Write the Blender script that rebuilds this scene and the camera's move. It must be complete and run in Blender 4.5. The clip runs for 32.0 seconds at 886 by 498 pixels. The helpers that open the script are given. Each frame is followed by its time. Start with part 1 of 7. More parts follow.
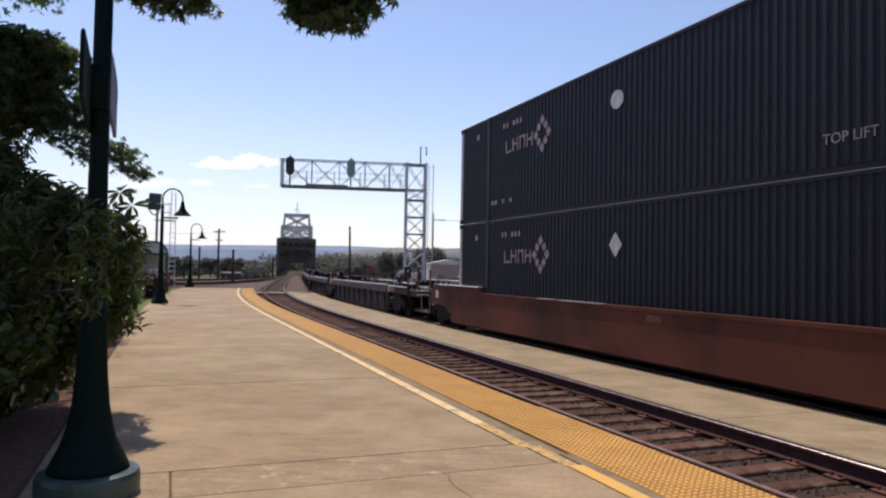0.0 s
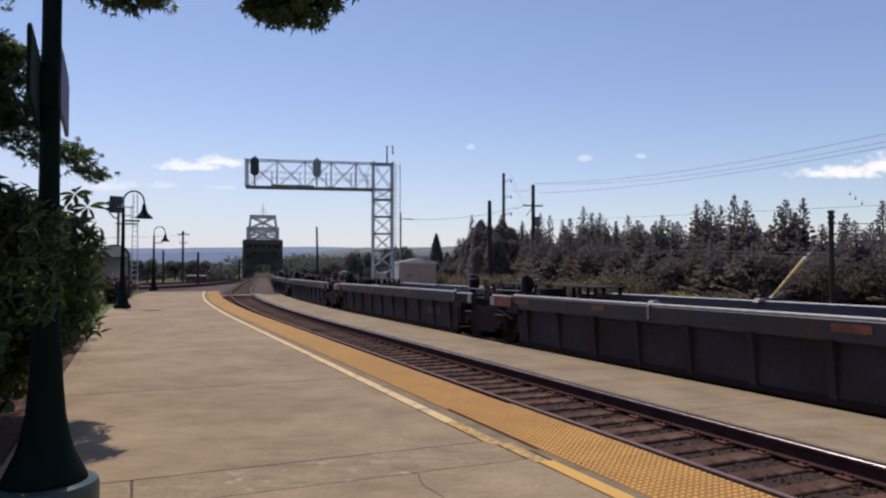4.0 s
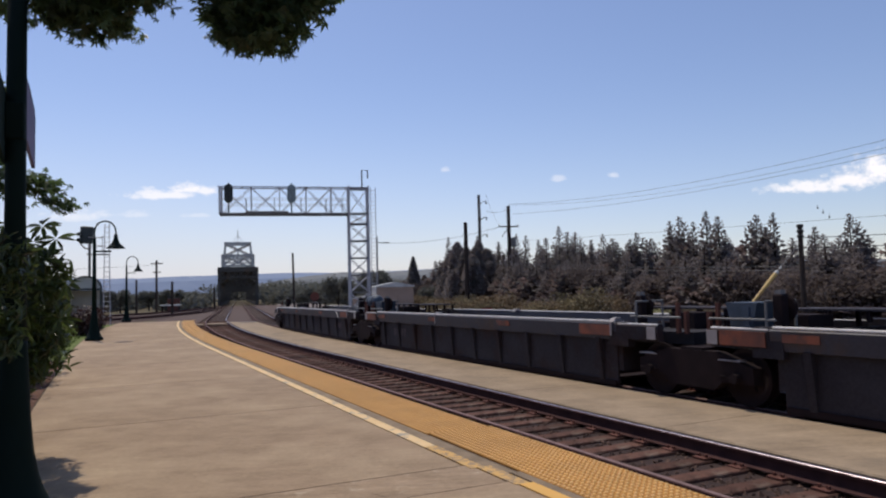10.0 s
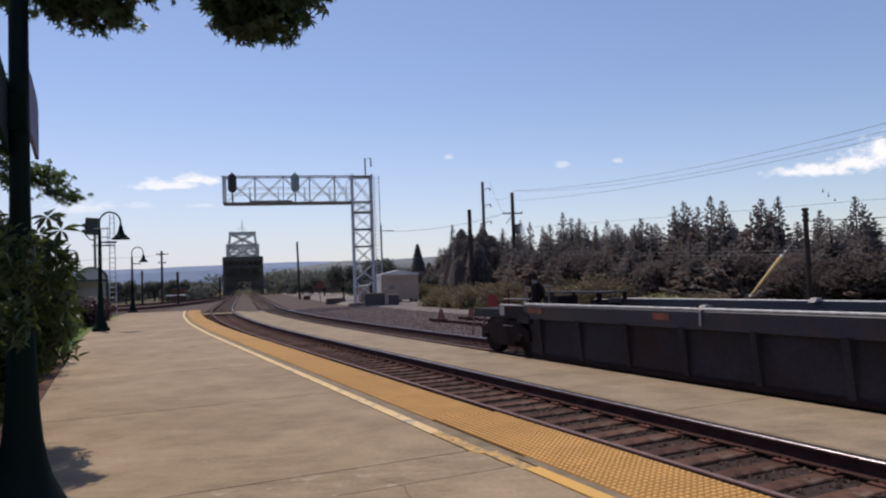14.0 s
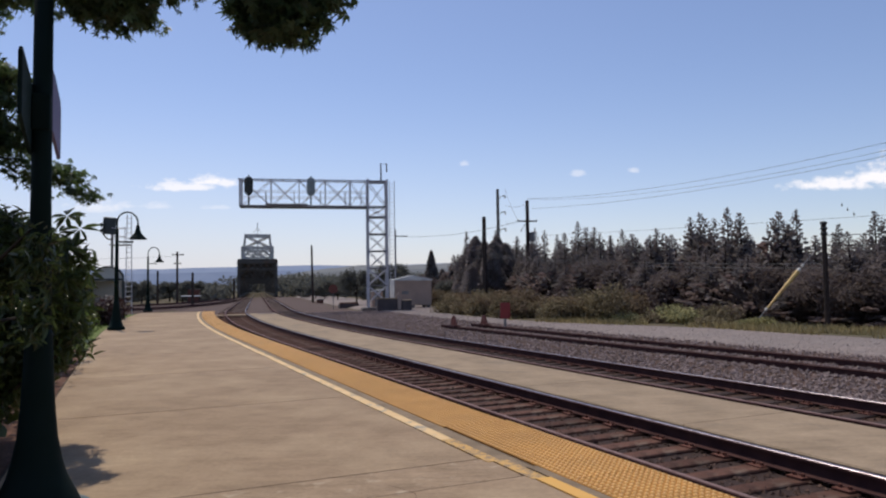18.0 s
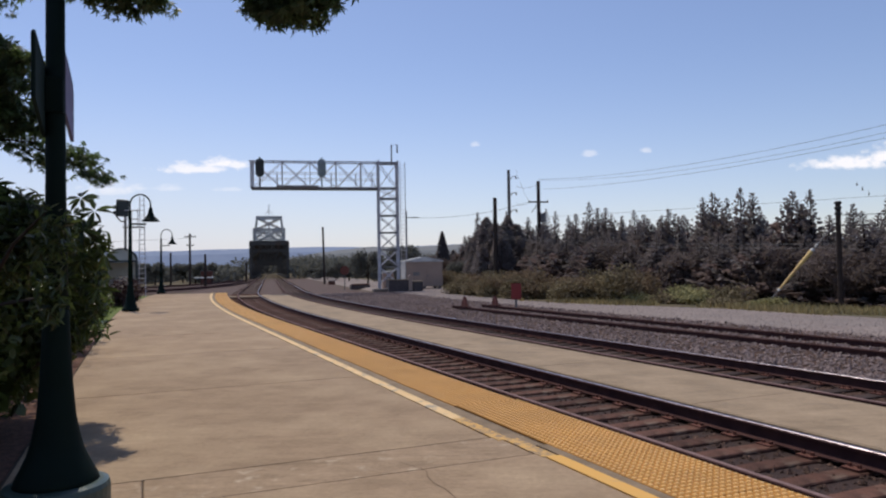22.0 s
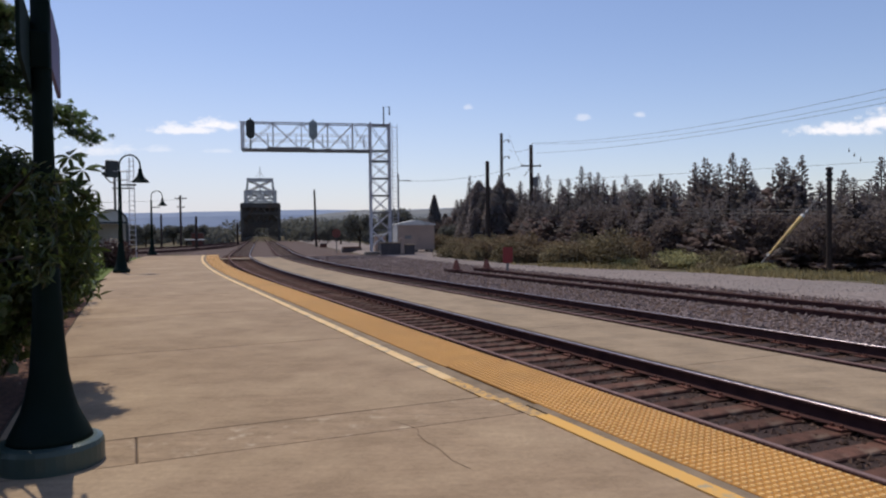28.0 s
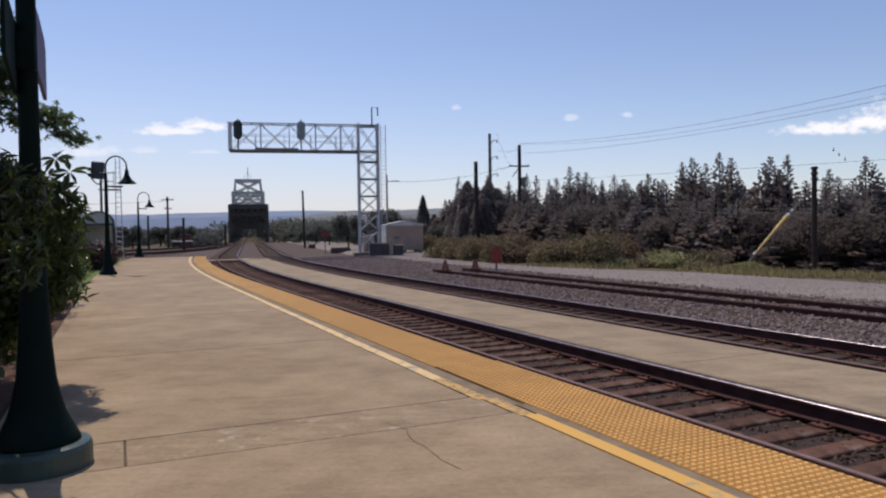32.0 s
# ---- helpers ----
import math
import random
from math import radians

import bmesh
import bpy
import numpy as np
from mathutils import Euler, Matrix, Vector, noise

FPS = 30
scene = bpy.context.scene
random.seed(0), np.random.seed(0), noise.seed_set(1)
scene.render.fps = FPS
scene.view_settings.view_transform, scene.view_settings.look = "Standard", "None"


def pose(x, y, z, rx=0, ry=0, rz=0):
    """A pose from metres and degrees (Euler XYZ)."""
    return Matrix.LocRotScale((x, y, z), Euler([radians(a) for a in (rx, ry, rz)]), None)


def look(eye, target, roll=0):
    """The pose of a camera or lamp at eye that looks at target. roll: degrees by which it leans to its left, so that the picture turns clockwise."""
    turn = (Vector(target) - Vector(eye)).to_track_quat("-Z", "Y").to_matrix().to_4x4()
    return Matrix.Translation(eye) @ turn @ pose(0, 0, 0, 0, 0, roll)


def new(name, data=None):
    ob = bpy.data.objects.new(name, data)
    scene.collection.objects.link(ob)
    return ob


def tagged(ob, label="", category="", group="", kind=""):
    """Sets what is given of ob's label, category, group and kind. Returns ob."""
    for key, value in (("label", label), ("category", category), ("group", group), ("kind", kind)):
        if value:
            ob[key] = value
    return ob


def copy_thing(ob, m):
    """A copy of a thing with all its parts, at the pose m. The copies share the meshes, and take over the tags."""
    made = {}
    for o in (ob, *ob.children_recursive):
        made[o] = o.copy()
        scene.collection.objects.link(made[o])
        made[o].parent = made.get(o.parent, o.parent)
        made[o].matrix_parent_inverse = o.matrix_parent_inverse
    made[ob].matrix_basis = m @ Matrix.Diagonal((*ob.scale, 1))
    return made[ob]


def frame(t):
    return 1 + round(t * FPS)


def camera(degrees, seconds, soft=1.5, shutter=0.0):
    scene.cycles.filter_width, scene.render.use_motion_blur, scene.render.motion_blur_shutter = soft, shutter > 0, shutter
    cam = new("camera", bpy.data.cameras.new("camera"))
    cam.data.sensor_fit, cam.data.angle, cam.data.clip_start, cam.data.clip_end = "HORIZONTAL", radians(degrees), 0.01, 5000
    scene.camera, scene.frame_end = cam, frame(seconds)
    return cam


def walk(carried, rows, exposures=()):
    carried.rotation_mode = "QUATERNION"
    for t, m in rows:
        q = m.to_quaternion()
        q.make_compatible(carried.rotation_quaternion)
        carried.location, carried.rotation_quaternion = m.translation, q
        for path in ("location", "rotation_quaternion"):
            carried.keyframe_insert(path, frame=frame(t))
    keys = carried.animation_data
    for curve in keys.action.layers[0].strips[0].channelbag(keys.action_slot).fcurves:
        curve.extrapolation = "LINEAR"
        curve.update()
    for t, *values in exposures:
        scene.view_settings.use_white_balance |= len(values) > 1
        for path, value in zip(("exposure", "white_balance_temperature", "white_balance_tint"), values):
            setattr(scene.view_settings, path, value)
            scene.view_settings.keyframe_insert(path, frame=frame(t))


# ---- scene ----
cam = camera(64.3, 32.0, soft=2.2)
PATH = [
    (0, pose(-0.039, -0.036, 1.559, 91.76, -1.07, 1.90)),
    (0.5, pose(-0.037, -0.032, 1.566, 91.87, -0.52, 4.89)),
    (1, pose(-0.040, -0.007, 1.562, 91.54, -0.42, 4.87)),
    (1.5, pose(-0.040, 0.019, 1.553, 91.03, 0.27, 3.23)),
    (2, pose(-0.035, 0.029, 1.546, 90.71, 0.35, 1.30)),
    (2.5, pose(-0.031, 0.026, 1.544, 90.92, 0.57, 0.04)),
    (3, pose(-0.030, 0.024, 1.543, 90.91, 0.33, -0.25)),
    (3.5, pose(-0.026, 0.026, 1.545, 91.25, 0.09, -0.44)),
    (5.5, pose(-0.021, 0.028, 1.548, 92.69, -0.02, -1.37)),
    (6, pose(-0.017, 0.030, 1.550, 92.96, -0.21, -1.63)),
    (6.5, pose(-0.014, 0.031, 1.550, 93.08, -0.38, -1.86)),
    (7, pose(-0.013, 0.033, 1.550, 93.17, -0.24, -2.00)),
    (7.5, pose(-0.013, 0.039, 1.549, 93.23, -0.22, -2.11)),
    (8, pose(-0.013, 0.043, 1.547, 93.30, 0.10, -2.25)),
    (8.5, pose(-0.011, 0.040, 1.545, 93.41, 0.17, -2.31)),
    (9, pose(-0.008, 0.035, 1.544, 93.45, 0.83, -2.37)),
    (9.5, pose(-0.004, 0.028, 1.547, 93.47, 1.09, -2.40)),
    (10, pose(-0.002, 0.024, 1.550, 93.50, 1.49, -2.45)),
    (10.5, pose(-0.002, 0.025, 1.551, 93.46, 1.56, -2.41)),
    (11, pose(-0.003, 0.029, 1.550, 93.55, 1.61, -2.30)),
    (11.5, pose(-0.005, 0.036, 1.548, 93.23, 1.74, -2.28)),
    (12, pose(-0.006, 0.040, 1.545, 92.75, 1.93, -2.28)),
    (12.5, pose(-0.005, 0.039, 1.544, 92.57, 2.19, -2.25)),
    (13, pose(-0.002, 0.033, 1.543, 92.53, 1.98, -2.17)),
    (13.5, pose(-0.000, 0.026, 1.543, 92.44, 2.07, -2.14)),
    (14, pose(0.001, 0.020, 1.544, 92.50, 2.07, -2.07)),
    (14.5, pose(-0.001, 0.017, 1.546, 92.49, 1.59, -1.95)),
    (16.5, pose(-0.005, 0.014, 1.550, 92.69, 1.66, -1.55)),
    (17, pose(-0.007, 0.015, 1.552, 92.92, 1.10, -1.29)),
    (17.5, pose(-0.009, 0.022, 1.550, 93.00, 0.68, -1.10)),
    (18, pose(-0.010, 0.025, 1.547, 93.04, 0.84, -1.01)),
    (18.5, pose(-0.006, 0.016, 1.544, 93.03, 0.82, -1.08)),
    (19, pose(-0.002, 0.002, 1.543, 92.98, 1.07, -0.60)),
    (19.5, pose(-0.000, -0.008, 1.544, 92.66, 1.27, -0.43)),
    (20, pose(0.001, -0.015, 1.546, 92.55, 1.69, -0.43)),
    (20.5, pose(0.003, -0.018, 1.545, 92.37, 1.80, -0.41)),
    (21, pose(0.004, -0.017, 1.543, 92.01, 1.61, -0.28)),
    (21.5, pose(-0.000, -0.010, 1.543, 91.79, 1.40, -0.19)),
    (22, pose(-0.004, -0.002, 1.541, 91.53, 0.97, -0.11)),
    (22.5, pose(-0.003, 0.000, 1.536, 91.36, 0.73, -0.07)),
    (23, pose(-0.001, -0.001, 1.532, 91.10, 0.80, -0.00)),
    (23.5, pose(0.000, -0.005, 1.531, 90.73, 0.97, 0.01)),
    (24, pose(0.001, -0.008, 1.532, 90.71, 0.92, -0.08)),
    (24.5, pose(0.002, -0.009, 1.530, 89.95, 0.76, -0.37)),
    (25, pose(0.003, -0.008, 1.527, 89.57, 0.97, -0.39)),
    (25.5, pose(-0.002, -0.005, 1.525, 89.40, 0.46, -0.32)),
    (27.5, pose(-0.006, -0.002, 1.523, 88.82, 0.47, -0.55)),
    (28, pose(-0.005, -0.002, 1.522, 88.57, 0.60, -0.77)),
    (28.5, pose(-0.003, -0.009, 1.526, 88.54, 0.80, -1.09)),
    (29, pose(-0.003, -0.015, 1.529, 88.73, 0.80, -1.17)),
    (29.5, pose(-0.003, -0.015, 1.526, 88.95, 0.74, -1.25)),
    (30, pose(-0.002, -0.012, 1.521, 89.01, 0.49, -1.37)),
    (30.5, pose(-0.003, -0.007, 1.520, 88.97, 0.34, -1.55)),
    (31, pose(-0.005, -0.001, 1.519, 88.85, 0.48, -1.62)),
    (31.5, pose(-0.006, -0.003, 1.521, 88.71, 0.39, -1.62)),
    (32, pose(-0.004, -0.021, 1.526, 88.59, 0.84, -1.68)),
]

# the film opens a little brighter and warmer, then the picture settles
walk(cam, PATH, exposures=[(0, 0.42, 6850, 10), (0.6, 0.32, 6800, 10), (1.2, 0.23, 6720, 10), (2.0, 0.14, 6620, 10), (3.0, 0.04, 6540, 10), (5.5, 0.0, 6500, 10), (32, 0.0, 6500, 10)])

# ---------------------------------------------------------------- light
SUN_EL, SUN_AZ = radians(62), radians(31)
SKY_TINT = (1.10, 1.005, 1.075, 1)
HAZE = (5.8, 5.95, 7.05, 1)
CLOUDS = [(-0.345, 0.145, 0.062, 0.010, 0.8), (-0.312, 0.153, 0.030, 0.013, 0.9), (-0.290, 0.151, 0.022, 0.010, 0.8), (-0.372, 0.149, 0.020, 0.010, 0.7),
          (-0.470, 0.118, 0.046, 0.014, 0.45), (0.051, 0.174, 0.009, 0.005, 0.35), (0.214, 0.158, 0.016, 0.007, 0.36), (0.294, 0.162, 0.009, 0.007, 0.4),
          (0.585, 0.137, 0.085, 0.014, 0.9), (0.650, 0.147, 0.050, 0.022, 0.95), (0.690, 0.160, 0.050, 0.030, 1.0), (-0.30, 0.116, 0.026, 0.005, 0.25),
          (-0.385, 0.119, 0.024, 0.008, 0.3)]
world = bpy.data.worlds.new("sky")
scene.world = world
world.use_nodes = True
wn = world.node_tree.nodes
sky = wn.new("ShaderNodeTexSky")
sky.sky_type = "NISHITA"
sky.sun_disc = False
sky.sun_elevation = SUN_EL
sky.sun_rotation = -SUN_AZ
sky.air_density = 1.0
sky.dust_density = 0.4
sky.ozone_density = 2.8
wn["Background"].inputs["Strength"].default_value = 0.112
wl = world.node_tree.links


def wmath(op, a, b=None, c=None, clamp=False):
    n = wn.new("ShaderNodeMath")
    n.operation, n.use_clamp = op, clamp
    for i, x in enumerate((a, b, c)):
        if x is None:
            continue
        if isinstance(x, (int, float)):
            n.inputs[i].default_value = x
        else:
            wl.new(x, n.inputs[i])
    return n.outputs[0]


# small fair-weather clouds low over the horizon: places by bearing and height over the distance
wtc = wn.new("ShaderNodeTexCoord")
wsep = wn.new("ShaderNodeSeparateXYZ")
wl.new(wtc.outputs["Generated"], wsep.inputs[0])
ahead = wmath("MAXIMUM", wsep.outputs["Y"], 0.05)
bu, bv = wmath("DIVIDE", wsep.outputs["X"], ahead), wmath("DIVIDE", wsep.outputs["Z"], ahead)
wcomb = wn.new("ShaderNodeCombineXYZ")
wl.new(bu, wcomb.inputs[0])
wl.new(wmath("MULTIPLY", bv, 1.7), wcomb.inputs[1])
puff = wn.new("ShaderNodeTexNoise")
puff.inputs["Scale"].default_value, puff.inputs["Detail"].default_value, puff.inputs["Roughness"].default_value = 46.0, 7.0, 0.62
wl.new(wcomb.outputs[0], puff.inputs["Vector"])
soft_noise = wmath("MULTIPLY", wmath("SUBTRACT", puff.outputs["Fac"], 0.5), 2.2)
cover = 0.0
for cu_, cv_, cw_, ch_, cd_ in CLOUDS:
    eu = wmath("DIVIDE", wmath("SUBTRACT", bu, cu_), cw_)
    ev = wmath("DIVIDE", wmath("SUBTRACT", bv, cv_), ch_)
    ev = wmath("MULTIPLY", ev, wmath("ADD", wmath("MULTIPLY", wmath("LESS_THAN", ev, 0.0), 0.9), 1.0))
    rr = wmath("SQRT", wmath("ADD", wmath("MULTIPLY", eu, eu), wmath("MULTIPLY", ev, ev)))
    edge = wmath("SUBTRACT", wmath("ADD", 1.0, soft_noise), rr)
    mk = wmath("MULTIPLY", wmath("MULTIPLY", edge, 1.5, clamp=True), cd_)
    cover = wmath("MAXIMUM", cover, mk)
front = wmath("GREATER_THAN", wsep.outputs["Y"], 0.06)
cover = wmath("MULTIPLY", cover, front)
tint = wn.new("ShaderNodeMix")
tint.data_type, tint.blend_type = "RGBA", "MULTIPLY"
tint.inputs["Factor"].default_value = 1.0
tint.inputs["B"].default_value = SKY_TINT
wl.new(sky.outputs[0], tint.inputs["A"])
wmix = wn.new("ShaderNodeMix")
wmix.data_type = "RGBA"
wl.new(cover, wmix.inputs["Factor"])
# pale summer haze along the horizon
low = wmath("SUBTRACT", 1.0, wmath("DIVIDE", wmath("ABSOLUTE", wsep.outputs["Z"]), 0.30), clamp=True)
haze = wn.new("ShaderNodeMix")
haze.data_type = "RGBA"
wl.new(wmath("MULTIPLY", wmath("MULTIPLY", low, low), wmath("SUBTRACT", 0.52, wmath("MULTIPLY", wsep.outputs["X"], 0.75), clamp=True)), haze.inputs["Factor"])
wl.new(tint.outputs["Result"], haze.inputs["A"])
haze.inputs["B"].default_value = HAZE
wl.new(haze.outputs["Result"], wmix.inputs["A"])
wmix.inputs["B"].default_value = (9.2, 8.95, 9.2, 1)
wl.new(wmix.outputs["Result"], wn["Background"].inputs["Color"])

sun_data = bpy.data.lights.new("sun", "SUN")
sun_data.energy = 2.9
sun_data.angle = radians(0.6)
sun_data.color = (1.0, 0.91, 0.78)
sun = new("sun", sun_data)
sun.matrix_basis = look((-math.sin(SUN_AZ) * math.cos(SUN_EL) * 60, math.cos(SUN_AZ) * math.cos(SUN_EL) * 60, math.sin(SUN_EL) * 60), (0, 0, 0))

# ---------------------------------------------------------------- materials
HEADING = radians(23.1)


def mat(name, color, rough=0.8, metal=0.0, color2=None, scale=3.0, bump=0.0, bump_scale=60.0, fleck=None, fleck_scale=0.6,
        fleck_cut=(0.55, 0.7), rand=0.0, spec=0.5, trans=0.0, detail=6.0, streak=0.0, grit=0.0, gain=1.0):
    """Noise mixes color and color2; larger stains of fleck lie over them; rand varies the value object by object."""
    m = bpy.data.materials.new(name)
    m.use_nodes = True
    t = m.node_tree
    b = t.nodes["Principled BSDF"]
    b.inputs["Roughness"].default_value = rough
    b.inputs["Metallic"].default_value = metal
    b.inputs["Specular IOR Level"].default_value = min(spec, 0.15) if rough > 0.72 else spec
    tc = t.nodes.new("ShaderNodeTexCoord")
    co = tc.outputs["Object"]
    color2 = color2 or tuple(c * 0.72 for c in color)
    nz = t.nodes.new("ShaderNodeTexNoise")
    nz.inputs["Scale"].default_value = scale
    nz.inputs["Detail"].default_value = detail
    t.links.new(co, nz.inputs["Vector"])
    ramp = t.nodes.new("ShaderNodeValToRGB")
    ramp.color_ramp.elements[0].position, ramp.color_ramp.elements[1].position = 0.35, 0.65
    ramp.color_ramp.elements[0].color = (*color, 1)
    ramp.color_ramp.elements[1].color = (*color2, 1)
    t.links.new(nz.outputs["Fac"], ramp.inputs["Fac"])
    out = ramp.outputs["Color"]
    if fleck:
        n2 = t.nodes.new("ShaderNodeTexNoise")
        n2.inputs["Scale"].default_value = fleck_scale
        n2.inputs["Detail"].default_value = 8
        n2.inputs["Roughness"].default_value = 0.65
        t.links.new(co, n2.inputs["Vector"])
        r2 = t.nodes.new("ShaderNodeMapRange")
        r2.inputs["From Min"].default_value, r2.inputs["From Max"].default_value = fleck_cut
        t.links.new(n2.outputs["Fac"], r2.inputs["Value"])
        mx = t.nodes.new("ShaderNodeMix")
        mx.data_type = "RGBA"
        t.links.new(r2.outputs["Result"], mx.inputs["Factor"])
        t.links.new(out, mx.inputs["A"])
        mx.inputs["B"].default_value = (*fleck, 1)
        out = mx.outputs["Result"]
    if streak:
        # long faint marks across the way, as left by brooms and puddles
        mp = t.nodes.new("ShaderNodeMapping")
        mp.inputs["Rotation"].default_value = (0, 0, -HEADING)
        mp.inputs["Scale"].default_value = (1.0, 7.0, 1.0)
        t.links.new(co, mp.inputs["Vector"])
        n4 = t.nodes.new("ShaderNodeTexNoise")
        n4.inputs["Scale"].default_value, n4.inputs["Detail"].default_value = 1.5, 10.0
        n4.inputs["Roughness"].default_value = 0.78
        t.links.new(mp.outputs["Vector"], n4.inputs["Vector"])
        r4 = t.nodes.new("ShaderNodeMapRange")
        r4.inputs["From Min"].default_value, r4.inputs["From Max"].default_value = 0.3, 0.7
        r4.inputs["To Min"].default_value, r4.inputs["To Max"].default_value = 1 - streak, 1 + streak * 0.6
        t.links.new(n4.outputs["Fac"], r4.inputs["Value"])
        h4 = t.nodes.new("ShaderNodeHueSaturation")
        t.links.new(r4.outputs["Result"], h4.inputs["Value"])
        t.links.new(out, h4.inputs["Color"])
        out = h4.outputs["Color"]
    if grit:
        # sand and small stones that show in a worn face
        n5 = t.nodes.new("ShaderNodeTexNoise")
        n5.inputs["Scale"].default_value, n5.inputs["Detail"].default_value = 19.0, 7.0
        n5.inputs["Roughness"].default_value = 0.85
        t.links.new(co, n5.inputs["Vector"])
        r5 = t.nodes.new("ShaderNodeMapRange")
        r5.inputs["From Min"].default_value, r5.inputs["From Max"].default_value = 0.32, 0.68
        r5.inputs["To Min"].default_value, r5.inputs["To Max"].default_value = 1 - grit, 1 + grit
        t.links.new(n5.outputs["Fac"], r5.inputs["Value"])
        h5 = t.nodes.new("ShaderNodeHueSaturation")
        t.links.new(r5.outputs["Result"], h5.inputs["Value"])
        t.links.new(out, h5.inputs["Color"])
        out = h5.outputs["Color"]
    if rand:
        oi = t.nodes.new("ShaderNodeObjectInfo")
        hs = t.nodes.new("ShaderNodeHueSaturation")
        mr = t.nodes.new("ShaderNodeMapRange")
        mr.inputs["To Min"].default_value, mr.inputs["To Max"].default_value = 1 - rand, 1 + rand
        t.links.new(oi.outputs["Random"], mr.inputs["Value"])
        t.links.new(mr.outputs["Result"], hs.inputs["Value"])
        t.links.new(out, hs.inputs["Color"])
        out = hs.outputs["Color"]
    t.links.new(out, b.inputs["Base Color"])
    if bump:
        n3 = t.nodes.new("ShaderNodeTexNoise")
        n3.inputs["Scale"].default_value = bump_scale
        n3.inputs["Detail"].default_value = 4
        t.links.new(co, n3.inputs["Vector"])
        bp = t.nodes.new("ShaderNodeBump")
        bp.inputs["Strength"].default_value = bump
        bp.inputs["Distance"].default_value = 0.02
        t.links.new(n3.outputs["Fac"], bp.inputs["Height"])
        t.links.new(bp.outputs["Normal"], b.inputs["Normal"])
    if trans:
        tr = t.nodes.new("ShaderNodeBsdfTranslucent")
        # gain lifts the translucent colour above the leaf's own, to brighten backlit foliage
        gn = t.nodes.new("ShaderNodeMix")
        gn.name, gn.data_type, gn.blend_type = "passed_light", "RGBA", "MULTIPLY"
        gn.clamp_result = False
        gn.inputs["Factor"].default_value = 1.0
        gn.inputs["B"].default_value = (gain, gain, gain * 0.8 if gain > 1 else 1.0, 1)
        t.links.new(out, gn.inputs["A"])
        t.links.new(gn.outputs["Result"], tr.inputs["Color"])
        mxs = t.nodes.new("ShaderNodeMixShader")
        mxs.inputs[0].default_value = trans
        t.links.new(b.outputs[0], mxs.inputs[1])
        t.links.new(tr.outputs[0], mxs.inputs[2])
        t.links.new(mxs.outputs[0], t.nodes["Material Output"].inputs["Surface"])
    return m


def island(m, spread=0.25):
    """Varies the value from loose piece to loose piece of a joined mesh."""
    t = m.node_tree
    b = t.nodes["Principled BSDF"]
    src = b.inputs["Base Color"].links[0].from_socket
    g = t.nodes.new("ShaderNodeNewGeometry")
    mr = t.nodes.new("ShaderNodeMapRange")
    mr.inputs["To Min"].default_value, mr.inputs["To Max"].default_value = 1 - spread, 1 + spread
    hs = t.nodes.new("ShaderNodeHueSaturation")
    t.links.new(g.outputs["Random Per Island"], mr.inputs["Value"])
    t.links.new(mr.outputs["Result"], hs.inputs["Value"])
    t.links.new(src, hs.inputs["Color"])
    t.links.new(hs.outputs["Color"], b.inputs["Base Color"])
    for n in t.nodes:
        if n.name == "passed_light":
            t.links.new(hs.outputs["Color"], n.inputs["A"])
    return m


CONCRETE = mat("platform_concrete", (0.358, 0.256, 0.166), 0.85, color2=(0.290, 0.206, 0.132), scale=2.4, bump=0.25, bump_scale=90,
               fleck=(0.425, 0.315, 0.205), fleck_scale=0.55, fleck_cut=(0.46, 0.66), rand=0.05, streak=0.17, grit=0.19)
CONCRETE_WORN = mat("worn_concrete_strip", (0.375, 0.270, 0.178), 0.85, color2=(0.31, 0.222, 0.143), scale=4.0, bump=0.3, bump_scale=90,
                    fleck=(0.50, 0.40, 0.29), fleck_scale=5.0, fleck_cut=(0.57, 0.68), streak=0.30, grit=0.2)
JOINT_DARK = mat("joint_filler", (0.115, 0.085, 0.064), 0.95, scale=5)
CONCRETE_OLD = mat("walkway_concrete", (0.365, 0.275, 0.184), 0.85, color2=(0.278, 0.208, 0.138), scale=1.6, bump=0.25, bump_scale=80,
                   fleck=(0.215, 0.172, 0.125), fleck_scale=0.7, fleck_cut=(0.55, 0.75), rand=0.08, streak=0.24, grit=0.18)
CONCRETE_GREY = mat("footing_concrete", (0.19, 0.165, 0.15), 0.9, scale=2.0, bump=0.2)
EDGE_GREY = mat("border_concrete", (0.285, 0.212, 0.140), 0.85, scale=4, bump=0.2)
# panel colour is darkened and dome colour lightened to imitate sunlit relief
TACTILE = mat("tactile_yellow", (0.45, 0.212, 0.048), 0.75, color2=(0.37, 0.175, 0.042), scale=2.0, bump=0.1, rand=0.08,
              fleck=(0.40, 0.22, 0.07), fleck_scale=1.5, fleck_cut=(0.58, 0.75))
DOME_LIT = mat("lit_dome_yellow", (0.80, 0.48, 0.16), 0.55, color2=(0.70, 0.41, 0.13), scale=2.0, rand=0.05)
LINE_YELLOW = mat("line_yellow", (0.70, 0.41, 0.125), 0.82, color2=(0.72, 0.40, 0.11), scale=3, fleck=(0.42, 0.34, 0.22), fleck_scale=3.5,
                  fleck_cut=(0.60, 0.66))
LINE_PALE = mat("line_pale", (0.76, 0.55, 0.30), 0.82, color2=(0.70, 0.49, 0.25), scale=3, fleck=(0.40, 0.34, 0.26), fleck_scale=4,
                fleck_cut=(0.55, 0.62))
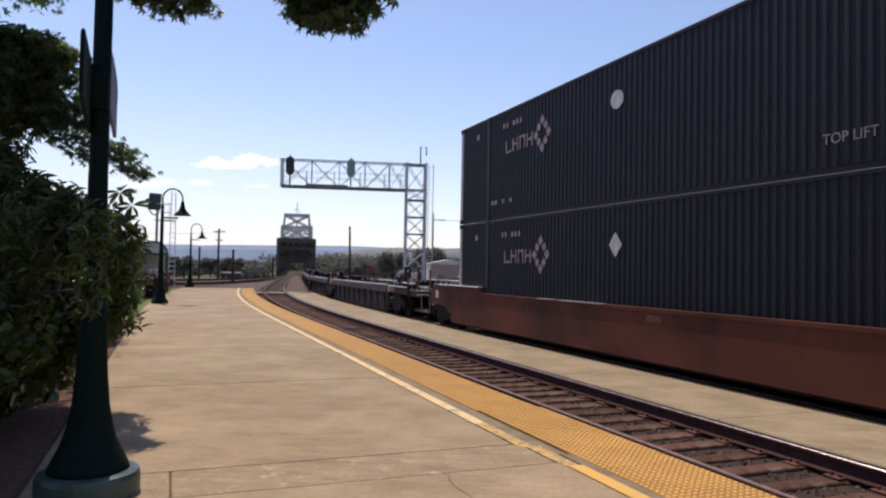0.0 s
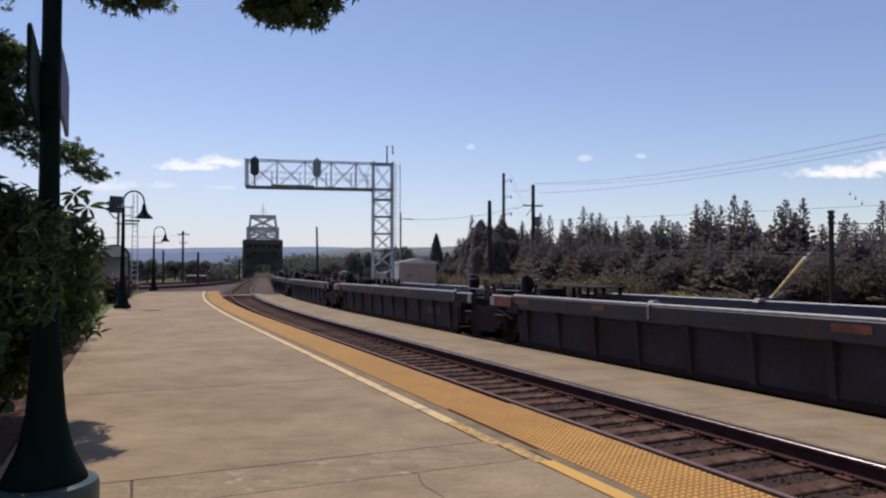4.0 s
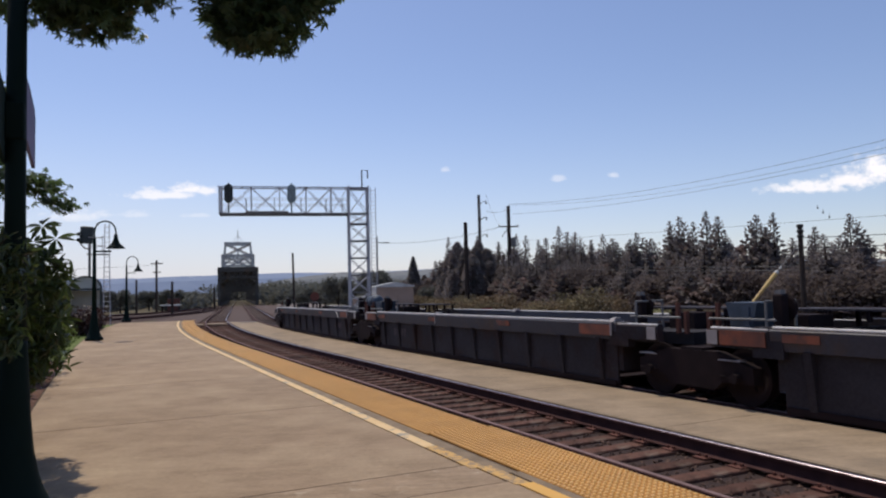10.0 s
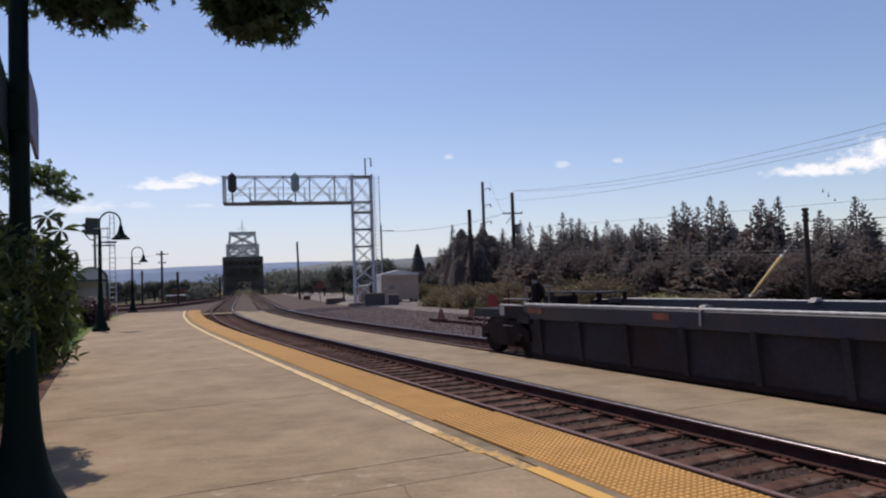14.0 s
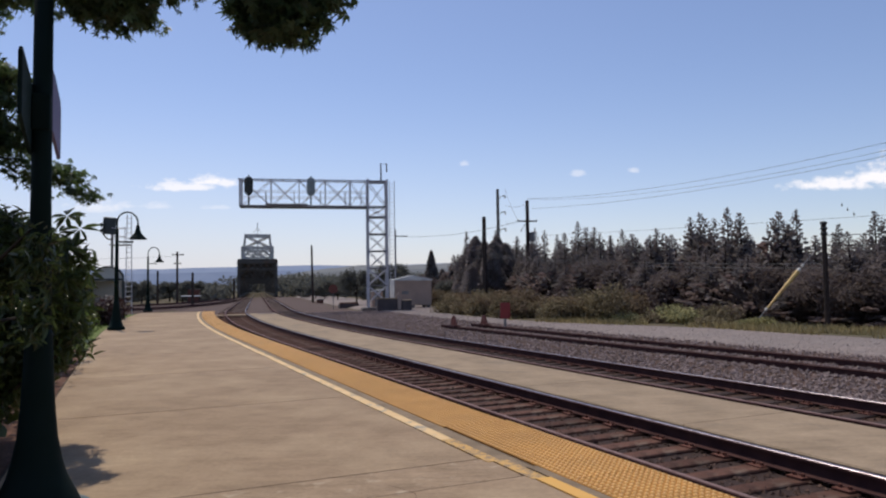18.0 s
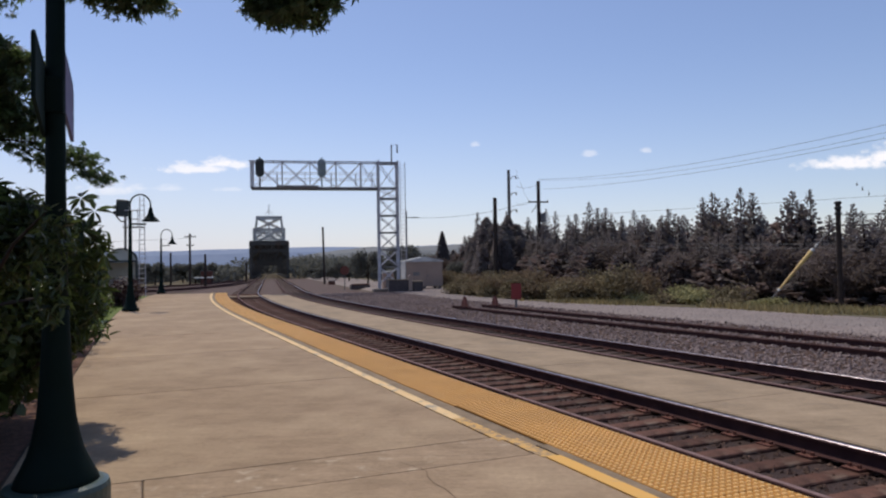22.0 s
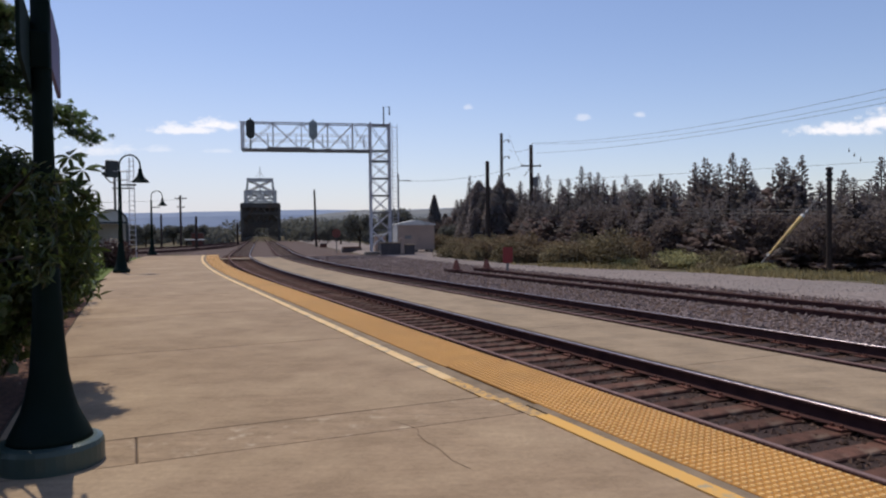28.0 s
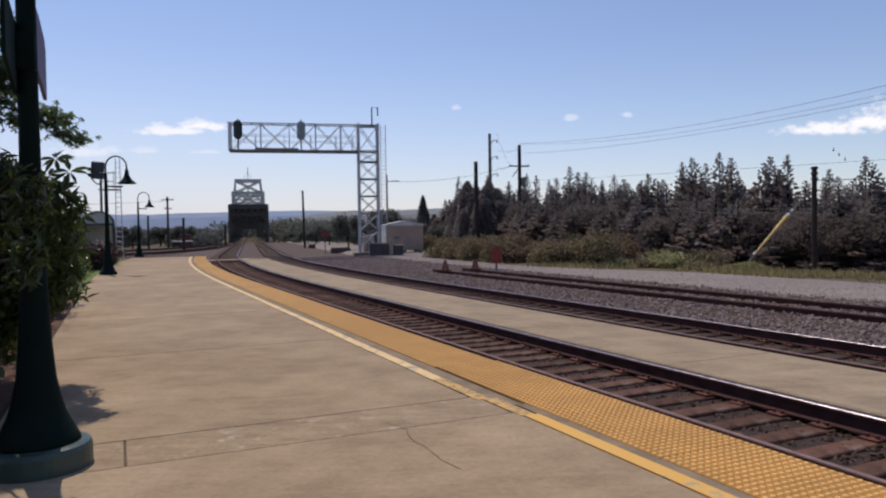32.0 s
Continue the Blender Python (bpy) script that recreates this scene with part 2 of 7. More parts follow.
LINE_WORN = mat("line_worn", (0.64, 0.38, 0.125), 0.82, color2=(0.56, 0.36, 0.15), scale=9, fleck=(0.33, 0.235, 0.145), fleck_scale=11,
                fleck_cut=(0.47, 0.55))
RAIL_SIDE = mat("rail_rust", (0.085, 0.044, 0.040), 0.9, color2=(0.060, 0.032, 0.031), scale=5, bump=0.2, bump_scale=120, spec=0.05)
RAIL_TOP = mat("rail_polished", (0.36, 0.32, 0.345), 0.33, 1.0, color2=(0.20, 0.17, 0.18), scale=8)
RAIL_DULL = mat("rail_dull", (0.26, 0.175, 0.168), 0.85, 0.0, color2=(0.19, 0.128, 0.122), scale=8, spec=0.05)
TIE = mat("tie_wood", (0.130, 0.065, 0.047), 0.9, color2=(0.076, 0.039, 0.029), scale=6, bump=0.5, bump_scale=45, rand=0.3,
          fleck=(0.17, 0.12, 0.09), fleck_scale=2.5)
TIE_GREY = mat("weathered_tie", (0.150, 0.105, 0.085), 0.9, color2=(0.100, 0.070, 0.058), scale=5, bump=0.4, bump_scale=40)
BALLAST_BED = mat("ballast_bed", (0.112, 0.068, 0.050), 0.95, color2=(0.064, 0.040, 0.031), scale=28, bump=1.0, bump_scale=34,
                  fleck=(0.075, 0.054, 0.044), fleck_scale=0.8)
TIE_OILY = mat("oily_tie_wood", (0.082, 0.055, 0.048), 0.9, color2=(0.052, 0.036, 0.032), scale=6, bump=0.5, bump_scale=45, rand=0.3,
               fleck=(0.11, 0.085, 0.075), fleck_scale=2.5)
# oily stone, its colour darkened further for shadowed gaps between ties
OILY_BED = mat("oily_bed", (0.070, 0.046, 0.040), 0.95, color2=(0.040, 0.028, 0.026), scale=28, bump=1.0, bump_scale=34,
               fleck=(0.052, 0.038, 0.034), fleck_scale=0.8)
BROWN_BED = mat("brown_ballast", (0.135, 0.094, 0.080), 0.95, color2=(0.085, 0.060, 0.053), scale=9, bump=1.0, bump_scale=12, fleck=(0.10, 0.075, 0.066), fleck_scale=0.25)
BALLAST_STONE = island(mat("ballast_stone", (0.285, 0.218, 0.200), 0.9, color2=(0.205, 0.162, 0.150), scale=14), 0.32)
DIRTY_STONE = island(mat("dirty_stone", (0.118, 0.074, 0.056), 0.9, color2=(0.074, 0.046, 0.036), scale=14), 0.45)
GRAVEL = mat("gravel_lot", (0.290, 0.240, 0.216), 0.95, color2=(0.215, 0.176, 0.160), scale=5, bump=0.7, bump_scale=30,
             fleck=(0.22, 0.19, 0.175), fleck_scale=0.22, fleck_cut=(0.48, 0.66), detail=10)
EARTH = mat("dry_earth", (0.14, 0.105, 0.068), 0.95, color2=(0.085, 0.078, 0.042), scale=0.7, bump=0.5, bump_scale=6,
            fleck=(0.14, 0.12, 0.07), fleck_scale=0.1)
LOT_STONE = island(mat("lot_stone", (0.33, 0.278, 0.258), 0.95, color2=(0.25, 0.21, 0.195), scale=10), 0.2)
BARK_MULCH = mat("bark_mulch", (0.19, 0.10, 0.07), 0.95, color2=(0.10, 0.06, 0.045), scale=22, bump=0.9, bump_scale=40)
LAWN = mat("lawn", (0.10, 0.15, 0.035), 0.95, color2=(0.15, 0.17, 0.05), scale=4, bump=0.6, bump_scale=60)
GREEN_PAINT = mat("dark_green_paint", (0.007, 0.015, 0.013), 0.65, color2=(0.006, 0.013, 0.010), scale=4, bump=0.05, fleck=(0.010, 0.021, 0.016),
                  fleck_scale=2, spec=0.06)
# ring paint is lighter than the post's to show it catching light
GREEN_RIM = mat("lit_green_paint", (0.034, 0.059, 0.050), 0.4, color2=(0.04, 0.07, 0.06), scale=6, bump=0.1)
BLACK_PAINT = mat("black_paint", (0.02, 0.021, 0.022), 0.5, scale=4)
# board colours hold light: sky tone on one, shade on the other
SIGN_BLUE = mat("sign_face", (0.22, 0.20, 0.32), 0.7, color2=(0.18, 0.165, 0.27), scale=2, spec=0.1)
SIGN_DARK = mat("sign_face_shaded", (0.022, 0.040, 0.038), 0.8, color2=(0.018, 0.032, 0.031), scale=2, spec=0.08)
GALV = mat("galvanized_steel", (0.52, 0.52, 0.56), 0.55, 0.0, color2=(0.41, 0.41, 0.45), scale=3, bump=0.05)
GALV_DARK = mat("weathered_galvanized", (0.22, 0.21, 0.205), 0.65, 0.0, scale=3)
BRIDGE_STEEL = mat("bridge_steel", (0.105, 0.098, 0.088), 0.8, 0.0, color2=(0.08, 0.074, 0.066), scale=0.5, fleck=(0.13, 0.08, 0.05), fleck_scale=0.3)
BRIDGE_PALE = mat("tower_steel", (0.55, 0.55, 0.53), 0.7, 0.0, color2=(0.43, 0.43, 0.41), scale=0.5)
HUT_PAINT = mat("hut_paint", (0.41, 0.305, 0.245), 0.75, color2=(0.36, 0.27, 0.22), scale=1.0, fleck=(0.32, 0.245, 0.20), fleck_scale=0.8)
RED_SIGN = mat("red_enamel", (0.30, 0.032, 0.028), 0.6, color2=(0.23, 0.028, 0.024), scale=2)
STOP_RED = mat("faded_red_paint", (0.20, 0.075, 0.058), 0.75, color2=(0.13, 0.055, 0.045), scale=5)
RUST_RED = mat("rusted_red_steel", (0.15, 0.062, 0.046), 0.75, color2=(0.105, 0.048, 0.038), scale=5)
POLE_WOOD = mat("creosoted_pole", (0.058, 0.042, 0.035), 0.9, color2=(0.040, 0.030, 0.026), scale=3, bump=0.4, bump_scale=25, rand=0.2)
POLE_GREY = mat("weathered_pole", (0.20, 0.18, 0.16), 0.9, color2=(0.15, 0.135, 0.12), scale=3, bump=0.4, bump_scale=25)
GUARD_YELLOW = mat("guard_plastic", (0.62, 0.42, 0.13), 0.6, color2=(0.50, 0.33, 0.11), scale=2, fleck=(0.40, 0.22, 0.09), fleck_scale=1.5)
PALE_METAL = mat("pale_metal", (0.62, 0.60, 0.56), 0.5, scale=4)
WIRE = mat("wire_dark", (0.06, 0.065, 0.075), 0.6, scale=2)
WELL_BLUE = mat("well_car_slate", (0.044, 0.044, 0.062), 0.55, 0.0, color2=(0.034, 0.034, 0.050), scale=1.4, bump=0.08, bump_scale=20,
                fleck=(0.066, 0.042, 0.036), fleck_scale=1.1, fleck_cut=(0.52, 0.68), grit=0.28)
WELL_GREY = mat("well_car_panel", (0.047, 0.042, 0.048), 0.8, 0.0, color2=(0.034, 0.029, 0.034), scale=1.1, bump=0.1,
                fleck=(0.040, 0.024, 0.022), fleck_scale=0.9, fleck_cut=(0.48, 0.64), grit=0.30)
# near-white tone stands in for sun glints along the sill edges
WELL_EDGE = mat("pale_edge_metal", (0.78, 0.74, 0.72), 0.5, 0.0, color2=(0.56, 0.53, 0.50), scale=6)
WELL_DARK = mat("truck_grime", (0.024, 0.015, 0.016), 0.95, color2=(0.018, 0.012, 0.013), scale=4, bump=0.2)
ORANGE_PATCH = mat("orange_reflective", (0.26, 0.070, 0.032), 0.65, color2=(0.12, 0.042, 0.028), scale=3, fleck=(0.06, 0.04, 0.036), fleck_scale=2.5)
WHITE_PATCH = mat("white_stencil", (0.60, 0.60, 0.60), 0.6, color2=(0.42, 0.42, 0.43), scale=9)
FADED_STENCIL = mat("faded_stencil", (0.115, 0.088, 0.095), 0.75, color2=(0.062, 0.050, 0.055), scale=9)
TANK_BLUE = mat("tank_blue", (0.055, 0.078, 0.115), 0.6, color2=(0.035, 0.05, 0.07), scale=4)
TANK_GREY = mat("tank_green_grey", (0.035, 0.040, 0.038), 0.6, color2=(0.045, 0.05, 0.048), scale=4)
RED_CAR = mat("oxide_red_car", (0.145, 0.048, 0.030), 0.78, color2=(0.100, 0.036, 0.025), scale=0.9, bump=0.1,
              fleck=(0.055, 0.027, 0.021), fleck_scale=0.38, fleck_cut=(0.46, 0.64))
RED_MARK = mat("darkened_mark", (0.085, 0.034, 0.026), 0.8, scale=6)
BOX_NAVY = mat("container_navy", (0.011, 0.011, 0.019), 0.6, color2=(0.009, 0.0085, 0.015), scale=0.8, spec=0.3, bump=0.05, fleck=(0.013, 0.012, 0.018),
               fleck_scale=0.6)
DECK_DARK = mat("greasy_deck", (0.030, 0.028, 0.032), 0.8, color2=(0.045, 0.040, 0.042), scale=3, fleck=(0.020, 0.017, 0.016), fleck_scale=1.5)
# scraped steel, and the painted bright tone of sunlit container rails
SCRAPED_LIT = mat("scraped_lit_steel", (0.276, 0.252, 0.246), 0.6, color2=(0.30, 0.26, 0.26), scale=9)
BOX_POST = mat("container_pale_post", (0.40, 0.355, 0.34), 0.6, color2=(0.31, 0.275, 0.265), scale=3)
MARK_PINK = mat("faded_pink_mark", (0.36, 0.285, 0.295), 0.7, color2=(0.22, 0.175, 0.19), scale=6, fleck=(0.10, 0.085, 0.10), fleck_scale=3.5)
# gain above 1 puts extra backlight into the leaf colour
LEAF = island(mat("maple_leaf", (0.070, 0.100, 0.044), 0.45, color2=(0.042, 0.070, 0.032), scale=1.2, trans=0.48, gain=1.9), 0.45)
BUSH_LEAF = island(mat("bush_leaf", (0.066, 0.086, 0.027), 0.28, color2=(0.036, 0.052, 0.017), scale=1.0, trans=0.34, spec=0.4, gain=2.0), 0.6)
RED_LEAF = island(mat("red_bush_leaf", (0.052, 0.021, 0.018), 0.55, color2=(0.034, 0.016, 0.014), scale=1.0, trans=0.25), 0.4)
# needle and thicket colours are raised to carry haze and lens glare
NEEDLE = island(mat("conifer_needles", (0.225, 0.204, 0.196), 0.85, color2=(0.262, 0.220, 0.212), scale=0.35, trans=0.5, rand=0.15, spec=0.03), 0.12)
NEEDLE_DRY = island(mat("dry_conifer_needles", (0.245, 0.182, 0.165), 0.85, color2=(0.195, 0.155, 0.145), scale=0.35, trans=0.5, rand=0.15, spec=0.03), 0.12)
BRUSH_LEAF = island(mat("bramble_leaf", (0.235, 0.195, 0.110), 0.8, color2=(0.185, 0.140, 0.095), scale=0.25, trans=0.2, rand=0.25, spec=0.1), 0.35)
BRUSH_BROWN = island(mat("brown_brush_leaf", (0.215, 0.160, 0.100), 0.85, color2=(0.165, 0.115, 0.075), scale=0.4, trans=0.3, rand=0.3, spec=0.1), 0.4)
GRASS = island(mat("dry_grass", (0.42, 0.33, 0.155), 0.9, color2=(0.30, 0.25, 0.120), scale=0.4, trans=0.25), 0.4)
GRASS_GREEN = island(mat("green_grass", (0.11, 0.16, 0.035), 0.85, color2=(0.14, 0.17, 0.05), scale=0.4, trans=0.25), 0.4)
TWIG = mat("twig_bark", (0.045, 0.034, 0.027), 0.9, scale=9, bump=0.3)
# wood and near rise are greyed and paled in colour to carry haze
FAR_WOOD = island(mat("hazed_far_woodland", (0.172, 0.172, 0.148), 0.95, color2=(0.140, 0.142, 0.122), scale=0.06, trans=0.35, spec=0.0), 0.14)
# blue distance haze is painted into the ridge colour
HILL = mat("hazed_far_hill", (0.25, 0.30, 0.40), 1.0, color2=(0.22, 0.27, 0.37), scale=0.01, spec=0.0)
HILL_NEAR = mat("hazed_wooded_hill", (0.225, 0.235, 0.240), 1.0, color2=(0.19, 0.20, 0.205), scale=0.03, spec=0.0)
THICKET = island(mat("thicket_leaf", (0.188, 0.148, 0.134), 0.85, color2=(0.148, 0.122, 0.111), scale=0.3, trans=0.5, rand=0.2, spec=0.05), 0.20)
PALE_ROOF = mat("pale_roof", (0.62, 0.62, 0.60), 0.6, scale=2)
SHELTER_GLASS = mat("shelter_panel", (0.42, 0.43, 0.42), 0.4, color2=(0.36, 0.37, 0.37), scale=1.5)
WEED_PALE = island(mat("pale_weed_leaf", (0.36, 0.34, 0.17), 0.8, color2=(0.30, 0.27, 0.12), scale=0.5, trans=0.2, spec=0.1), 0.35)
CRATE_BROWN = mat("crate_paint", (0.082, 0.064, 0.062), 0.7, color2=(0.060, 0.047, 0.046), scale=2)
HOUSE_ROOF = mat("grey_shingle", (0.17, 0.17, 0.18), 0.85, color2=(0.12, 0.12, 0.13), scale=4, bump=0.3)
STUCCO = mat("tan_stucco", (0.34, 0.27, 0.20), 0.9, scale=1.2, bump=0.4, bump_scale=70, fleck=(0.28, 0.22, 0.165), fleck_scale=0.4)
# second head's paler grey carries the lens flare lying over it
SIGNAL_PALE = mat("flare_signal_grey", (0.30, 0.36, 0.38), 0.6, color2=(0.22, 0.27, 0.29), scale=3)
SIGNAL_DARK = mat("signal_housing", (0.03, 0.04, 0.045), 0.5, scale=3)

# ---------------------------------------------------------------- mesh helpers


class Mb:
    """Collects vertices and faces, then makes one mesh."""

    def __init__(self):
        self.v, self.f, self.mi, self.m = [], [], [], 0

    def add(self, verts, faces):
        o = len(self.v)
        self.v.extend([tuple(p) for p in verts])
        self.f.extend([tuple(i + o for i in q) for q in faces])
        self.mi.extend([self.m] * len(faces))
        return self

    def box(self, x0, x1, y0, y1, z0, z1, m=None, bevel=0.0):
        b = bevel
        if b:
            ring = lambda e, z: [(x0 + e, y0 + b + e * 0), (x0 + b, y0 + e), (x1 - b, y0 + e), (x1 - e, y0 + b), (x1 - e, y1 - b), (x1 - b, y1 - e), (x0 + b, y1 - e), (x0 + e, y1 - b)]
            lo, hi = ring(0, z0), ring(0, z1)
            top = [(min(max(x, x0 + b), x1 - b), min(max(y, y0 + b), y1 - b)) for x, y in hi]
            vs = [(x, y, z0) for x, y in lo] + [(x, y, z1 - b) for x, y in hi] + [(x, y, z1) for x, y in top]
            fs = [tuple(reversed(range(8))), tuple(range(16, 24))]
            for a in (0, 8):
                fs += [(a + i, a + (i + 1) % 8, a + 8 + (i + 1) % 8, a + 8 + i) for i in range(8)]
        else:
            vs = [(x, y, z) for z in (z0, z1) for x, y in ((x0, y0), (x1, y0), (x1, y1), (x0, y1))]
            fs = [(3, 2, 1, 0), (4, 5, 6, 7), (0, 1, 5, 4), (1, 2, 6, 5), (2, 3, 7, 6), (3, 0, 4, 7)]
        if m is not None:
            vs = [m @ Vector(p) for p in vs]
        return self.add(vs, fs)

    def tube(self, pts, r, n=8, r2=None, cap=True):
        """A tube along points, tapering from r to r2."""
        pts = [Vector(p) for p in pts]
        r2 = r if r2 is None else r2
        o, vs, fs = len(pts), [], []
        ref = None
        for i, p in enumerate(pts):
            d = (pts[min(i + 1, o - 1)] - pts[max(i - 1, 0)]).normalized()
            a = ref if ref else (Vector((0, 0, 1)) if abs(d.z) < 0.9 else Vector((1, 0, 0)))
            u = (a - d * a.dot(d)).normalized()
            ref = u
            w = d.cross(u)
            rr = r + (r2 - r) * i / max(o - 1, 1)
            vs += [p + (u * math.cos(q) + w * math.sin(q)) * rr for q in (2 * math.pi * j / n for j in range(n))]
        for i in range(o - 1):
            fs += [(i * n + j, i * n + (j + 1) % n, (i + 1) * n + (j + 1) % n, (i + 1) * n + j) for j in range(n)]
        if cap:
            fs += [tuple(reversed(range(n))), tuple(range((o - 1) * n, o * n))]
        return self.add(vs, fs)

    def lathe(self, prof, n=20, at=(0, 0, 0), m=None):
        """Turns (radius, height) pairs about the upright axis."""
        vs = [(at[0] + r * math.cos(2 * math.pi * j / n), at[1] + r * math.sin(2 * math.pi * j / n), at[2] + z) for r, z in prof for j in range(n)]
        fs = [(i * n + j, i * n + (j + 1) % n, (i + 1) * n + (j + 1) % n, (i + 1) * n + j) for i in range(len(prof) - 1) for j in range(n)]
        fs += [tuple(reversed(range(n))), tuple(range((len(prof) - 1) * n, len(prof) * n))]
        if m is not None:
            vs = [m @ Vector(p) for p in vs]
        return self.add(vs, fs)

    def prism(self, poly, a, b, axis="x"):
        """Extrudes a polygon of (u, v) from a to b: along x (u is y, v is z), along y (u is x, v is z) or along z."""
        put = {"x": lambda u, v, w: (w, u, v), "y": lambda u, v, w: (u, w, v), "z": lambda u, v, w: (u, v, w)}[axis]
        k = len(poly)
        vs = [put(u, v, a) for u, v in poly] + [put(u, v, b) for u, v in poly]
        fs = [tuple(range(k)), tuple(reversed(range(k, 2 * k)))] + [((i + 1) % k, i, k + i, k + (i + 1) % k) for i in range(k)]
        return self.add(vs, fs)

    def mesh(self, name, *mats, smooth=False):
        me = bpy.data.meshes.new(name)
        me.from_pydata(self.v, [], self.f)
        for m in mats:
            me.materials.append(m)
        if len(mats) > 1:
            me.polygons.foreach_set("material_index", self.mi)
        if smooth:
            me.polygons.foreach_set("use_smooth", [True] * len(me.polygons))
        me.update()
        return me


def part(name, mb, material, parent, label="", smooth=False, at=None):
    me = mb.mesh(name, *(material if isinstance(material, (list, tuple)) else [material]), smooth=smooth) if isinstance(mb, Mb) else mb
    ob = new(name, me)
    ob.parent = parent
    if at is not None:
        ob.matrix_basis = at
    if label:
        ob["label"] = label
    return ob


def thing(name, label, category, m=None, group="", kind="", data=None):
    ob = new(name, data)
    if m is not None:
        ob.matrix_basis = m
    return tagged(ob, label, category, group, kind)


def solid(name, mb, material, label, category, m=None, group="", kind="", smooth=False):
    return thing(name, label, category, m, group, kind, mb.mesh(name, *(material if isinstance(material, (list, tuple)) else [material]), smooth=smooth))


# ---------------------------------------------------------------- plan: the line of the tracks
HEAD = radians(23.1)
S1, RAD, OFF2, BEND = 23.0, 250.0, 9.21, radians(9.33)
NV = Vector((math.cos(HEAD), math.sin(HEAD)))
DV = Vector((-math.sin(HEAD), math.cos(HEAD)))
ARC_C = NV * (OFF2 + RAD) + DV * S1
RAIL_Z = -0.22
TIE_Z = RAIL_Z - 0.185
LOT_Z = -0.27


def heading(s):
    return HEAD - min(max((s - S1) / RAD, 0.0), BEND)


def along(s, off, z=0.0):
    """The place at s metres along the line and off metres to the right of the camera's own line."""
    h = heading(s)
    if s <= S1:
        p = NV * off + DV * s
    else:
        n = Vector((math.cos(h), math.sin(h)))
        p = ARC_C - n * (RAD + OFF2 - off)
        extra = s - S1 - RAD * BEND
        if extra > 0:
            p = p + Vector((-math.sin(h), math.cos(h))) * extra
    return Vector((p.x, p.y, z))


def on_line(s, off, z=0.0):
    """The pose there: x to the right of the track, y along it."""
    p = along(s, off, z)
    return pose(p.x, p.y, p.z, 0, 0, math.degrees(heading(s)))


def steps(a, b, d):
    n = max(1, round((b - a) / d))
    return [a + (b - a) * i / n for i in range(n + 1)]


def band(mb, ss, prof):
    """Sweeps a profile of (offset, height) along the line, open at the bottom."""
    k = len(prof)
    vs = [along(s, o, z) for s in ss for o, z in prof]
    fs = [(i * k + j, i * k + j + 1, (i + 1) * k + j + 1, (i + 1) * k + j) for i in range(len(ss) - 1) for j in range(k - 1)]
    fs += [tuple(range(k)), tuple(reversed(range((len(ss) - 1) * k, len(ss) * k)))]
    return mb.add(vs, fs)


LINE_S = [-200, -150, -100, -60, -30, 0, 10] + steps(S1, S1 + RAD * BEND, 2.5) + [80, 110, 140, 172, 230, 300]

# ---------------------------------------------------------------- ground, beds and platform
GROUND_S = [-2500, -900, -400] + LINE_S + [420, 700, 1300, 2600]
g = Mb()
band(g, GROUND_S, [(-2600, -2.0), (-300, -1.4), (-60, -1.0), (-9, -0.7), (-1.2, -0.62), (3.9, -0.56), (15.6, -0.50), (17.0, LOT_Z - 0.03),
                   (22.5, LOT_Z - 0.03), (26, -0.45), (36, -1.0), (60, -1.2), (300, -1.6), (2600, -2.0)])
solid("ground", g, EARTH, "dry earth and weeds stretching to the far hills", "ground", kind="structure")



def lot_edge(s):
    """The far edge of the gravel road, which narrows beside the brambles."""
    a = 21.3 - 2.8 * min(max((s - 21.0) / 10.0, 0.0), 1.0)
    return a + 4.5 * min(max((s - 46.0) / 12.0, 0.0), 1.0) + 0.25 * noise.noise((s * 0.4, 2.0, 0)) + 0.12 * noise.noise((s * 1.7, 5.0, 0))


g = Mb()
ls = [-60, -30, -10] + steps(0, 60, 0.7) + [75, 95, 120, 140, 172]
vs = [along(s, o, z) for s in ls for o, z in ((15.9, -0.44), (16.6, LOT_Z), (lot_edge(s), LOT_Z), (lot_edge(s) + 0.8, LOT_Z - 0.09))]
g.add(vs, [(i * 4 + j, i * 4 + j + 1, (i + 1) * 4 + j + 1, (i + 1) * 4 + j) for i in range(len(ls) - 1) for j in range(3)])
solid("gravel_lot", g, GRAVEL, "pale grey gravel service road beside the tracks", "gravel road", kind="structure")

g = Mb()
BED_S = [q for q in LINE_S if q < 53.0] + [53.6]
oily = Mb()
band(oily, BED_S, [(3.98, -0.5), (3.98, TIE_Z - 0.035), (6.37, TIE_Z - 0.035), (6.37, -0.5)])
solid("track_bed", oily, OILY_BED, "oily crushed stone under the platform track, darkened for shaded tie gaps", "ballast", kind="structure")
band(g, BED_S, [(8.28, -0.5), (8.28, TIE_Z - 0.03), (10.8, TIE_Z - 0.03), (12.2, TIE_Z + 0.0), (12.9, TIE_Z + 0.030), (15.1, TIE_Z + 0.030), (16.4, LOT_Z - 0.045), (16.4, -0.5)])
bb = Mb()
band(bb, steps(53.6, 60, 3) + [80, 110, 140, 172], [(-1.5, -0.7), (0.6, TIE_Z - 0.02), (12.5, TIE_Z - 0.02), (16.5, -0.5)])
solid("brown_ballast_bed", bb, BROWN_BED, "brown crushed stone where the tracks run to the bridge", "ballast", kind="structure")
solid("ballast_bed", g, BALLAST_BED, "oily brown and grey crushed-stone track bed", "ballast", kind="structure")

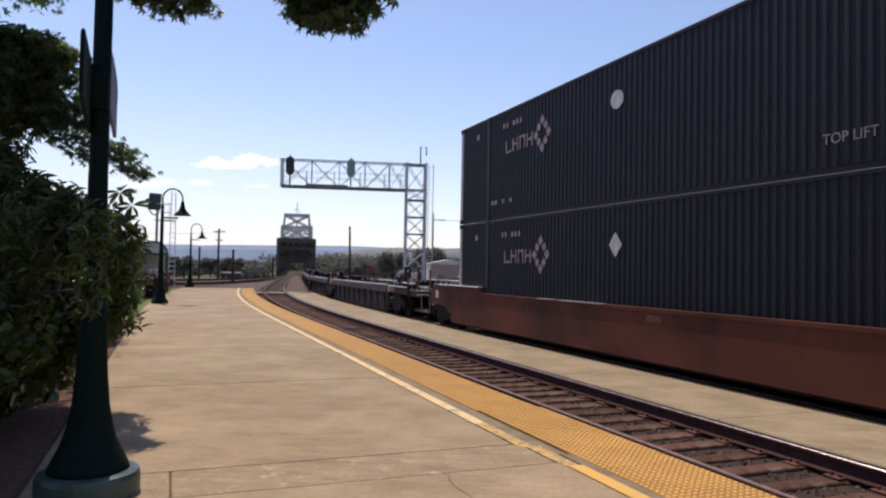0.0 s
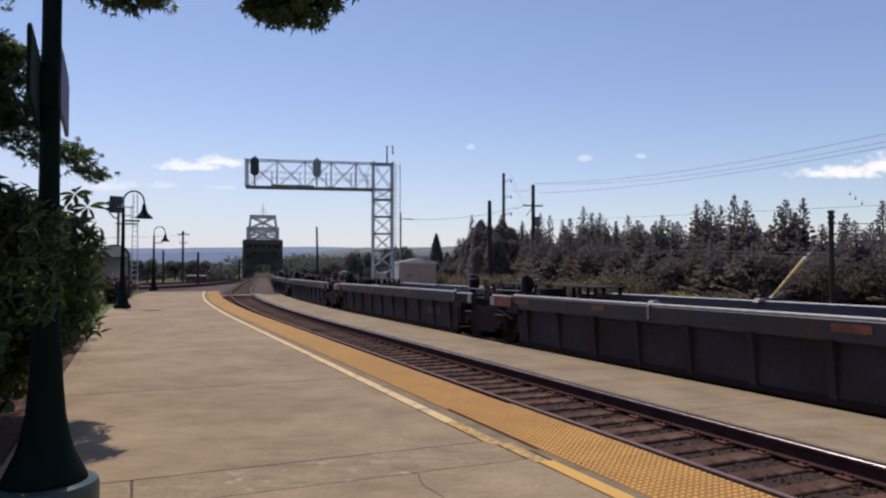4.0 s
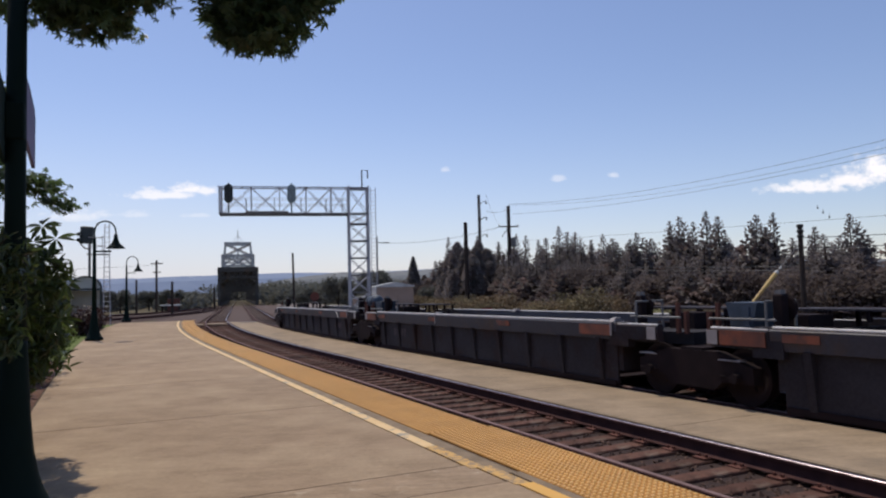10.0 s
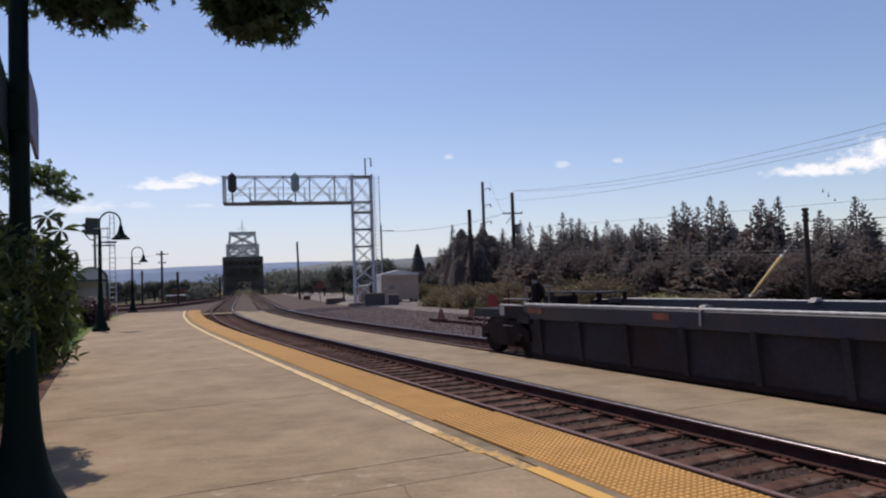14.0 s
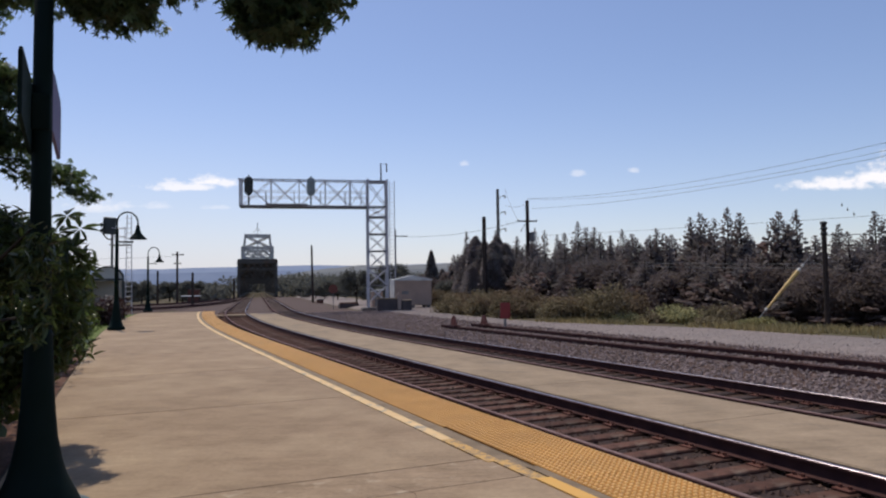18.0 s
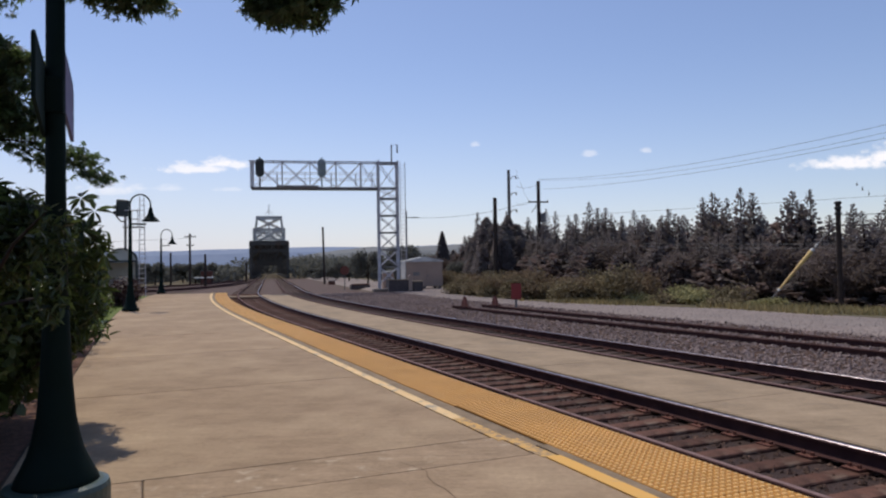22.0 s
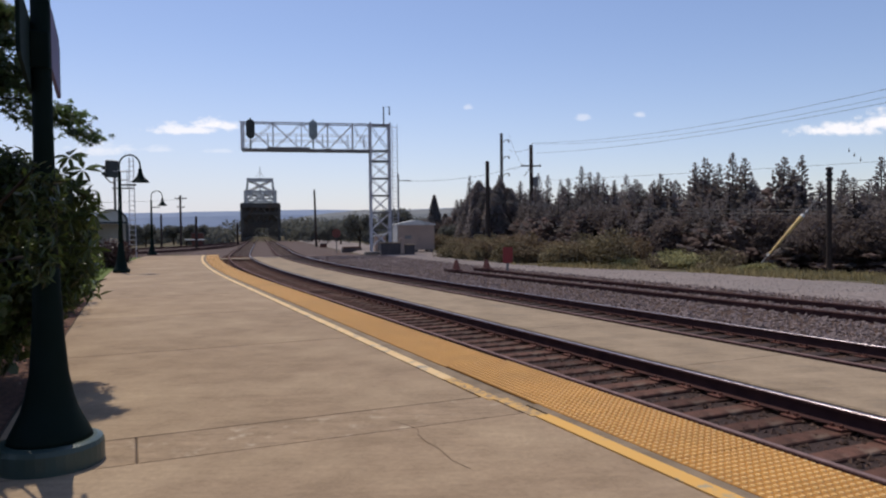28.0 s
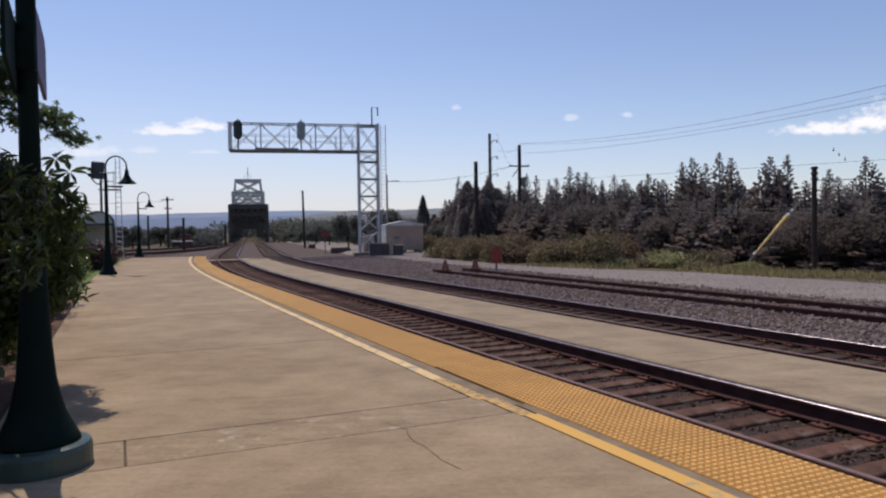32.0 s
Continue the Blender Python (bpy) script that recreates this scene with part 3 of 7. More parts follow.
# platform: slabs between joints, on a base
P_END = 52.6
platform = thing("platform", "weathered tan concrete station platform with joints and cracks", "platform", kind="structure")
g = Mb()
band(g, [-28, 0, 10] + steps(S1, P_END, 3), [(-0.97, -0.75), (-0.97, -0.012), (3.985, -0.012), (3.985, -0.75)])
part("platform_base", g, JOINT_DARK, platform, "dark joints between the slabs")
joints = [-28, -23.5, -19, -14.5, -10, -5.5, -1.0, 5.08, 5.74, 9.85, 14.2, 18.6, 23, 27.4, 31.8, 36.2, 40.6, 45, P_END]
for a, b in zip(joints[:-1], joints[1:]):
    rim = 2.994 if b < 5.2 else 2.960 if b < 6 else 2.894
    long = [(-0.95, 0.0), (0.0, rim)] if a > 5 and b < 6 else [(-0.95, rim)]
    for o0, o1 in long:
        ss = steps(a + (0.006 if b < 7 else 0.011), b - (0.006 if b < 6 else 0.011), 1.5)
        g = Mb()
        lo = [along(s, o0 + 0.005, -0.011) for s in ss], [along(s, o1 - 0.005, -0.011) for s in ss]
        k = len(ss)
        hi0, hi1 = [along(s, o0 + 0.012, 0.0) for s in ss], [along(s, o1 - 0.012, 0.0) for s in ss]
        g.add(lo[0] + hi0 + hi1 + lo[1], [(i + r * k, i + (r + 1) * k, i + 1 + (r + 1) * k, i + 1 + r * k) for r in range(3) for i in range(k - 1)] +
              [(0, k, 2 * k, 3 * k), (k - 1, 4 * k - 1, 3 * k - 1, 2 * k - 1)])
        part("slab", g, CONCRETE_WORN if a > 5 and b < 6 else CONCRETE, platform)
g = Mb()
band(g, [5.3, 10] + steps(S1, P_END, 2), [(3.034, -0.011), (3.036, 0.001), (3.180, 0.001), (3.183, -0.011)])
band(g, [-28, 0, 5.3], [(3.130, -0.011), (3.132, 0.001), (3.222, 0.001), (3.225, -0.011)])
part("border_strip", g, EDGE_GREY, platform, "grey concrete strip between line and tactile paving")
# the line lies in pieces that step sideways to fit the camera's view
for a, b, o, m in ((-28, 4.95, 2.998, LINE_YELLOW), (4.95, 5.6, 2.965, LINE_WORN), (5.6, 6.6, 2.902, LINE_WORN), (6.6, 20, 2.898, LINE_PALE), (20, P_END, 2.898, LINE_PALE)):
    g = Mb()
    band(g, steps(a, b, 2.0) if b > 20 else [a, b], [(o, -0.011), (o, 0.004), (o + 0.13, 0.004), (o + 0.13, -0.011)])
    part("painted_line", g, m, platform, "scuffed yellow safety line")
# a hairline crack across two slabs
g = Mb()
pts = [along(a, o, 0.0025) for a, o in ((5.30, 1.886), (5.16, 1.945), (5.02, 1.985), (4.88, 1.935), (4.70, 1.914), (4.56, 1.938), (4.40, 1.928), (4.24, 1.915), (4.02, 1.95))]
for p, q in zip(pts[:-1], pts[1:]):
    w = (q - p).cross(Vector((0, 0, 1))).normalized() * 0.0022
    g.add([p - w, q - w, q + w, p + w], [(0, 1, 2, 3)])
part("crack", g, BALLAST_BED, platform)

# tactile paving: panels with truncated domes
g = Mb()
PW, PL = 0.78, 1.2
g.box(-PW / 2, PW / 2, -PL / 2 + 0.004, PL / 2 - 0.004, -0.011, 0.004)
g.m = 1
pitch = PW / 13
for i in range(13):
    for j in range(20):
        cx, cy = -PW / 2 + pitch * (i + 0.5), -PL / 2 + 0.6 / 20 * 2 * (j + 0.5)
        vs = [(cx + r * math.cos(q), cy + r * math.sin(q), z) for r, z in ((0.0205, 0.0035), (0.0145, 0.0115)) for q in (math.pi / 3 * e for e in range(6))]
        g.add(vs, [(e, (e + 1) % 6, 6 + (e + 1) % 6, 6 + e) for e in range(6)] + [tuple(range(6, 12))])
panel = g.mesh("tactile_panel", TACTILE, DOME_LIT)
for i in range(66):
    s = -25.8 + i * 1.2 * 1.0
    part("tactile_panel", panel, TACTILE, platform, at=on_line(s, 3.578 if s > 6.8 else 3.613, 0.0))

# planting bed and lawn behind the platform
g = Mb()
band(g, [-30, 0, 10, 20, 21.6], [(-7.0, -0.75), (-6.2, -0.02), (-0.98, -0.02), (-0.98, -0.75)])
solid("planting_bed", g, BARK_MULCH, "reddish bark mulch bed along the platform", "flower bed", kind="structure")
g = Mb()
band(g, steps(21.6, 51, 3), [(-7.5, -0.75), (-6.2, -0.06), (-0.98, -0.03), (-0.98, -0.75)])
solid("lawn", g, LAWN, "strip of sunlit lawn beside the platform", "lawn", kind="structure")

# a plain wall out of view behind the planting bed, added to block sky light
g = Mb()
band(g, [-34, -10, 2.5], [(-7.6, -0.7), (-7.6, 5.2), (-7.25, 5.2), (-7.25, -0.7)])
solid("wall_station", g, STUCCO, "unseen plain tan stucco wall added to block sky light", "wall", kind="structure")

# walkway between the tracks, in slabs
walkway = thing("walkway", "pale worn concrete walkway between the two tracks", "walkway", kind="structure")
wj = [-60, -40, -25, -15, -8.2, -4.4, -0.6, 3.2, 7.0, 10.9, 14.75, 18.6, 22.5, 26.4, 30.3, 34.2, 38.1, 42, 46, 50, 53.5]
for a, b in zip(wj[:-1], wj[1:]):
    g = Mb()
    band(g, steps(a + 0.007, b - 0.007, 2), [(6.40, -0.5), (6.40, RAIL_Z - 0.03), (6.42, RAIL_Z - 0.012), (8.26, RAIL_Z - 0.012), (8.28, RAIL_Z - 0.03), (8.28, -0.5)])
    part("slab", g, CONCRETE_OLD, walkway)
g = Mb()
for a, b in ((4.02, 4.60), (4.80, 6.12)):
    g.box(a - 5.35, b - 5.35, -0.9, 0.9, -0.30, RAIL_Z - 0.015)
crossing = solid("crossing_panel", g, CONCRETE_OLD, "pale concrete crossing panels set between the rails", "crossing", on_line(51.3, 5.35), kind="structure")

# ---------------------------------------------------------------- tracks


def rail_mesh(off, ss):
    g = Mb()
    prof = [(-0.07, -0.172), (-0.07, -0.160), (-0.012, -0.142), (-0.010, -0.045), (-0.036, -0.036), (-0.036, -0.016), (-0.026, -0.006), (0.026, -0.006), (0.036, -0.016),
            (0.036, -0.036), (0.010, -0.045), (0.012, -0.142), (0.07, -0.160), (0.07, -0.172)]
    band(g, ss, [(off + x, RAIL_Z + z) for x, z in prof])
    return g


def rail_top(off, ss):
    g = Mb()
    band(g, ss, [(off - 0.027, RAIL_Z - 0.0075), (off - 0.022, RAIL_Z - 0.002), (off - 0.010, RAIL_Z + 0.001), (off + 0.004, RAIL_Z + 0.0015), (off + 0.018, RAIL_Z), (off + 0.026, RAIL_Z - 0.004), (off + 0.029, RAIL_Z - 0.0075)])
    return g


def track(name, c, ss, tie0, tie1, w, shift, label, plates, wood):
    tr = thing(name, label, "track", kind="structure")
    for o in (c - 0.755, c + 0.755):
        r = part("rail", rail_mesh(o, ss), RAIL_SIDE, tr, "rusty brown steel rail")
        part("running_surface", rail_top(o, ss), RAIL_TOP if o > c else RAIL_DULL, r, "worn steel running surface", smooth=True)
    g = Mb()
    g.box(-w / 2, w / 2, -0.115, 0.115, -0.17, 0.0, bevel=0.012)
    tie = g.mesh("tie", wood)
    rt = random.Random(int(c * 10))
    s = tie0
    spots = []
    while s < tie1:
        m = on_line(s, c + shift + rt.uniform(-0.02, 0.02), TIE_Z + rt.uniform(-0.012, 0.006)) @ pose(0, 0, 0, 0, 0, rt.uniform(-1.2, 1.2))
        part("tie", tie, wood, tr, at=m)
        spots.append(s)
        s += 0.5
    far = Mb()
    for a, b in ((ss[0] + 1, tie0 - 0.4), (tie1 + 0.1, min(ss[-1] - 0.5, 172))):
        s = a
        while s < b:
            far.box(-w / 2, w / 2, -0.115, 0.115, -0.17, 0.0, on_line(s, c + shift, TIE_Z))
            s += 0.5
    if far.v:
        tagged(part("far_ties", far, TIE_GREY, tr), kind="stuff")
    if plates:
        pl = Mb()
        for s in spots:
            if s < plates:
                for o in (c - 0.755, c + 0.755):
                    m = on_line(s, o, TIE_Z + 0.004)
                    pl.box(-0.17, 0.17, -0.09, 0.09, -0.004, 0.014, m)
                    for dx, dy in ((-0.1, -0.05), (0.1, 0.05), (0.1, -0.05), (-0.1, 0.05)):
                        pl.box(dx - 0.014, dx + 0.014, dy - 0.014, dy + 0.014, 0.014, 0.045, m)
        tagged(part("tie_plates", pl, RUST_RED, tr, "rusted tie plates and spikes"), kind="stuff")
    return tr


track("track_1", 5.465, LINE_S, 1.6, 62, 2.28, -0.28 + 0.0, "main track of rusty rails on dark wooden ties", 26, TIE)
track("track_2", OFF2, LINE_S, 3.0, 62, 2.4, 0.30, "middle track beside the walkway, with shiny railheads", 20, TIE_OILY)
siding = thing("track_3", "siding sunk in gravel that ends at two wheel stops", "track", kind="structure")
for o in (13.245, 14.755):
    sr = part("rail", rail_mesh(o, [-200, -60, 0, 10, 20, 24, 27.6, 30.2]), RAIL_SIDE, siding, "rusty brown steel rail")
    part("running_surface", rail_top(o, [-200, -60, 0, 10, 20, 24, 27.6, 30.2]), RAIL_SIDE, sr, "dull rusted railhead", smooth=True)
g = Mb(); g.box(-1.2, 1.2, -0.115, 0.115, -0.17, 0.0, bevel=0.012)
half_sunk = g.mesh("tie", TIE_GREY)
rk = random.Random(140)
for k in range(38):
    part("tie", half_sunk, TIE_GREY, siding, at=on_line(11.0 + 0.5 * k, 14.0 + rk.uniform(-0.03, 0.03), TIE_Z + 0.040 + rk.uniform(-0.02, 0.02)))


def free_track(name, pts, label):
    """A track along given places, for the line that joins from the far left."""
    tr = thing(name, label, "track", kind="structure")
    P = [Vector(p) for p in pts]
    fine = []
    for i in range(len(P) - 1):
        a, b, c, d = P[max(i - 1, 0)], P[i], P[i + 1], P[min(i + 2, len(P) - 1)]
        for k in range(8):
            t = k / 8
            fine.append(0.5 * ((2 * b) + (c - a) * t + (2 * a - 5 * b + 4 * c - d) * t * t + (3 * b - a - 3 * c + d) * t ** 3))
    fine.append(P[-1])
    side = []
    for i in range(len(fine)):
        d = (fine[min(i + 1, len(fine) - 1)] - fine[max(i - 1, 0)]).normalized()
        side.append(Vector((d.y, -d.x, 0)))
    for o in (-0.755, 0.755):
        g = Mb()
        prof = [(-0.06, -0.17), (-0.035, 0.0), (0.035, 0.0), (0.06, -0.17)]
        k = len(prof)
        g.add([p + n * (o + x) + Vector((0, 0, RAIL_Z + z)) for p, n in zip(fine, side) for x, z in prof],
              [(i * k + j, i * k + j + 1, (i + 1) * k + j + 1, (i + 1) * k + j) for i in range(len(fine) - 1) for j in range(k - 1)])
        part("rail", g, RAIL_SIDE, tr)
    g = Mb()
    for i in range(len(fine) - 1):
        n = int((fine[i + 1] - fine[i]).length / 0.55) + 1
        for j in range(n):
            p = fine[i].lerp(fine[i + 1], j / n)
            a = math.degrees(math.atan2(side[i].y, side[i].x))
            g.box(-1.25, 1.25, -0.12, 0.12, -0.17, 0, pose(p.x, p.y, TIE_Z, 0, 0, a))
    tagged(part("ties", g, TIE_GREY, tr), kind="stuff")
    bed = Mb()
    bed.add([p + n * x + Vector((0, 0, z)) for p, n in zip(fine, side) for x, z in ((-2.6, -0.9), (-1.7, TIE_Z - 0.03), (1.7, TIE_Z - 0.03), (2.6, -0.9))],
            [(i * 4 + j, i * 4 + j + 1, (i + 1) * 4 + j + 1, (i + 1) * 4 + j) for i in range(len(fine) - 1) for j in range(3)])
    part("bed", bed, BROWN_BED, tr)
    return tr


free_track("track_4", [(-120, 40, 0), (-60, 50, 0), (-33, 66, 0), (-28.5, 88, 0), (-34, 122, 0), (-42, 155, 0), (-45.5, 170, 0)], "curving track that joins the line before the bridge")
free_track("track_5", [(-130, 58, 0), (-70, 68, 0), (-42, 84, 0), (-36, 105, 0), (-38.5, 128, 0), (-43.5, 156, 0)], "outer curving track that joins the line before the bridge")


def scatter_stones(name, spots, size, material, label, seed):
    """Loose angular stones: spots yields x, y, z."""
    r = np.random.RandomState(seed)
    base = np.array([(1, 0, 0), (-1, 0, 0), (0, 1, 0), (0, -1, 0), (0, 0, 1), (0, 0, -1)], float)
    tri = np.array([(0, 2, 4), (2, 1, 4), (1, 3, 4), (3, 0, 4), (2, 0, 5), (1, 2, 5), (3, 1, 5), (0, 3, 5)])
    P = np.array(spots)
    n = len(P)
    sc = size * r.uniform(0.55, 1.3, (n, 1, 1)) * r.uniform(0.6, 1.2, (n, 6, 1))
    a = r.uniform(0, 6.283, n)
    c, s = np.cos(a), np.sin(a)
    V = base[None] * sc
    V = V + r.uniform(-0.3, 0.3, V.shape) * size
    V[:, :, 2] *= 0.75
    X = V[:, :, 0] * c[:, None] - V[:, :, 1] * s[:, None]
    Y = V[:, :, 0] * s[:, None] + V[:, :, 1] * c[:, None]
    V = np.stack([X, Y, V[:, :, 2]], 2) + P[:, None, :]
    F = (tri[None] + (np.arange(n) * 6)[:, None, None]).reshape(-1, 3)
    me = bpy.data.meshes.new(name)
    me.from_pydata(V.reshape(-1, 3).tolist(), [], F.tolist())
    me.materials.append(material)
    return thing(name, label, "gravel", kind="stuff", data=me)


rs = random.Random(11)
spots = []
for _ in range(9000):
    s = 2 + 26 * rs.random() ** 1.7
    spots.append(along(s, rs.uniform(4.02, 6.33), TIE_Z - 0.03 + rs.uniform(-0.03, 0.012)))
for _ in range(6000):
    s = 4 + 30 * rs.random() ** 1.6
    spots.append(along(s, rs.uniform(8.3, 10.0), TIE_Z - 0.03 + rs.uniform(-0.03, 0.015)))
scatter_stones("dirty_ballast", spots, 0.032, DIRTY_STONE, "oil-stained brown ballast stones between the ties", 1)
spots = []
for _ in range(30000):
    s = 5 + 52 * rs.random() ** 1.6
    o = rs.uniform(10.0, 16.5)
    z = TIE_Z + rs.uniform(-0.015, 0.03) + 0.035 * min(max((o - 12.2) / 0.7, 0.0), 1.0) + 0.05 * max(o - 15.1, 0.0)
    spots.append(along(s, o, z))
lot = [along(s, 16.5 + (lot_edge(s) - 16.5) * rs.random(), LOT_Z + rs.uniform(-0.014, 0.002)) for s in (10 + 50 * rs.random() ** 1.4 for _ in range(11000))]
scatter_stones("lot_stones", lot, 0.028, LOT_STONE, "loose pale and dark stones on the gravel road", 3)
scatter_stones("ballast_stones", spots, 0.042, BALLAST_STONE, "grey crushed-stone ballast between the tracks", 2)

# ---------------------------------------------------------------- signal gantry
gantry = thing("signal_gantry", "galvanized steel cantilever signal gantry with lattice mast and truss arm", "signal gantry",
               pose(-4.35, 58.0, -0.2, 0, 0, 10.5))
MW = 0.78
for sx in (-MW, MW):
    for sy in (-0.5, 0.5):
        g = Mb()
        # angle-section leg
        o, i = sx + math.copysign(0.075, sx), sx - math.copysign(0.075, sx)
        g.box(min(o, o - math.copysign(0.03, sx)), max(o, o - math.copysign(0.03, sx)), sy - 0.1, sy + 0.1, 0, 10.62)
        g.box(min(i, o), max(i, o), sy + math.copysign(0.07, sy), sy + math.copysign(0.1, sy), 0, 10.6)
        part("mast_leg", g, GALV, gantry)
zs = [0.5 + 1.40 * i for i in range(6)] + [8.35, 10.42]
for z0, z1 in zip(zs[:-1], zs[1:]):
    for sy in (-0.52, 0.52):
        for a, b in ((-MW, MW), (MW, -MW)):
            g = Mb()
            g.tube([(a, sy, z0), (b, sy, z1)], 0.030, 4)
            part("mast_bracing", g, GALV, gantry)
        g = Mb()
        g.box(-MW, MW, sy - 0.035, sy + 0.035, z1 - 0.05, z1 + 0.05)
        part("mast_strut", g, GALV_DARK, gantry)
    for sx in (-MW, MW):
        g = Mb()
        g.tube([(sx, -0.5, z0), (sx, 0.5, z1)], 0.026, 4)
        part("side_bracing", g, GALV, gantry)
# arm
AL, AZ0, AZ1 = 10.9, 8.35, 10.45
BAYS = [-AL, -AL + 0.16, -AL + 2.42, -AL + 4.62, -AL + 6.70, -AL + 8.70, -MW - 0.1]
for sy in (-0.45, 0.45):
    g = Mb()
    g.box(-AL, -MW, sy - 0.07, sy + 0.07, AZ0 - 0.12, AZ0 + 0.05)
    part("arm_chord", g, GALV_DARK, gantry)
    g = Mb()
    g.box(-AL - 0.12, MW, sy - 0.05, sy + 0.05, AZ1 - 0.02, AZ1 + 0.06)
    part("arm_chord", g, GALV, gantry)
    for k, (x0, x1) in enumerate(zip(BAYS[:-1], BAYS[1:])):
        if k:
            for a, b in ((x0, x1), (x1, x0)):
                g = Mb()
                g.tube([(a, sy, AZ0), (b, sy, AZ1)], 0.024, 4)
                part("arm_bracing", g, GALV, gantry)
        g = Mb()
        g.box(x0 - 0.035, x0 + 0.035, sy - 0.04, sy + 0.04, AZ0, AZ1)
        part("arm_post", g, GALV, gantry)
        if not k:
            continue
        g = Mb()
        g.box(x1 - 0.42, x1 - 0.38, sy * 1.2 - 0.02, sy * 1.2 + 0.02, AZ0, AZ0 + 1.22)
        part("rail_post", g, GALV, gantry)
    for z in (0.72, 1.2):
        g = Mb()
        g.tube([(-AL, sy * 1.25, AZ0 + z), (-MW, sy * 1.25, AZ0 + z)], 0.020, 5)
        part("handrail", g, GALV, gantry)
for k in range(7):
    x = -AL + 0.1 + 1.63 * k
    g = Mb()
    g.box(x - 0.03, x + 0.03, -0.45, 0.45, AZ1 - 0.02, AZ1 + 0.03)
    part("top_tie", g, GALV_DARK, gantry)
g = Mb()
g.box(-AL, -MW, -0.45, 0.45, AZ0 + 0.02, AZ0 + 0.06)
part("catwalk", g, GALV_DARK, gantry, "grey steel catwalk grating")
g = Mb()
g.box(-AL + 2.0, -AL + 5.3, -0.60, -0.50, AZ0 + 0.02, AZ0 + 0.16)
part("cable_tray", g, GALV_DARK, gantry, "dark cable tray along the catwalk")
for x in (-AL + 0.72, -AL + 5.55):
    g = Mb()
    poly = [(-0.33, -0.50), (-0.18, -0.72), (0.18, -0.72), (0.33, -0.50), (0.33, 0.50), (0.18, 0.72), (-0.18, 0.72), (-0.33, 0.50)]
    g.prism([(x + u, AZ1 - 0.55 + v) for u, v in poly], -0.62, -0.56, "y")
    paint = SIGNAL_DARK if x < -AL + 2 else SIGNAL_PALE
    head = part("signal_head", g, paint, gantry, "dark oval signal backboard with three hooded lamps" if x < -AL + 2 else "pale grey signal backboard with three hooded lamps, flare put into its colour")
    for dz in (-0.42, 0, 0.42):
        h = Mb()
        h.tube([(x, -0.56, AZ1 - 0.55 + dz), (x, -0.88, AZ1 - 0.59 + dz)], 0.13, 10)
        part("hood", h, paint, head)
    g = Mb()
    g.tube([(x, -0.5, AZ0), (x, -0.5, AZ1 + 0.32)], 0.06, 8)
    part("signal_post", g, paint, gantry)
g = Mb()
g.tube([(MW - 0.42, 0, 10.4), (MW - 0.42, 0, 11.98), (MW + 0.06, 0, 11.98), (MW + 0.06, 0, 11.30)], 0.06, 6)
part("davit", g, GALV_DARK, gantry, "hooked steel davit on top of the mast")
g = Mb()
for dx in (0.0, 0.42):
    g.tube([(MW + 0.3 + dx, 0.3, 2.4), (MW + 0.3 + dx, 0.3, 10.6)], 0.03, 5)
for i in range(26):
    g.tube([(MW + 0.3, 0.3, 2.6 + 0.31 * i), (MW + 0.72, 0.3, 2.6 + 0.31 * i)], 0.018, 4)
part("ladder", g, GALV, gantry, "steel access ladder")
g = Mb()
g.box(-MW - 0.55, MW + 0.55, -0.8, 0.8, -0.3, 0.12, bevel=0.05)
part("footing", g, CONCRETE_GREY, gantry, "grey concrete footing")


def block(name, label, cat, m, sx, sy, sz, material, bev=0.04):
    g = Mb()
    g.box(-sx / 2, sx / 2, -sy / 2, sy / 2, 0, sz, bevel=bev)
    return solid(name, g, material, label, cat, m)


# dark crates and a pale post by the mast foot
for x, w, h, m in ((-3.45, 1.6, 0.95, CRATE_BROWN), (-1.95, 0.75, 0.8, CRATE_BROWN)):
    b = block("equipment_box", "dark low equipment box standing on gravel", "equipment box", pose(x, 56.2, -0.3, 0, 0, 8), w, 1.0, h, m)
    g = Mb()
    g.box(-w / 2 - 0.04, w / 2 + 0.04, -0.54, 0.54, h - 0.02, h + 0.05, bevel=0.02)
    part("lid", g, CONCRETE_OLD, b)
pb = thing("pale_cabinet", "pale grey upright signal cabinet", "cabinet", pose(-2.49, 55.9, -0.3, 0, 0, 8))
g = Mb(); g.box(-0.15, 0.15, -0.25, 0.25, 0.1, 1.25, bevel=0.03)
part("body", g, HUT_PAINT, pb)
g = Mb(); g.prism([(-0.19, 1.25), (0.19, 1.25), (0, 1.40)], -0.3, 0.3, "y")
part("cap", g, HUT_PAINT, pb)
g = Mb(); g.box(-0.17, 0.17, -0.3, 0.3, 0.0, 0.1)
part("base", g, CONCRETE_GREY, pb)

# ---------------------------------------------------------------- signal hut
hut = thing("signal_hut", "pale beige metal signal hut with a shallow gabled roof on piers", "hut", pose(-1.8, 63.2, -0.30, 0, 0, 12))
g = Mb(); g.box(-1.65, 1.65, -1.2, 1.2, 0.25, 2.45)
part("body", g, HUT_PAINT, hut)
g = Mb(); g.prism([(-1.75, 2.4), (1.75, 2.4), (1.75, 2.5), (0, 2.86), (-1.75, 2.5)], -1.3, 1.3, "y")
part("roof", g, PALE_ROOF, hut)
g = Mb(); g.box(-1.7, -1.62, -1.24, 1.24, 0.22, 2.46)
part("corner_trim", g, PALE_METAL, hut)
g = Mb(); g.box(0.2, 1.1, -1.235, -1.2, 0.3, 2.2)
d = part("door", g, HUT_PAINT, hut)
g = Mb(); g.box(0.28, 0.36, -1.27, -1.235, 1.1, 1.25)
part("handle", g, GALV_DARK, d)
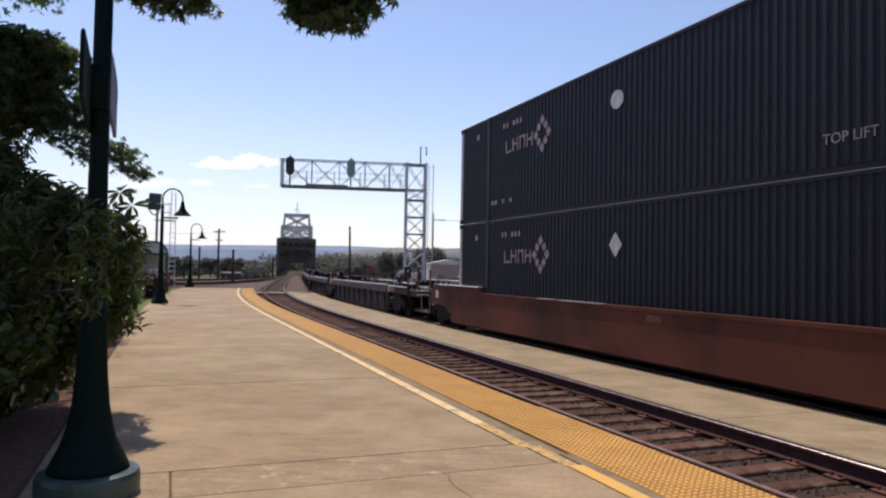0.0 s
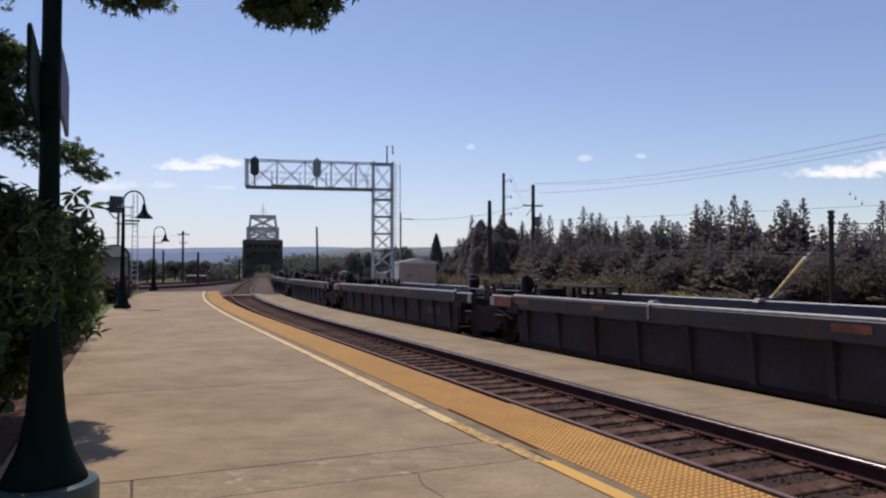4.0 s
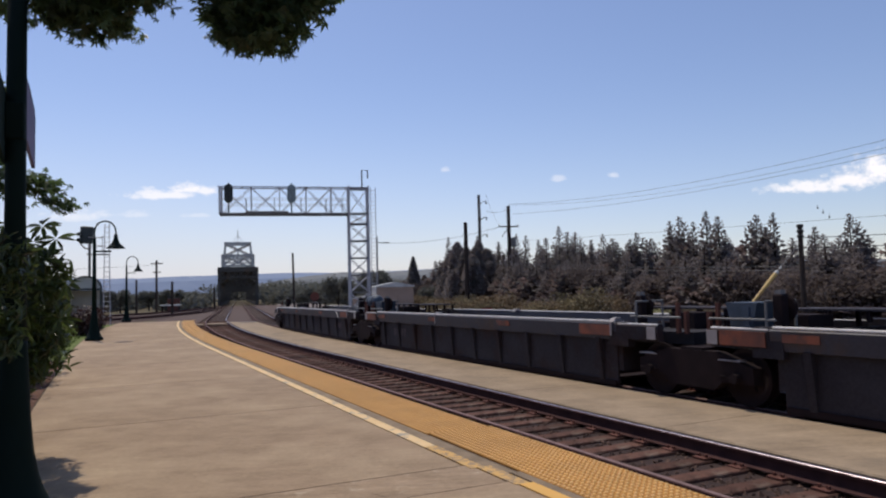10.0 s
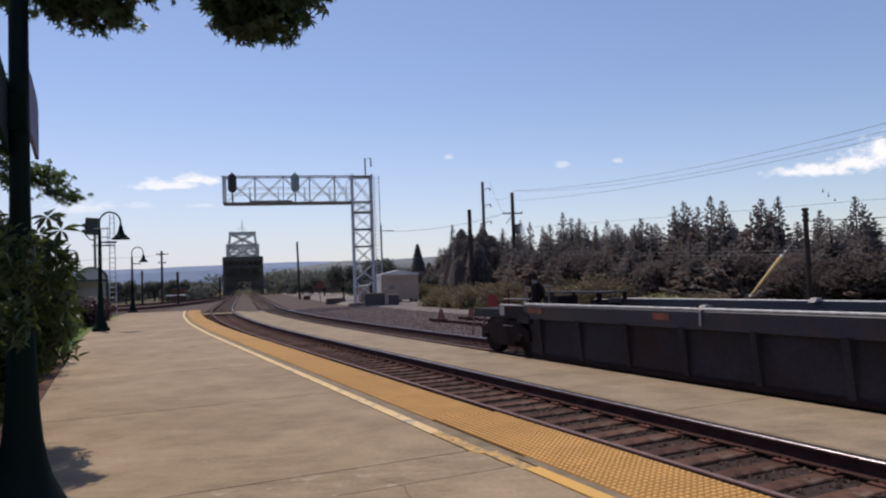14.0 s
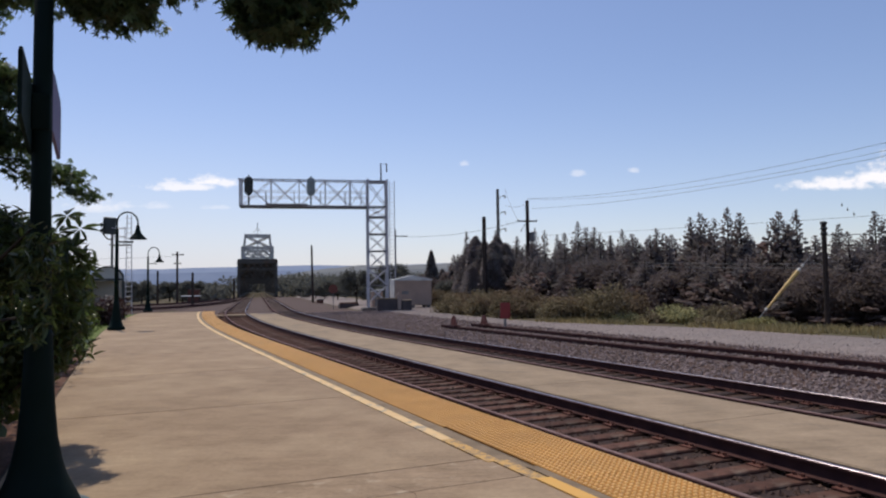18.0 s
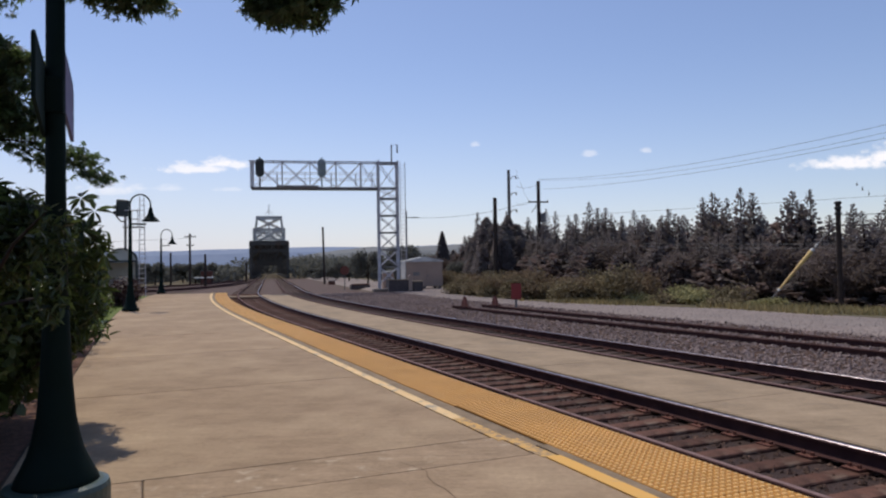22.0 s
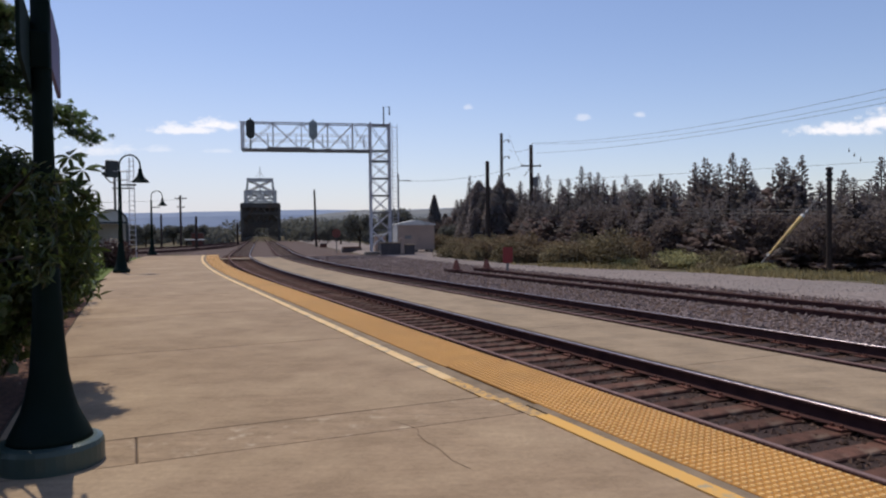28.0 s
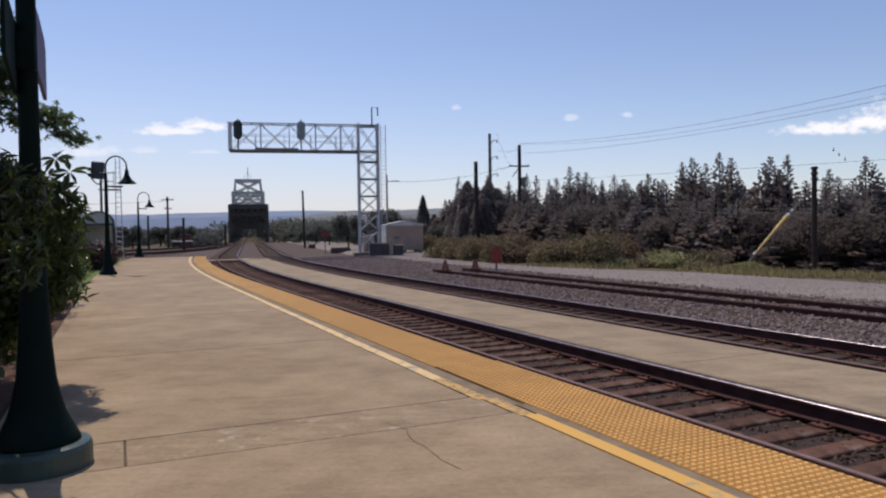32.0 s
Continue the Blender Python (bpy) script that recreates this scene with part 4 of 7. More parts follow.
for x in (-1.4, 0, 1.4):
    for y in (-1, 1):
        g = Mb(); g.box(x - 0.14, x + 0.14, y - 0.14, y + 0.14, -0.1, 0.25)
        part("pier", g, CONCRETE_GREY, hut)
g = Mb(); g.box(-1.0, -0.4, -1.225, -1.2, 1.2, 1.5)
part("vent", g, GALV_DARK, hut)

shed = thing("equipment_shed", "small pale equipment shed with a slanted roof behind the mast", "shed", pose(-5.05, 66.0, -0.35, 0, 0, 12))
g = Mb(); g.box(-0.5, 0.5, -0.45, 0.45, 0, 1.5)
part("body", g, HUT_PAINT, shed)
g = Mb(); g.prism([(-0.6, 1.48), (0.6, 1.66), (0.6, 1.74), (-0.6, 1.56)], -0.55, 0.55, "y")
part("roof", g, PALE_ROOF, shed)
g = Mb(); g.box(-0.25, 0.25, -0.47, -0.45, 0.2, 1.3)
part("door", g, GALV_DARK, shed)

# ---------------------------------------------------------------- red sign and derail blocks by the siding
sg = thing("red_sign", "small red sign board on a thin steel post in gravel", "sign", pose(3.27, 31.2, -0.36, 0, 0, 10))
g = Mb(); g.box(-0.225, 0.225, -0.03, 0.0, 0.45, 1.16, bevel=0.0)
part("board", g, RED_SIGN, sg)
g = Mb(); g.box(-0.045, 0.045, 0.0, 0.05, 0, 1.1)
part("post", g, GALV_DARK, sg)
for o in (13.25, 14.75):
    st = thing("wheel_stop", "rusty red wedge-shaped wheel stop clamped on the rail end", "wheel stop", on_line(28.75, o, RAIL_Z))
    g = Mb(); g.prism([(-0.30, 0.0), (0.30, 0.0), (0.03, 0.45), (-0.03, 0.45)], -0.06, 0.06, "x")
    part("wedge", g, STOP_RED, st)
    g = Mb(); g.box(-0.16, 0.16, -0.36, 0.36, -0.05, 0.03)
    part("clamp", g, RAIL_SIDE, st)

mk = thing("marker_post", "stubby dark marker post at the gravel edge", "post", pose(3.69, 48.66, -0.3))
g = Mb(); g.box(-0.12, 0.12, -0.06, 0.06, -0.05, 0.74, bevel=0.02)
part("board", g, RUST_RED, mk)
g = Mb(); g.box(-0.16, 0.16, -0.1, 0.1, -0.05, 0.06, bevel=0.01)
part("foot", g, CONCRETE_GREY, mk)

# ---------------------------------------------------------------- platform lamps


def platform_lamp(m):
    lp = thing("platform_lamp", "dark green gooseneck platform lamp with a bell shade", "lamp post", m, "platform lamps")
    g = Mb()
    g.lathe([(0.33, 0.0), (0.33, 0.12), (0.27, 0.15), (0.21, 0.34), (0.16, 0.6), (0.115, 1.0), (0.09, 1.25)], 16)
    part("base", g, GREEN_PAINT, lp, "flared cast base", smooth=True)
    g = Mb()
    g.lathe([(0.10, 1.2), (0.075, 2.4), (0.062, 4.05)], 12)
    g.lathe([(0.09, 1.22), (0.105, 1.27), (0.09, 1.33)], 12)
    part("shaft", g, GREEN_PAINT, lp, smooth=True)
    g = Mb()
    arc = [(0, 0, 3.9), (0, 0, 4.25)] + [(0.39 - 0.39 * math.cos(a), 0, 4.32 + 0.42 * math.sin(a)) for a in (math.pi * i / 10 for i in range(11))] + [(0.78, 0, 4.2)]
    g.tube(arc, 0.032, 8)
    part("gooseneck", g, GREEN_PAINT, lp, smooth=True)
    g = Mb()
    g.lathe([(0.04, 4.22), (0.07, 4.18), (0.09, 4.02), (0.15, 3.86), (0.30, 3.70), (0.36, 3.64), (0.35, 3.64), (0.28, 3.70), (0.12, 3.86)], 18, at=(0.78, 0, 0))
    part("shade", g, GREEN_PAINT, lp, "bell-shaped dark shade", smooth=True)
    g = Mb()
    g.box(-0.05, 0.62, -0.02, 0.02, 3.50, 3.56)
    part("banner_arm", g, GREEN_PAINT, lp)
    return lp


l1 = platform_lamp(pose(-12.62, 28.6, 0, 0, 0, 14))
copy_thing(l1, pose(-20.75, 52.2, 0, 0, 0, 30))

# lamp post with the station sign, beside the camera
post = thing("sign_post", "dark green cast lamp post with flared base and station sign", "lamp post", pose(-2.584, 4.72, 0, 0, 0, 23.1))
g = Mb()
g.lathe([(0.328, 0.0), (0.328, 0.125), (0.318, 0.155), (0.285, 0.167), (0.262, 0.167)], 36)
part("base_ring", g, GREEN_RIM, post, "green base ring, its paint lightened as if lit")
g = Mb()
g.lathe([(0.262, 0.16), (0.250, 0.20), (0.215, 0.27), (0.178, 0.35), (0.148, 0.45), (0.120, 0.60), (0.101, 0.82), (0.090, 1.05), (0.080, 1.27), (0.075, 1.32)], 32)
part("flared_base", g, GREEN_PAINT, post, smooth=True)
g = Mb()
g.lathe([(0.075, 1.25), (0.062, 2.2), (0.055, 4.6)], 24)
g.lathe([(0.074, 1.30), (0.086, 1.32), (0.086, 1.34), (0.072, 1.36)], 24)
part("shaft", g, GREEN_PAINT, post, smooth=True)
# two boards bracketed to opposite sides of the shaft; slanted outlines fitted to the camera's view
for x, face, outline in ((-0.068, SIGN_DARK, [(-0.52, 2.61), (-0.05, 2.47), (0.10, 2.47), (0.10, 2.915), (-0.05, 2.925), (-0.50, 3.015), (-0.52, 3.00)]),
                         (0.050, SIGN_BLUE, [(0.0, 2.64), (0.12, 2.62), (0.60, 2.54), (0.60, 2.92), (0.57, 2.955), (0.10, 3.03), (0.0, 3.04)])):
    g = Mb()
    g.prism(outline, x - 0.011, x + 0.011, "x")
    p = part("sign_panel", g, face, post, "dark green board back, shade put into its colour" if x < 0 else "station sign board, bright lilac sky tone put into its colour")
    for qa, qb in ((4, 5), (0, 6)) if x < 0 else ((4, 5), (2, 3)):
        f = Mb()
        f.tube([(x, *outline[qa]), (x, *outline[qb])], 0.013, 8)
        part("rim", f, GREEN_PAINT, p)
g = Mb()
g.box(-0.06, 0.055, -0.075, 0.075, 2.62, 2.86, bevel=0.01)
part("bracket", g, GREEN_PAINT, post)

# ---------------------------------------------------------------- left signal, shelter and fence beyond the platform
sigl = thing("track_signal", "dark signal head on a slim pole with a small cage platform", "signal", pose(-22.4, 50.0, -0.12, 0, 0, 10))
g = Mb(); g.tube([(0, 0, -0.55), (0, 0, 6.4)], 0.09, 10)
part("pole", g, GALV_DARK, sigl)
g = Mb(); g.box(-1.05, -0.2, -0.12, 0.12, 5.65, 6.85, pose(0, 0, 0, 0, 4, 0), bevel=0.05)
h = part("signal_head", g, SIGNAL_DARK, sigl, "black signal backboard")
g = Mb()
for dz in (5.95, 6.35):
    g.tube([(-0.62, -0.1, dz), (-0.62, -0.4, dz - 0.04)], 0.13, 10)
part("hood", g, SIGNAL_DARK, h)
g = Mb(); g.tube([(-0.6, 0, 5.7), (-0.3, 0, 5.35), (0, 0, 5.3)], 0.05, 6); g.box(-0.1, 1.25, -0.35, 0.35, 4.88, 4.95)
part("bracket", g, GALV_DARK, sigl)
g = Mb()
for z in (5.5, 6.1):
    g.tube([(0, -0.3, z), (0.9, -0.3, z), (0.9, 0.3, z), (0, 0.3, z)], 0.025, 5)
g.tube([(0.9, -0.3, 4.9), (0.9, -0.3, 6.2)], 0.025, 5)
part("cage", g, GALV, sigl)
lad = thing("ladder_mast", "slender galvanized ladder mast", "mast", pose(-24.9, 58.0, -0.3, 0, 0, 10))
for dx in (0, 0.55):
    g = Mb(); g.tube([(dx, 0, -0.4), (dx + (0.12 if dx == 0 else -0.12), 0, 8.1)], 0.035, 5)
    part("rail", g, GALV, lad)
for i in range(19):
    g = Mb(); g.tube([(0.03, 0, 0.6 + 0.4 * i), (0.52, 0, 0.6 + 0.4 * i)], 0.022, 4)
    part("rung", g, GALV, lad)

sh = thing("waiting_shelter", "small waiting shelter with arched dark roof edge and pale panels", "shelter", pose(-19.25, 42.5, -0.05, 0, 0, 24))
g = Mb()
ar = [(0.86 * math.cos(math.pi * i / 12), 2.35 + 0.72 * math.sin(math.pi * i / 12)) for i in range(13)]
g.prism(ar + [(x * 0.92, z - 0.06) for x, z in reversed(ar)], -1.4, 1.4, "y")
part("arched_roof", g, SIGNAL_DARK, sh)
for x in (-0.80, 0.80):
    for y in (-1.3, 1.3):
        g = Mb(); g.box(x - 0.05, x + 0.05, y - 0.05, y + 0.05, 0, 2.4)
        part("post", g, SIGNAL_DARK, sh)
g = Mb(); g.box(-0.75, 0.75, 1.27, 1.30, 0.3, 2.25)
part("back_panel", g, SHELTER_GLASS, sh)
for yy in (-1.3, 1.3):
    g = Mb(); g.prism([(x * 0.88, z - 0.08) for x, z in ar], yy - 0.01, yy + 0.01, "y")
    part("gable_panel", g, SHELTER_GLASS, sh, "pale translucent gable panel")
    g = Mb(); g.box(-0.84, 0.84, yy - 0.04, yy + 0.04, 2.26, 2.34)
    part("tie_beam", g, SIGNAL_DARK, sh)
for y in (-0.5, 0.5):
    g = Mb(); g.box(-0.84, -0.78, y - 0.03, y + 0.03, 0, 2.3)
    part("mullion", g, SIGNAL_DARK, sh)
g = Mb(); g.box(-0.7, 0.7, 0.8, 1.2, 0.42, 0.48)
part("bench", g, POLE_WOOD, sh)
for x in (-0.6, 0.6):
    g = Mb(); g.box(x - 0.04, x + 0.04, 0.85, 1.15, 0.0, 0.42)
    part("bench_leg", g, SIGNAL_DARK, sh)
g = Mb(); g.box(-0.79, -0.76, -1.2, 1.2, 0.3, 2.3)
part("side_panel", g, SHELTER_GLASS, sh)

hs = thing("flat_canopy", "low open shed with a pale flat roof among trees", "shed", pose(-40.8, 121, -0.5, 0, 0, 16))
g = Mb(); g.box(-1.55, 1.55, -1.2, 1.2, 0.95, 1.15, bevel=0.05)
part("roof", g, PALE_ROOF, hs)
for x in (-1.35, 1.35):
    for y in (-1.0, 1.0):
        g = Mb(); g.box(x - 0.08, x + 0.08, y - 0.08, y + 0.08, -0.5, 0.95)
        part("post", g, POLE_WOOD, hs)

# ---------------------------------------------------------------- bridge
BR = along(176, (5.465 + OFF2) / 2)
bridge = thing("railway_bridge", "grey-green steel truss railway bridge with a lattice tower over its portal", "bridge", pose(BR.x, BR.y, -0.2, 0, 0, math.degrees(heading(176))))
BW, BH, BL, NB = 4.42, 8.25, 210, 24
for sx in (-BW, BW):
    for z in (0.2, BH):
        g = Mb(); g.box(sx - 0.35, sx + 0.35, 0, BL, z - 0.4, z + 0.4)
        part("chord", g, BRIDGE_STEEL, bridge)
    for i in range(NB + 1):
        y = BL * i / NB
        g = Mb(); g.box(sx - 0.3, sx + 0.3, y - 0.3, y + 0.3, 0, BH)
        part("upright", g, BRIDGE_STEEL, bridge)
        if i < NB:
            g = Mb(); g.tube([(sx, y, 0.3 if i % 2 else BH), (sx, y + BL / NB, BH if i % 2 else 0.3)], 0.25, 4)
            part("diagonal", g, BRIDGE_STEEL, bridge)
for i in range(NB):
    y = BL * i / NB
    for a, b in ((-BW, BW), (BW, -BW)):
        g = Mb(); g.tube([(a, y, BH - 0.1), (b, y + BL / NB, BH - 0.1)], 0.22, 4)
        part("top_lateral", g, BRIDGE_STEEL, bridge)
    for sx in (-1, 1):
        g = Mb(); g.tube([(sx * BW, y + 0.3, BH - 3.4), (sx * (BW - 2.0), y + 0.3, BH - 1.7)], 0.2, 4)
        part("knee_brace", g, BRIDGE_STEEL, bridge)
        g = Mb(); g.tube([(sx * BW, y, BH if i % 2 else 0.3), (sx * BW, y + BL / NB, 0.3 if i % 2 else BH)], 0.2, 4)
        part("counter_diagonal", g, BRIDGE_STEEL, bridge)
for i in range(NB + 1):
    y = BL * i / NB
    g = Mb(); dp = 1.7 if i < 3 else 3.6
    g.box(-BW, BW, y - 0.3, y + 0.3, BH - dp - 0.2, BH - dp + 0.2); g.box(-BW, BW, y - 0.3, y + 0.3, BH - 0.3, BH + 0.3)
    for j in range(6):
        x0, x1 = -BW + BW * 2 * j / 6, -BW + BW * 2 * (j + 1) / 6
        g.tube([(x0, y, BH - dp), (x1, y, BH)], 0.16, 4); g.tube([(x0, y, BH), (x1, y, BH - dp)], 0.16, 4)
    part("portal_frame", g, BRIDGE_STEEL, bridge)
# an added far span, bent aside to darken the view through the portal
for i in range(1, 25):
    y = BL + 8.0 * i
    x = 0.0055 * (8.0 * i) ** 1.6
    g = Mb()
    for sx in (-BW, BW):
        g.box(x + sx - 0.35, x + sx + 0.35, y - 0.35, y + 0.35, 0, BH)
        g.tube([(x + sx, y, 0.3 if i % 2 else BH), (x + sx + 0.05 * i, y + 8.0, BH if i % 2 else 0.3)], 0.35, 4)
        g.tube([(x + sx, y, BH), (x + sx + 0.05 * i, y + 8.0, BH)], 0.4, 4)
    g.box(x - BW, x + BW, y - 0.3, y + 0.3, BH - 2.2, BH + 0.2)
    part("far_frame", g, BRIDGE_STEEL, bridge)
g = Mb(); g.box(-BW, BW, 0, BL, -1.6, -0.45)
part("deck", g, BRIDGE_STEEL, bridge)
g = Mb(); g.box(-BW - 0.3, BW + 0.3, 1.5, 8.5, BH + 0.1, BH + 0.9)
part("tower_floor", g, BRIDGE_STEEL, bridge)
TB, TT, TZ0, TZ1 = 3.45, 2.95, BH + 0.6, BH + 6.75
TM = TZ0 + (TZ1 - TZ0) * 0.52
for y in (2.0, 8.0):
    for sx in (-1, 1):
        g = Mb(); g.tube([(sx * TB, y, TZ0), (sx * TT, y, TZ1)], 0.20, 4)
        part("tower_leg", g, BRIDGE_PALE, bridge)
        # counterweight guides beside the lower stage
        g = Mb(); g.box(sx * 3.75 - 0.16, sx * 3.75 + 0.16, y - 0.15, y + 0.15, TZ0, TM)
        part("guide", g, BRIDGE_PALE, bridge)
        for k in range(4):
            z0 = TZ0 + (TM - TZ0) * k / 4
            g = Mb(); g.tube([(sx * 3.75, y, z0), (sx * 3.2, y, z0 + (TM - TZ0) / 4)], 0.08, 4)
            part("guide_lacing", g, BRIDGE_PALE, bridge)
        # curved knee braces under the middle girt
        g = Mb(); g.tube([(sx * 3.3, y, TZ0 + 0.9), (sx * 2.4, y, TZ0 + 1.9), (sx * 1.0, y, TM - 0.55)], 0.13, 4)
        part("knee_brace", g, BRIDGE_PALE, bridge)
    for a, b, z0, z1, r in ((3.1, 2.95, TM, TZ1, 0.17), (3.35, 3.15, TZ0, TM, 0.13)):
        for sg in (-1, 1):
            g = Mb(); g.tube([(-sg * a, y, z0), (sg * b, y, z1)], r, 4)
            part("tower_brace", g, BRIDGE_PALE, bridge)
    for z, w, hh in ((TZ1, 3.15, 0.26), (TM, 3.9, 0.20), (TM - 0.75, 3.3, 0.12), (TZ0 + 0.75, 3.5, 0.12), (TZ0 + 1.5, 3.4, 0.10)):
        g = Mb(); g.box(-w, w, y - 0.15, y + 0.15, z - hh, z + hh)
        part("tower_girt", g, BRIDGE_PALE, bridge)
    g = Mb(); g.box(-0.16, 0.16, y - 0.12, y + 0.12, TZ0, TM + 1.6)
    part("tower_post", g, BRIDGE_PALE, bridge)
    for k in range(6):
        x0 = -3.0 + k
        g = Mb(); g.tube([(x0, y, TM - 0.75), (x0 + 0.5, y, TM), (x0 + 1.0, y, TM - 0.75)], 0.06, 4)
        part("girt_lacing", g, BRIDGE_PALE, bridge)
for sx in (-1, 1):
    g = Mb()
    for z0, z1 in ((TZ0, (TZ0 + TZ1) / 2), ((TZ0 + TZ1) / 2, TZ1)):
        g.tube([(sx * TB, 2, z0), (sx * TT, 8, z1)], 0.16, 4); g.tube([(sx * TB, 8, z0), (sx * TT, 2, z1)], 0.16, 4)
    part("side_brace", g, BRIDGE_PALE, bridge)
g = Mb(); g.tube([(0, 5, TZ1), (0, 5, TZ1 + 3.4)], 0.09, 5); g.tube([(-0.9, 5, TZ1 + 0.8), (0, 5, TZ1 + 2.2), (0.9, 5, TZ1 + 0.8)], 0.06, 4)
part("mast", g, BRIDGE_PALE, bridge)

# ---------------------------------------------------------------- poles and wires


def pole(name, x, y, z0, z1, r0, r1, material, label, lean=0.0):
    p = thing(name, label, "pole", pose(x, y, z0, 0, lean, 0))
    g = Mb(); g.lathe([(r0, 0.0), ((r0 + r1) / 2, (z1 - z0) * 0.5), (r1, z1 - z0), (r1 * 0.6, z1 - z0 + 0.03)], 12)
    part("shaft", g, material, p, smooth=False)
    return p


def crossarm(p, z, half, ins=2, yaw=0.0):
    g = Mb(); g.box(-half, half, -0.06, 0.06, z - 0.07, z + 0.07, pose(0, 0.15, 0, 0, 0, yaw))
    a = part("crossarm", g, POLE_WOOD, p)
    for i in range(ins):
        x = -half + 0.1 + (2 * half - 0.2) * i / max(ins - 1, 1)
        g = Mb(); g.lathe([(0.03, z + 0.05), (0.06, z + 0.12), (0.06, z + 0.2), (0.03, z + 0.24)], 8, m=pose(0, 0.15, 0, 0, 0, yaw) @ pose(x, 0, 0))
        part("insulator", g, PALE_METAL, a)


pc = pole("utility_pole", 5.79, 75.0, -0.8, 8.9, 0.24, 0.20, POLE_WOOD, "short bare dark wooden pole at the lot edge")
pb_ = pole("utility_pole", 10.45, 75.0, -0.9, 10.6, 0.23, 0.18, POLE_WOOD, "dark wooden utility pole with crossarm and transformer")
crossarm(pb_, 9.3, 1.1, 3, 10)
g = Mb(); g.lathe([(0.02, 7.05), (0.24, 7.1), (0.27, 7.2), (0.27, 8.0), (0.22, 8.1)], 14, at=(0.45, 0, 0))
part("transformer", g, GALV_DARK, pb_)
g = Mb(); g.tube([(0, 0.1, 9.2), (-0.75, 0.1, 8.2)], 0.04, 5)
part("brace", g, POLE_WOOD, pb_)
pa = pole("utility_pole", 9.25, 95.0, -0.9, 14.6, 0.26, 0.19, POLE_GREY, "tall grey utility pole with stacked arms")
for z in (14.6, 12.4, 10.1):
    g = Mb(); g.tube([(0, 0, z - 0.5), (0.55, 0, z), (1.05, 0, z + 0.05)], 0.055, 5)
    part("davit_arm", g, POLE_GREY, pa)
    g = Mb(); g.lathe([(0.05, z - 0.35), (0.11, z - 0.3), (0.11, z - 0.05), (0.05, z)], 8, at=(1.0, 0, 0))
    part("insulator", g, PALE_METAL, pa)
pd = pole("utility_pole", 18.65, 33.0, -0.9, 4.3, 0.125, 0.11, POLE_WOOD, "short dark guyed pole with ringed top before the trees")
g = Mb()
for z in (4.6, 4.85, 5.1):
    g.lathe([(0.11, z), (0.16, z + 0.04), (0.16, z + 0.12), (0.11, z + 0.16)], 12)
part("clamp_band", g, BLACK_PAINT, pd)
pe = pole("utility_pole", -16.6, 100.0, -0.8, 7.6, 0.18, 0.13, POLE_WOOD, "leaning dark wooden pole beside the line", lean=-1.3)
pl = pole("utility_pole", -41.0, 115.0, -1.0, 7.8, 0.2, 0.15, POLE_WOOD, "dark wooden utility pole with two crossarms")
crossarm(pl, 8.3, 0.95, 4, 0)
crossarm(pl, 6.9, 0.6, 2, 0)
for x, y, h in ((-33.5, 100, 4.0), (-48, 125, 5.0), (-36, 130, 3.4)):
    q = pole("utility_pole", x, y, -1.0, h, 0.2, 0.16, POLE_WOOD, "short dark pole among far trees")
q = pole("utility_pole", -3.55, 72.0, -0.5, 7.4, 0.1, 0.09, GALV_DARK, "thin grey pole with a short arm behind the hut")
g = Mb(); g.box(-0.1, 1.3, -0.04, 0.04, 7.2, 7.28)
part("arm", g, GALV_DARK, q)
# an off-stage pole carries the near end of the wires
pn = pole("utility_pole", 39.5, 7.5, -0.6, 13.2, 0.2, 0.15, POLE_WOOD, "wooden utility pole carrying the line wires")
crossarm(pn, 11.2, 1.2, 3, 23)
crossarm(pn, 12.5, 1.2, 3, 23)


def wire(a, b, sag, r=0.022):
    a, b = Vector(a), Vector(b)
    g = Mb()
    g.tube([a.lerp(b, i / 20) - Vector((0, 0, sag * 4 * (i / 20) * (1 - i / 20))) for i in range(21)], r, 4)
    return solid("wire", g, WIRE, "thin dark overhead wire sagging between poles", "wire", group="overhead wires")


wire((10.55, 75.0, 10.8), (39.5, 7.5, 12.8), 2.55, 0.013)
wire((11.0, 75.1, 9.75), (40.2, 7.7, 11.4), 1.95, 0.013)
wire((10.5, 75.0, 10.75), (38.8, 7.3, 12.5), 2.9, 0.011)
wire((10.25, 95.0, 14.6), (9.4, 75.2, 8.6), 0.3, 0.016)
wire((10.25, 95.0, 12.4), (10.45, 75.2, 10.3), 0.3, 0.016)
wire((10.25, 95.0, 10.1), (9.4, 75.2, 8.4), 0.3, 0.016)
wire((9.4, 75.2, 8.4), (-3.0, 72.0, 6.7), 0.5, 0.016)
for z in (3.7, 3.2):
    wire((18.65, 33, z), (46, 13, z + 0.9), 0.4, 0.016)
wire((-41, 115, 7.1), (-90, 105, 7.6), 0.8, 0.018)
# three bird-like specks by a thin wire, built in the shape of dampers
da, db = Vector((11.26, 75, 6.8)), Vector((33.9, 16, 4.35))
wire(da, db, 0.15, 0.010)
for x, y, z in ((21.95, 37, 5.56), (22.12, 36.8, 5.29), (22.33, 36.6, 5.02)):
    g = Mb(); g.lathe([(0.015, -0.07), (0.035, -0.045), (0.045, 0.0), (0.035, 0.035), (0.015, 0.06)], 8)
    d = solid("wire_damper", g, GALV_DARK, "small grey speck at an overhead wire", "wire damper", pose(x, y, z), "wire dampers")
    g = Mb(); g.tube([(0, 0, 0), (0, 0, 0.16)], 0.012, 5)
    part("clip", g, WIRE, d)
for z in (2.35, 2.15):
    wire((18.65, 33, z), (5.79, 75.0, z + 2.6), 0.35, 0.012)

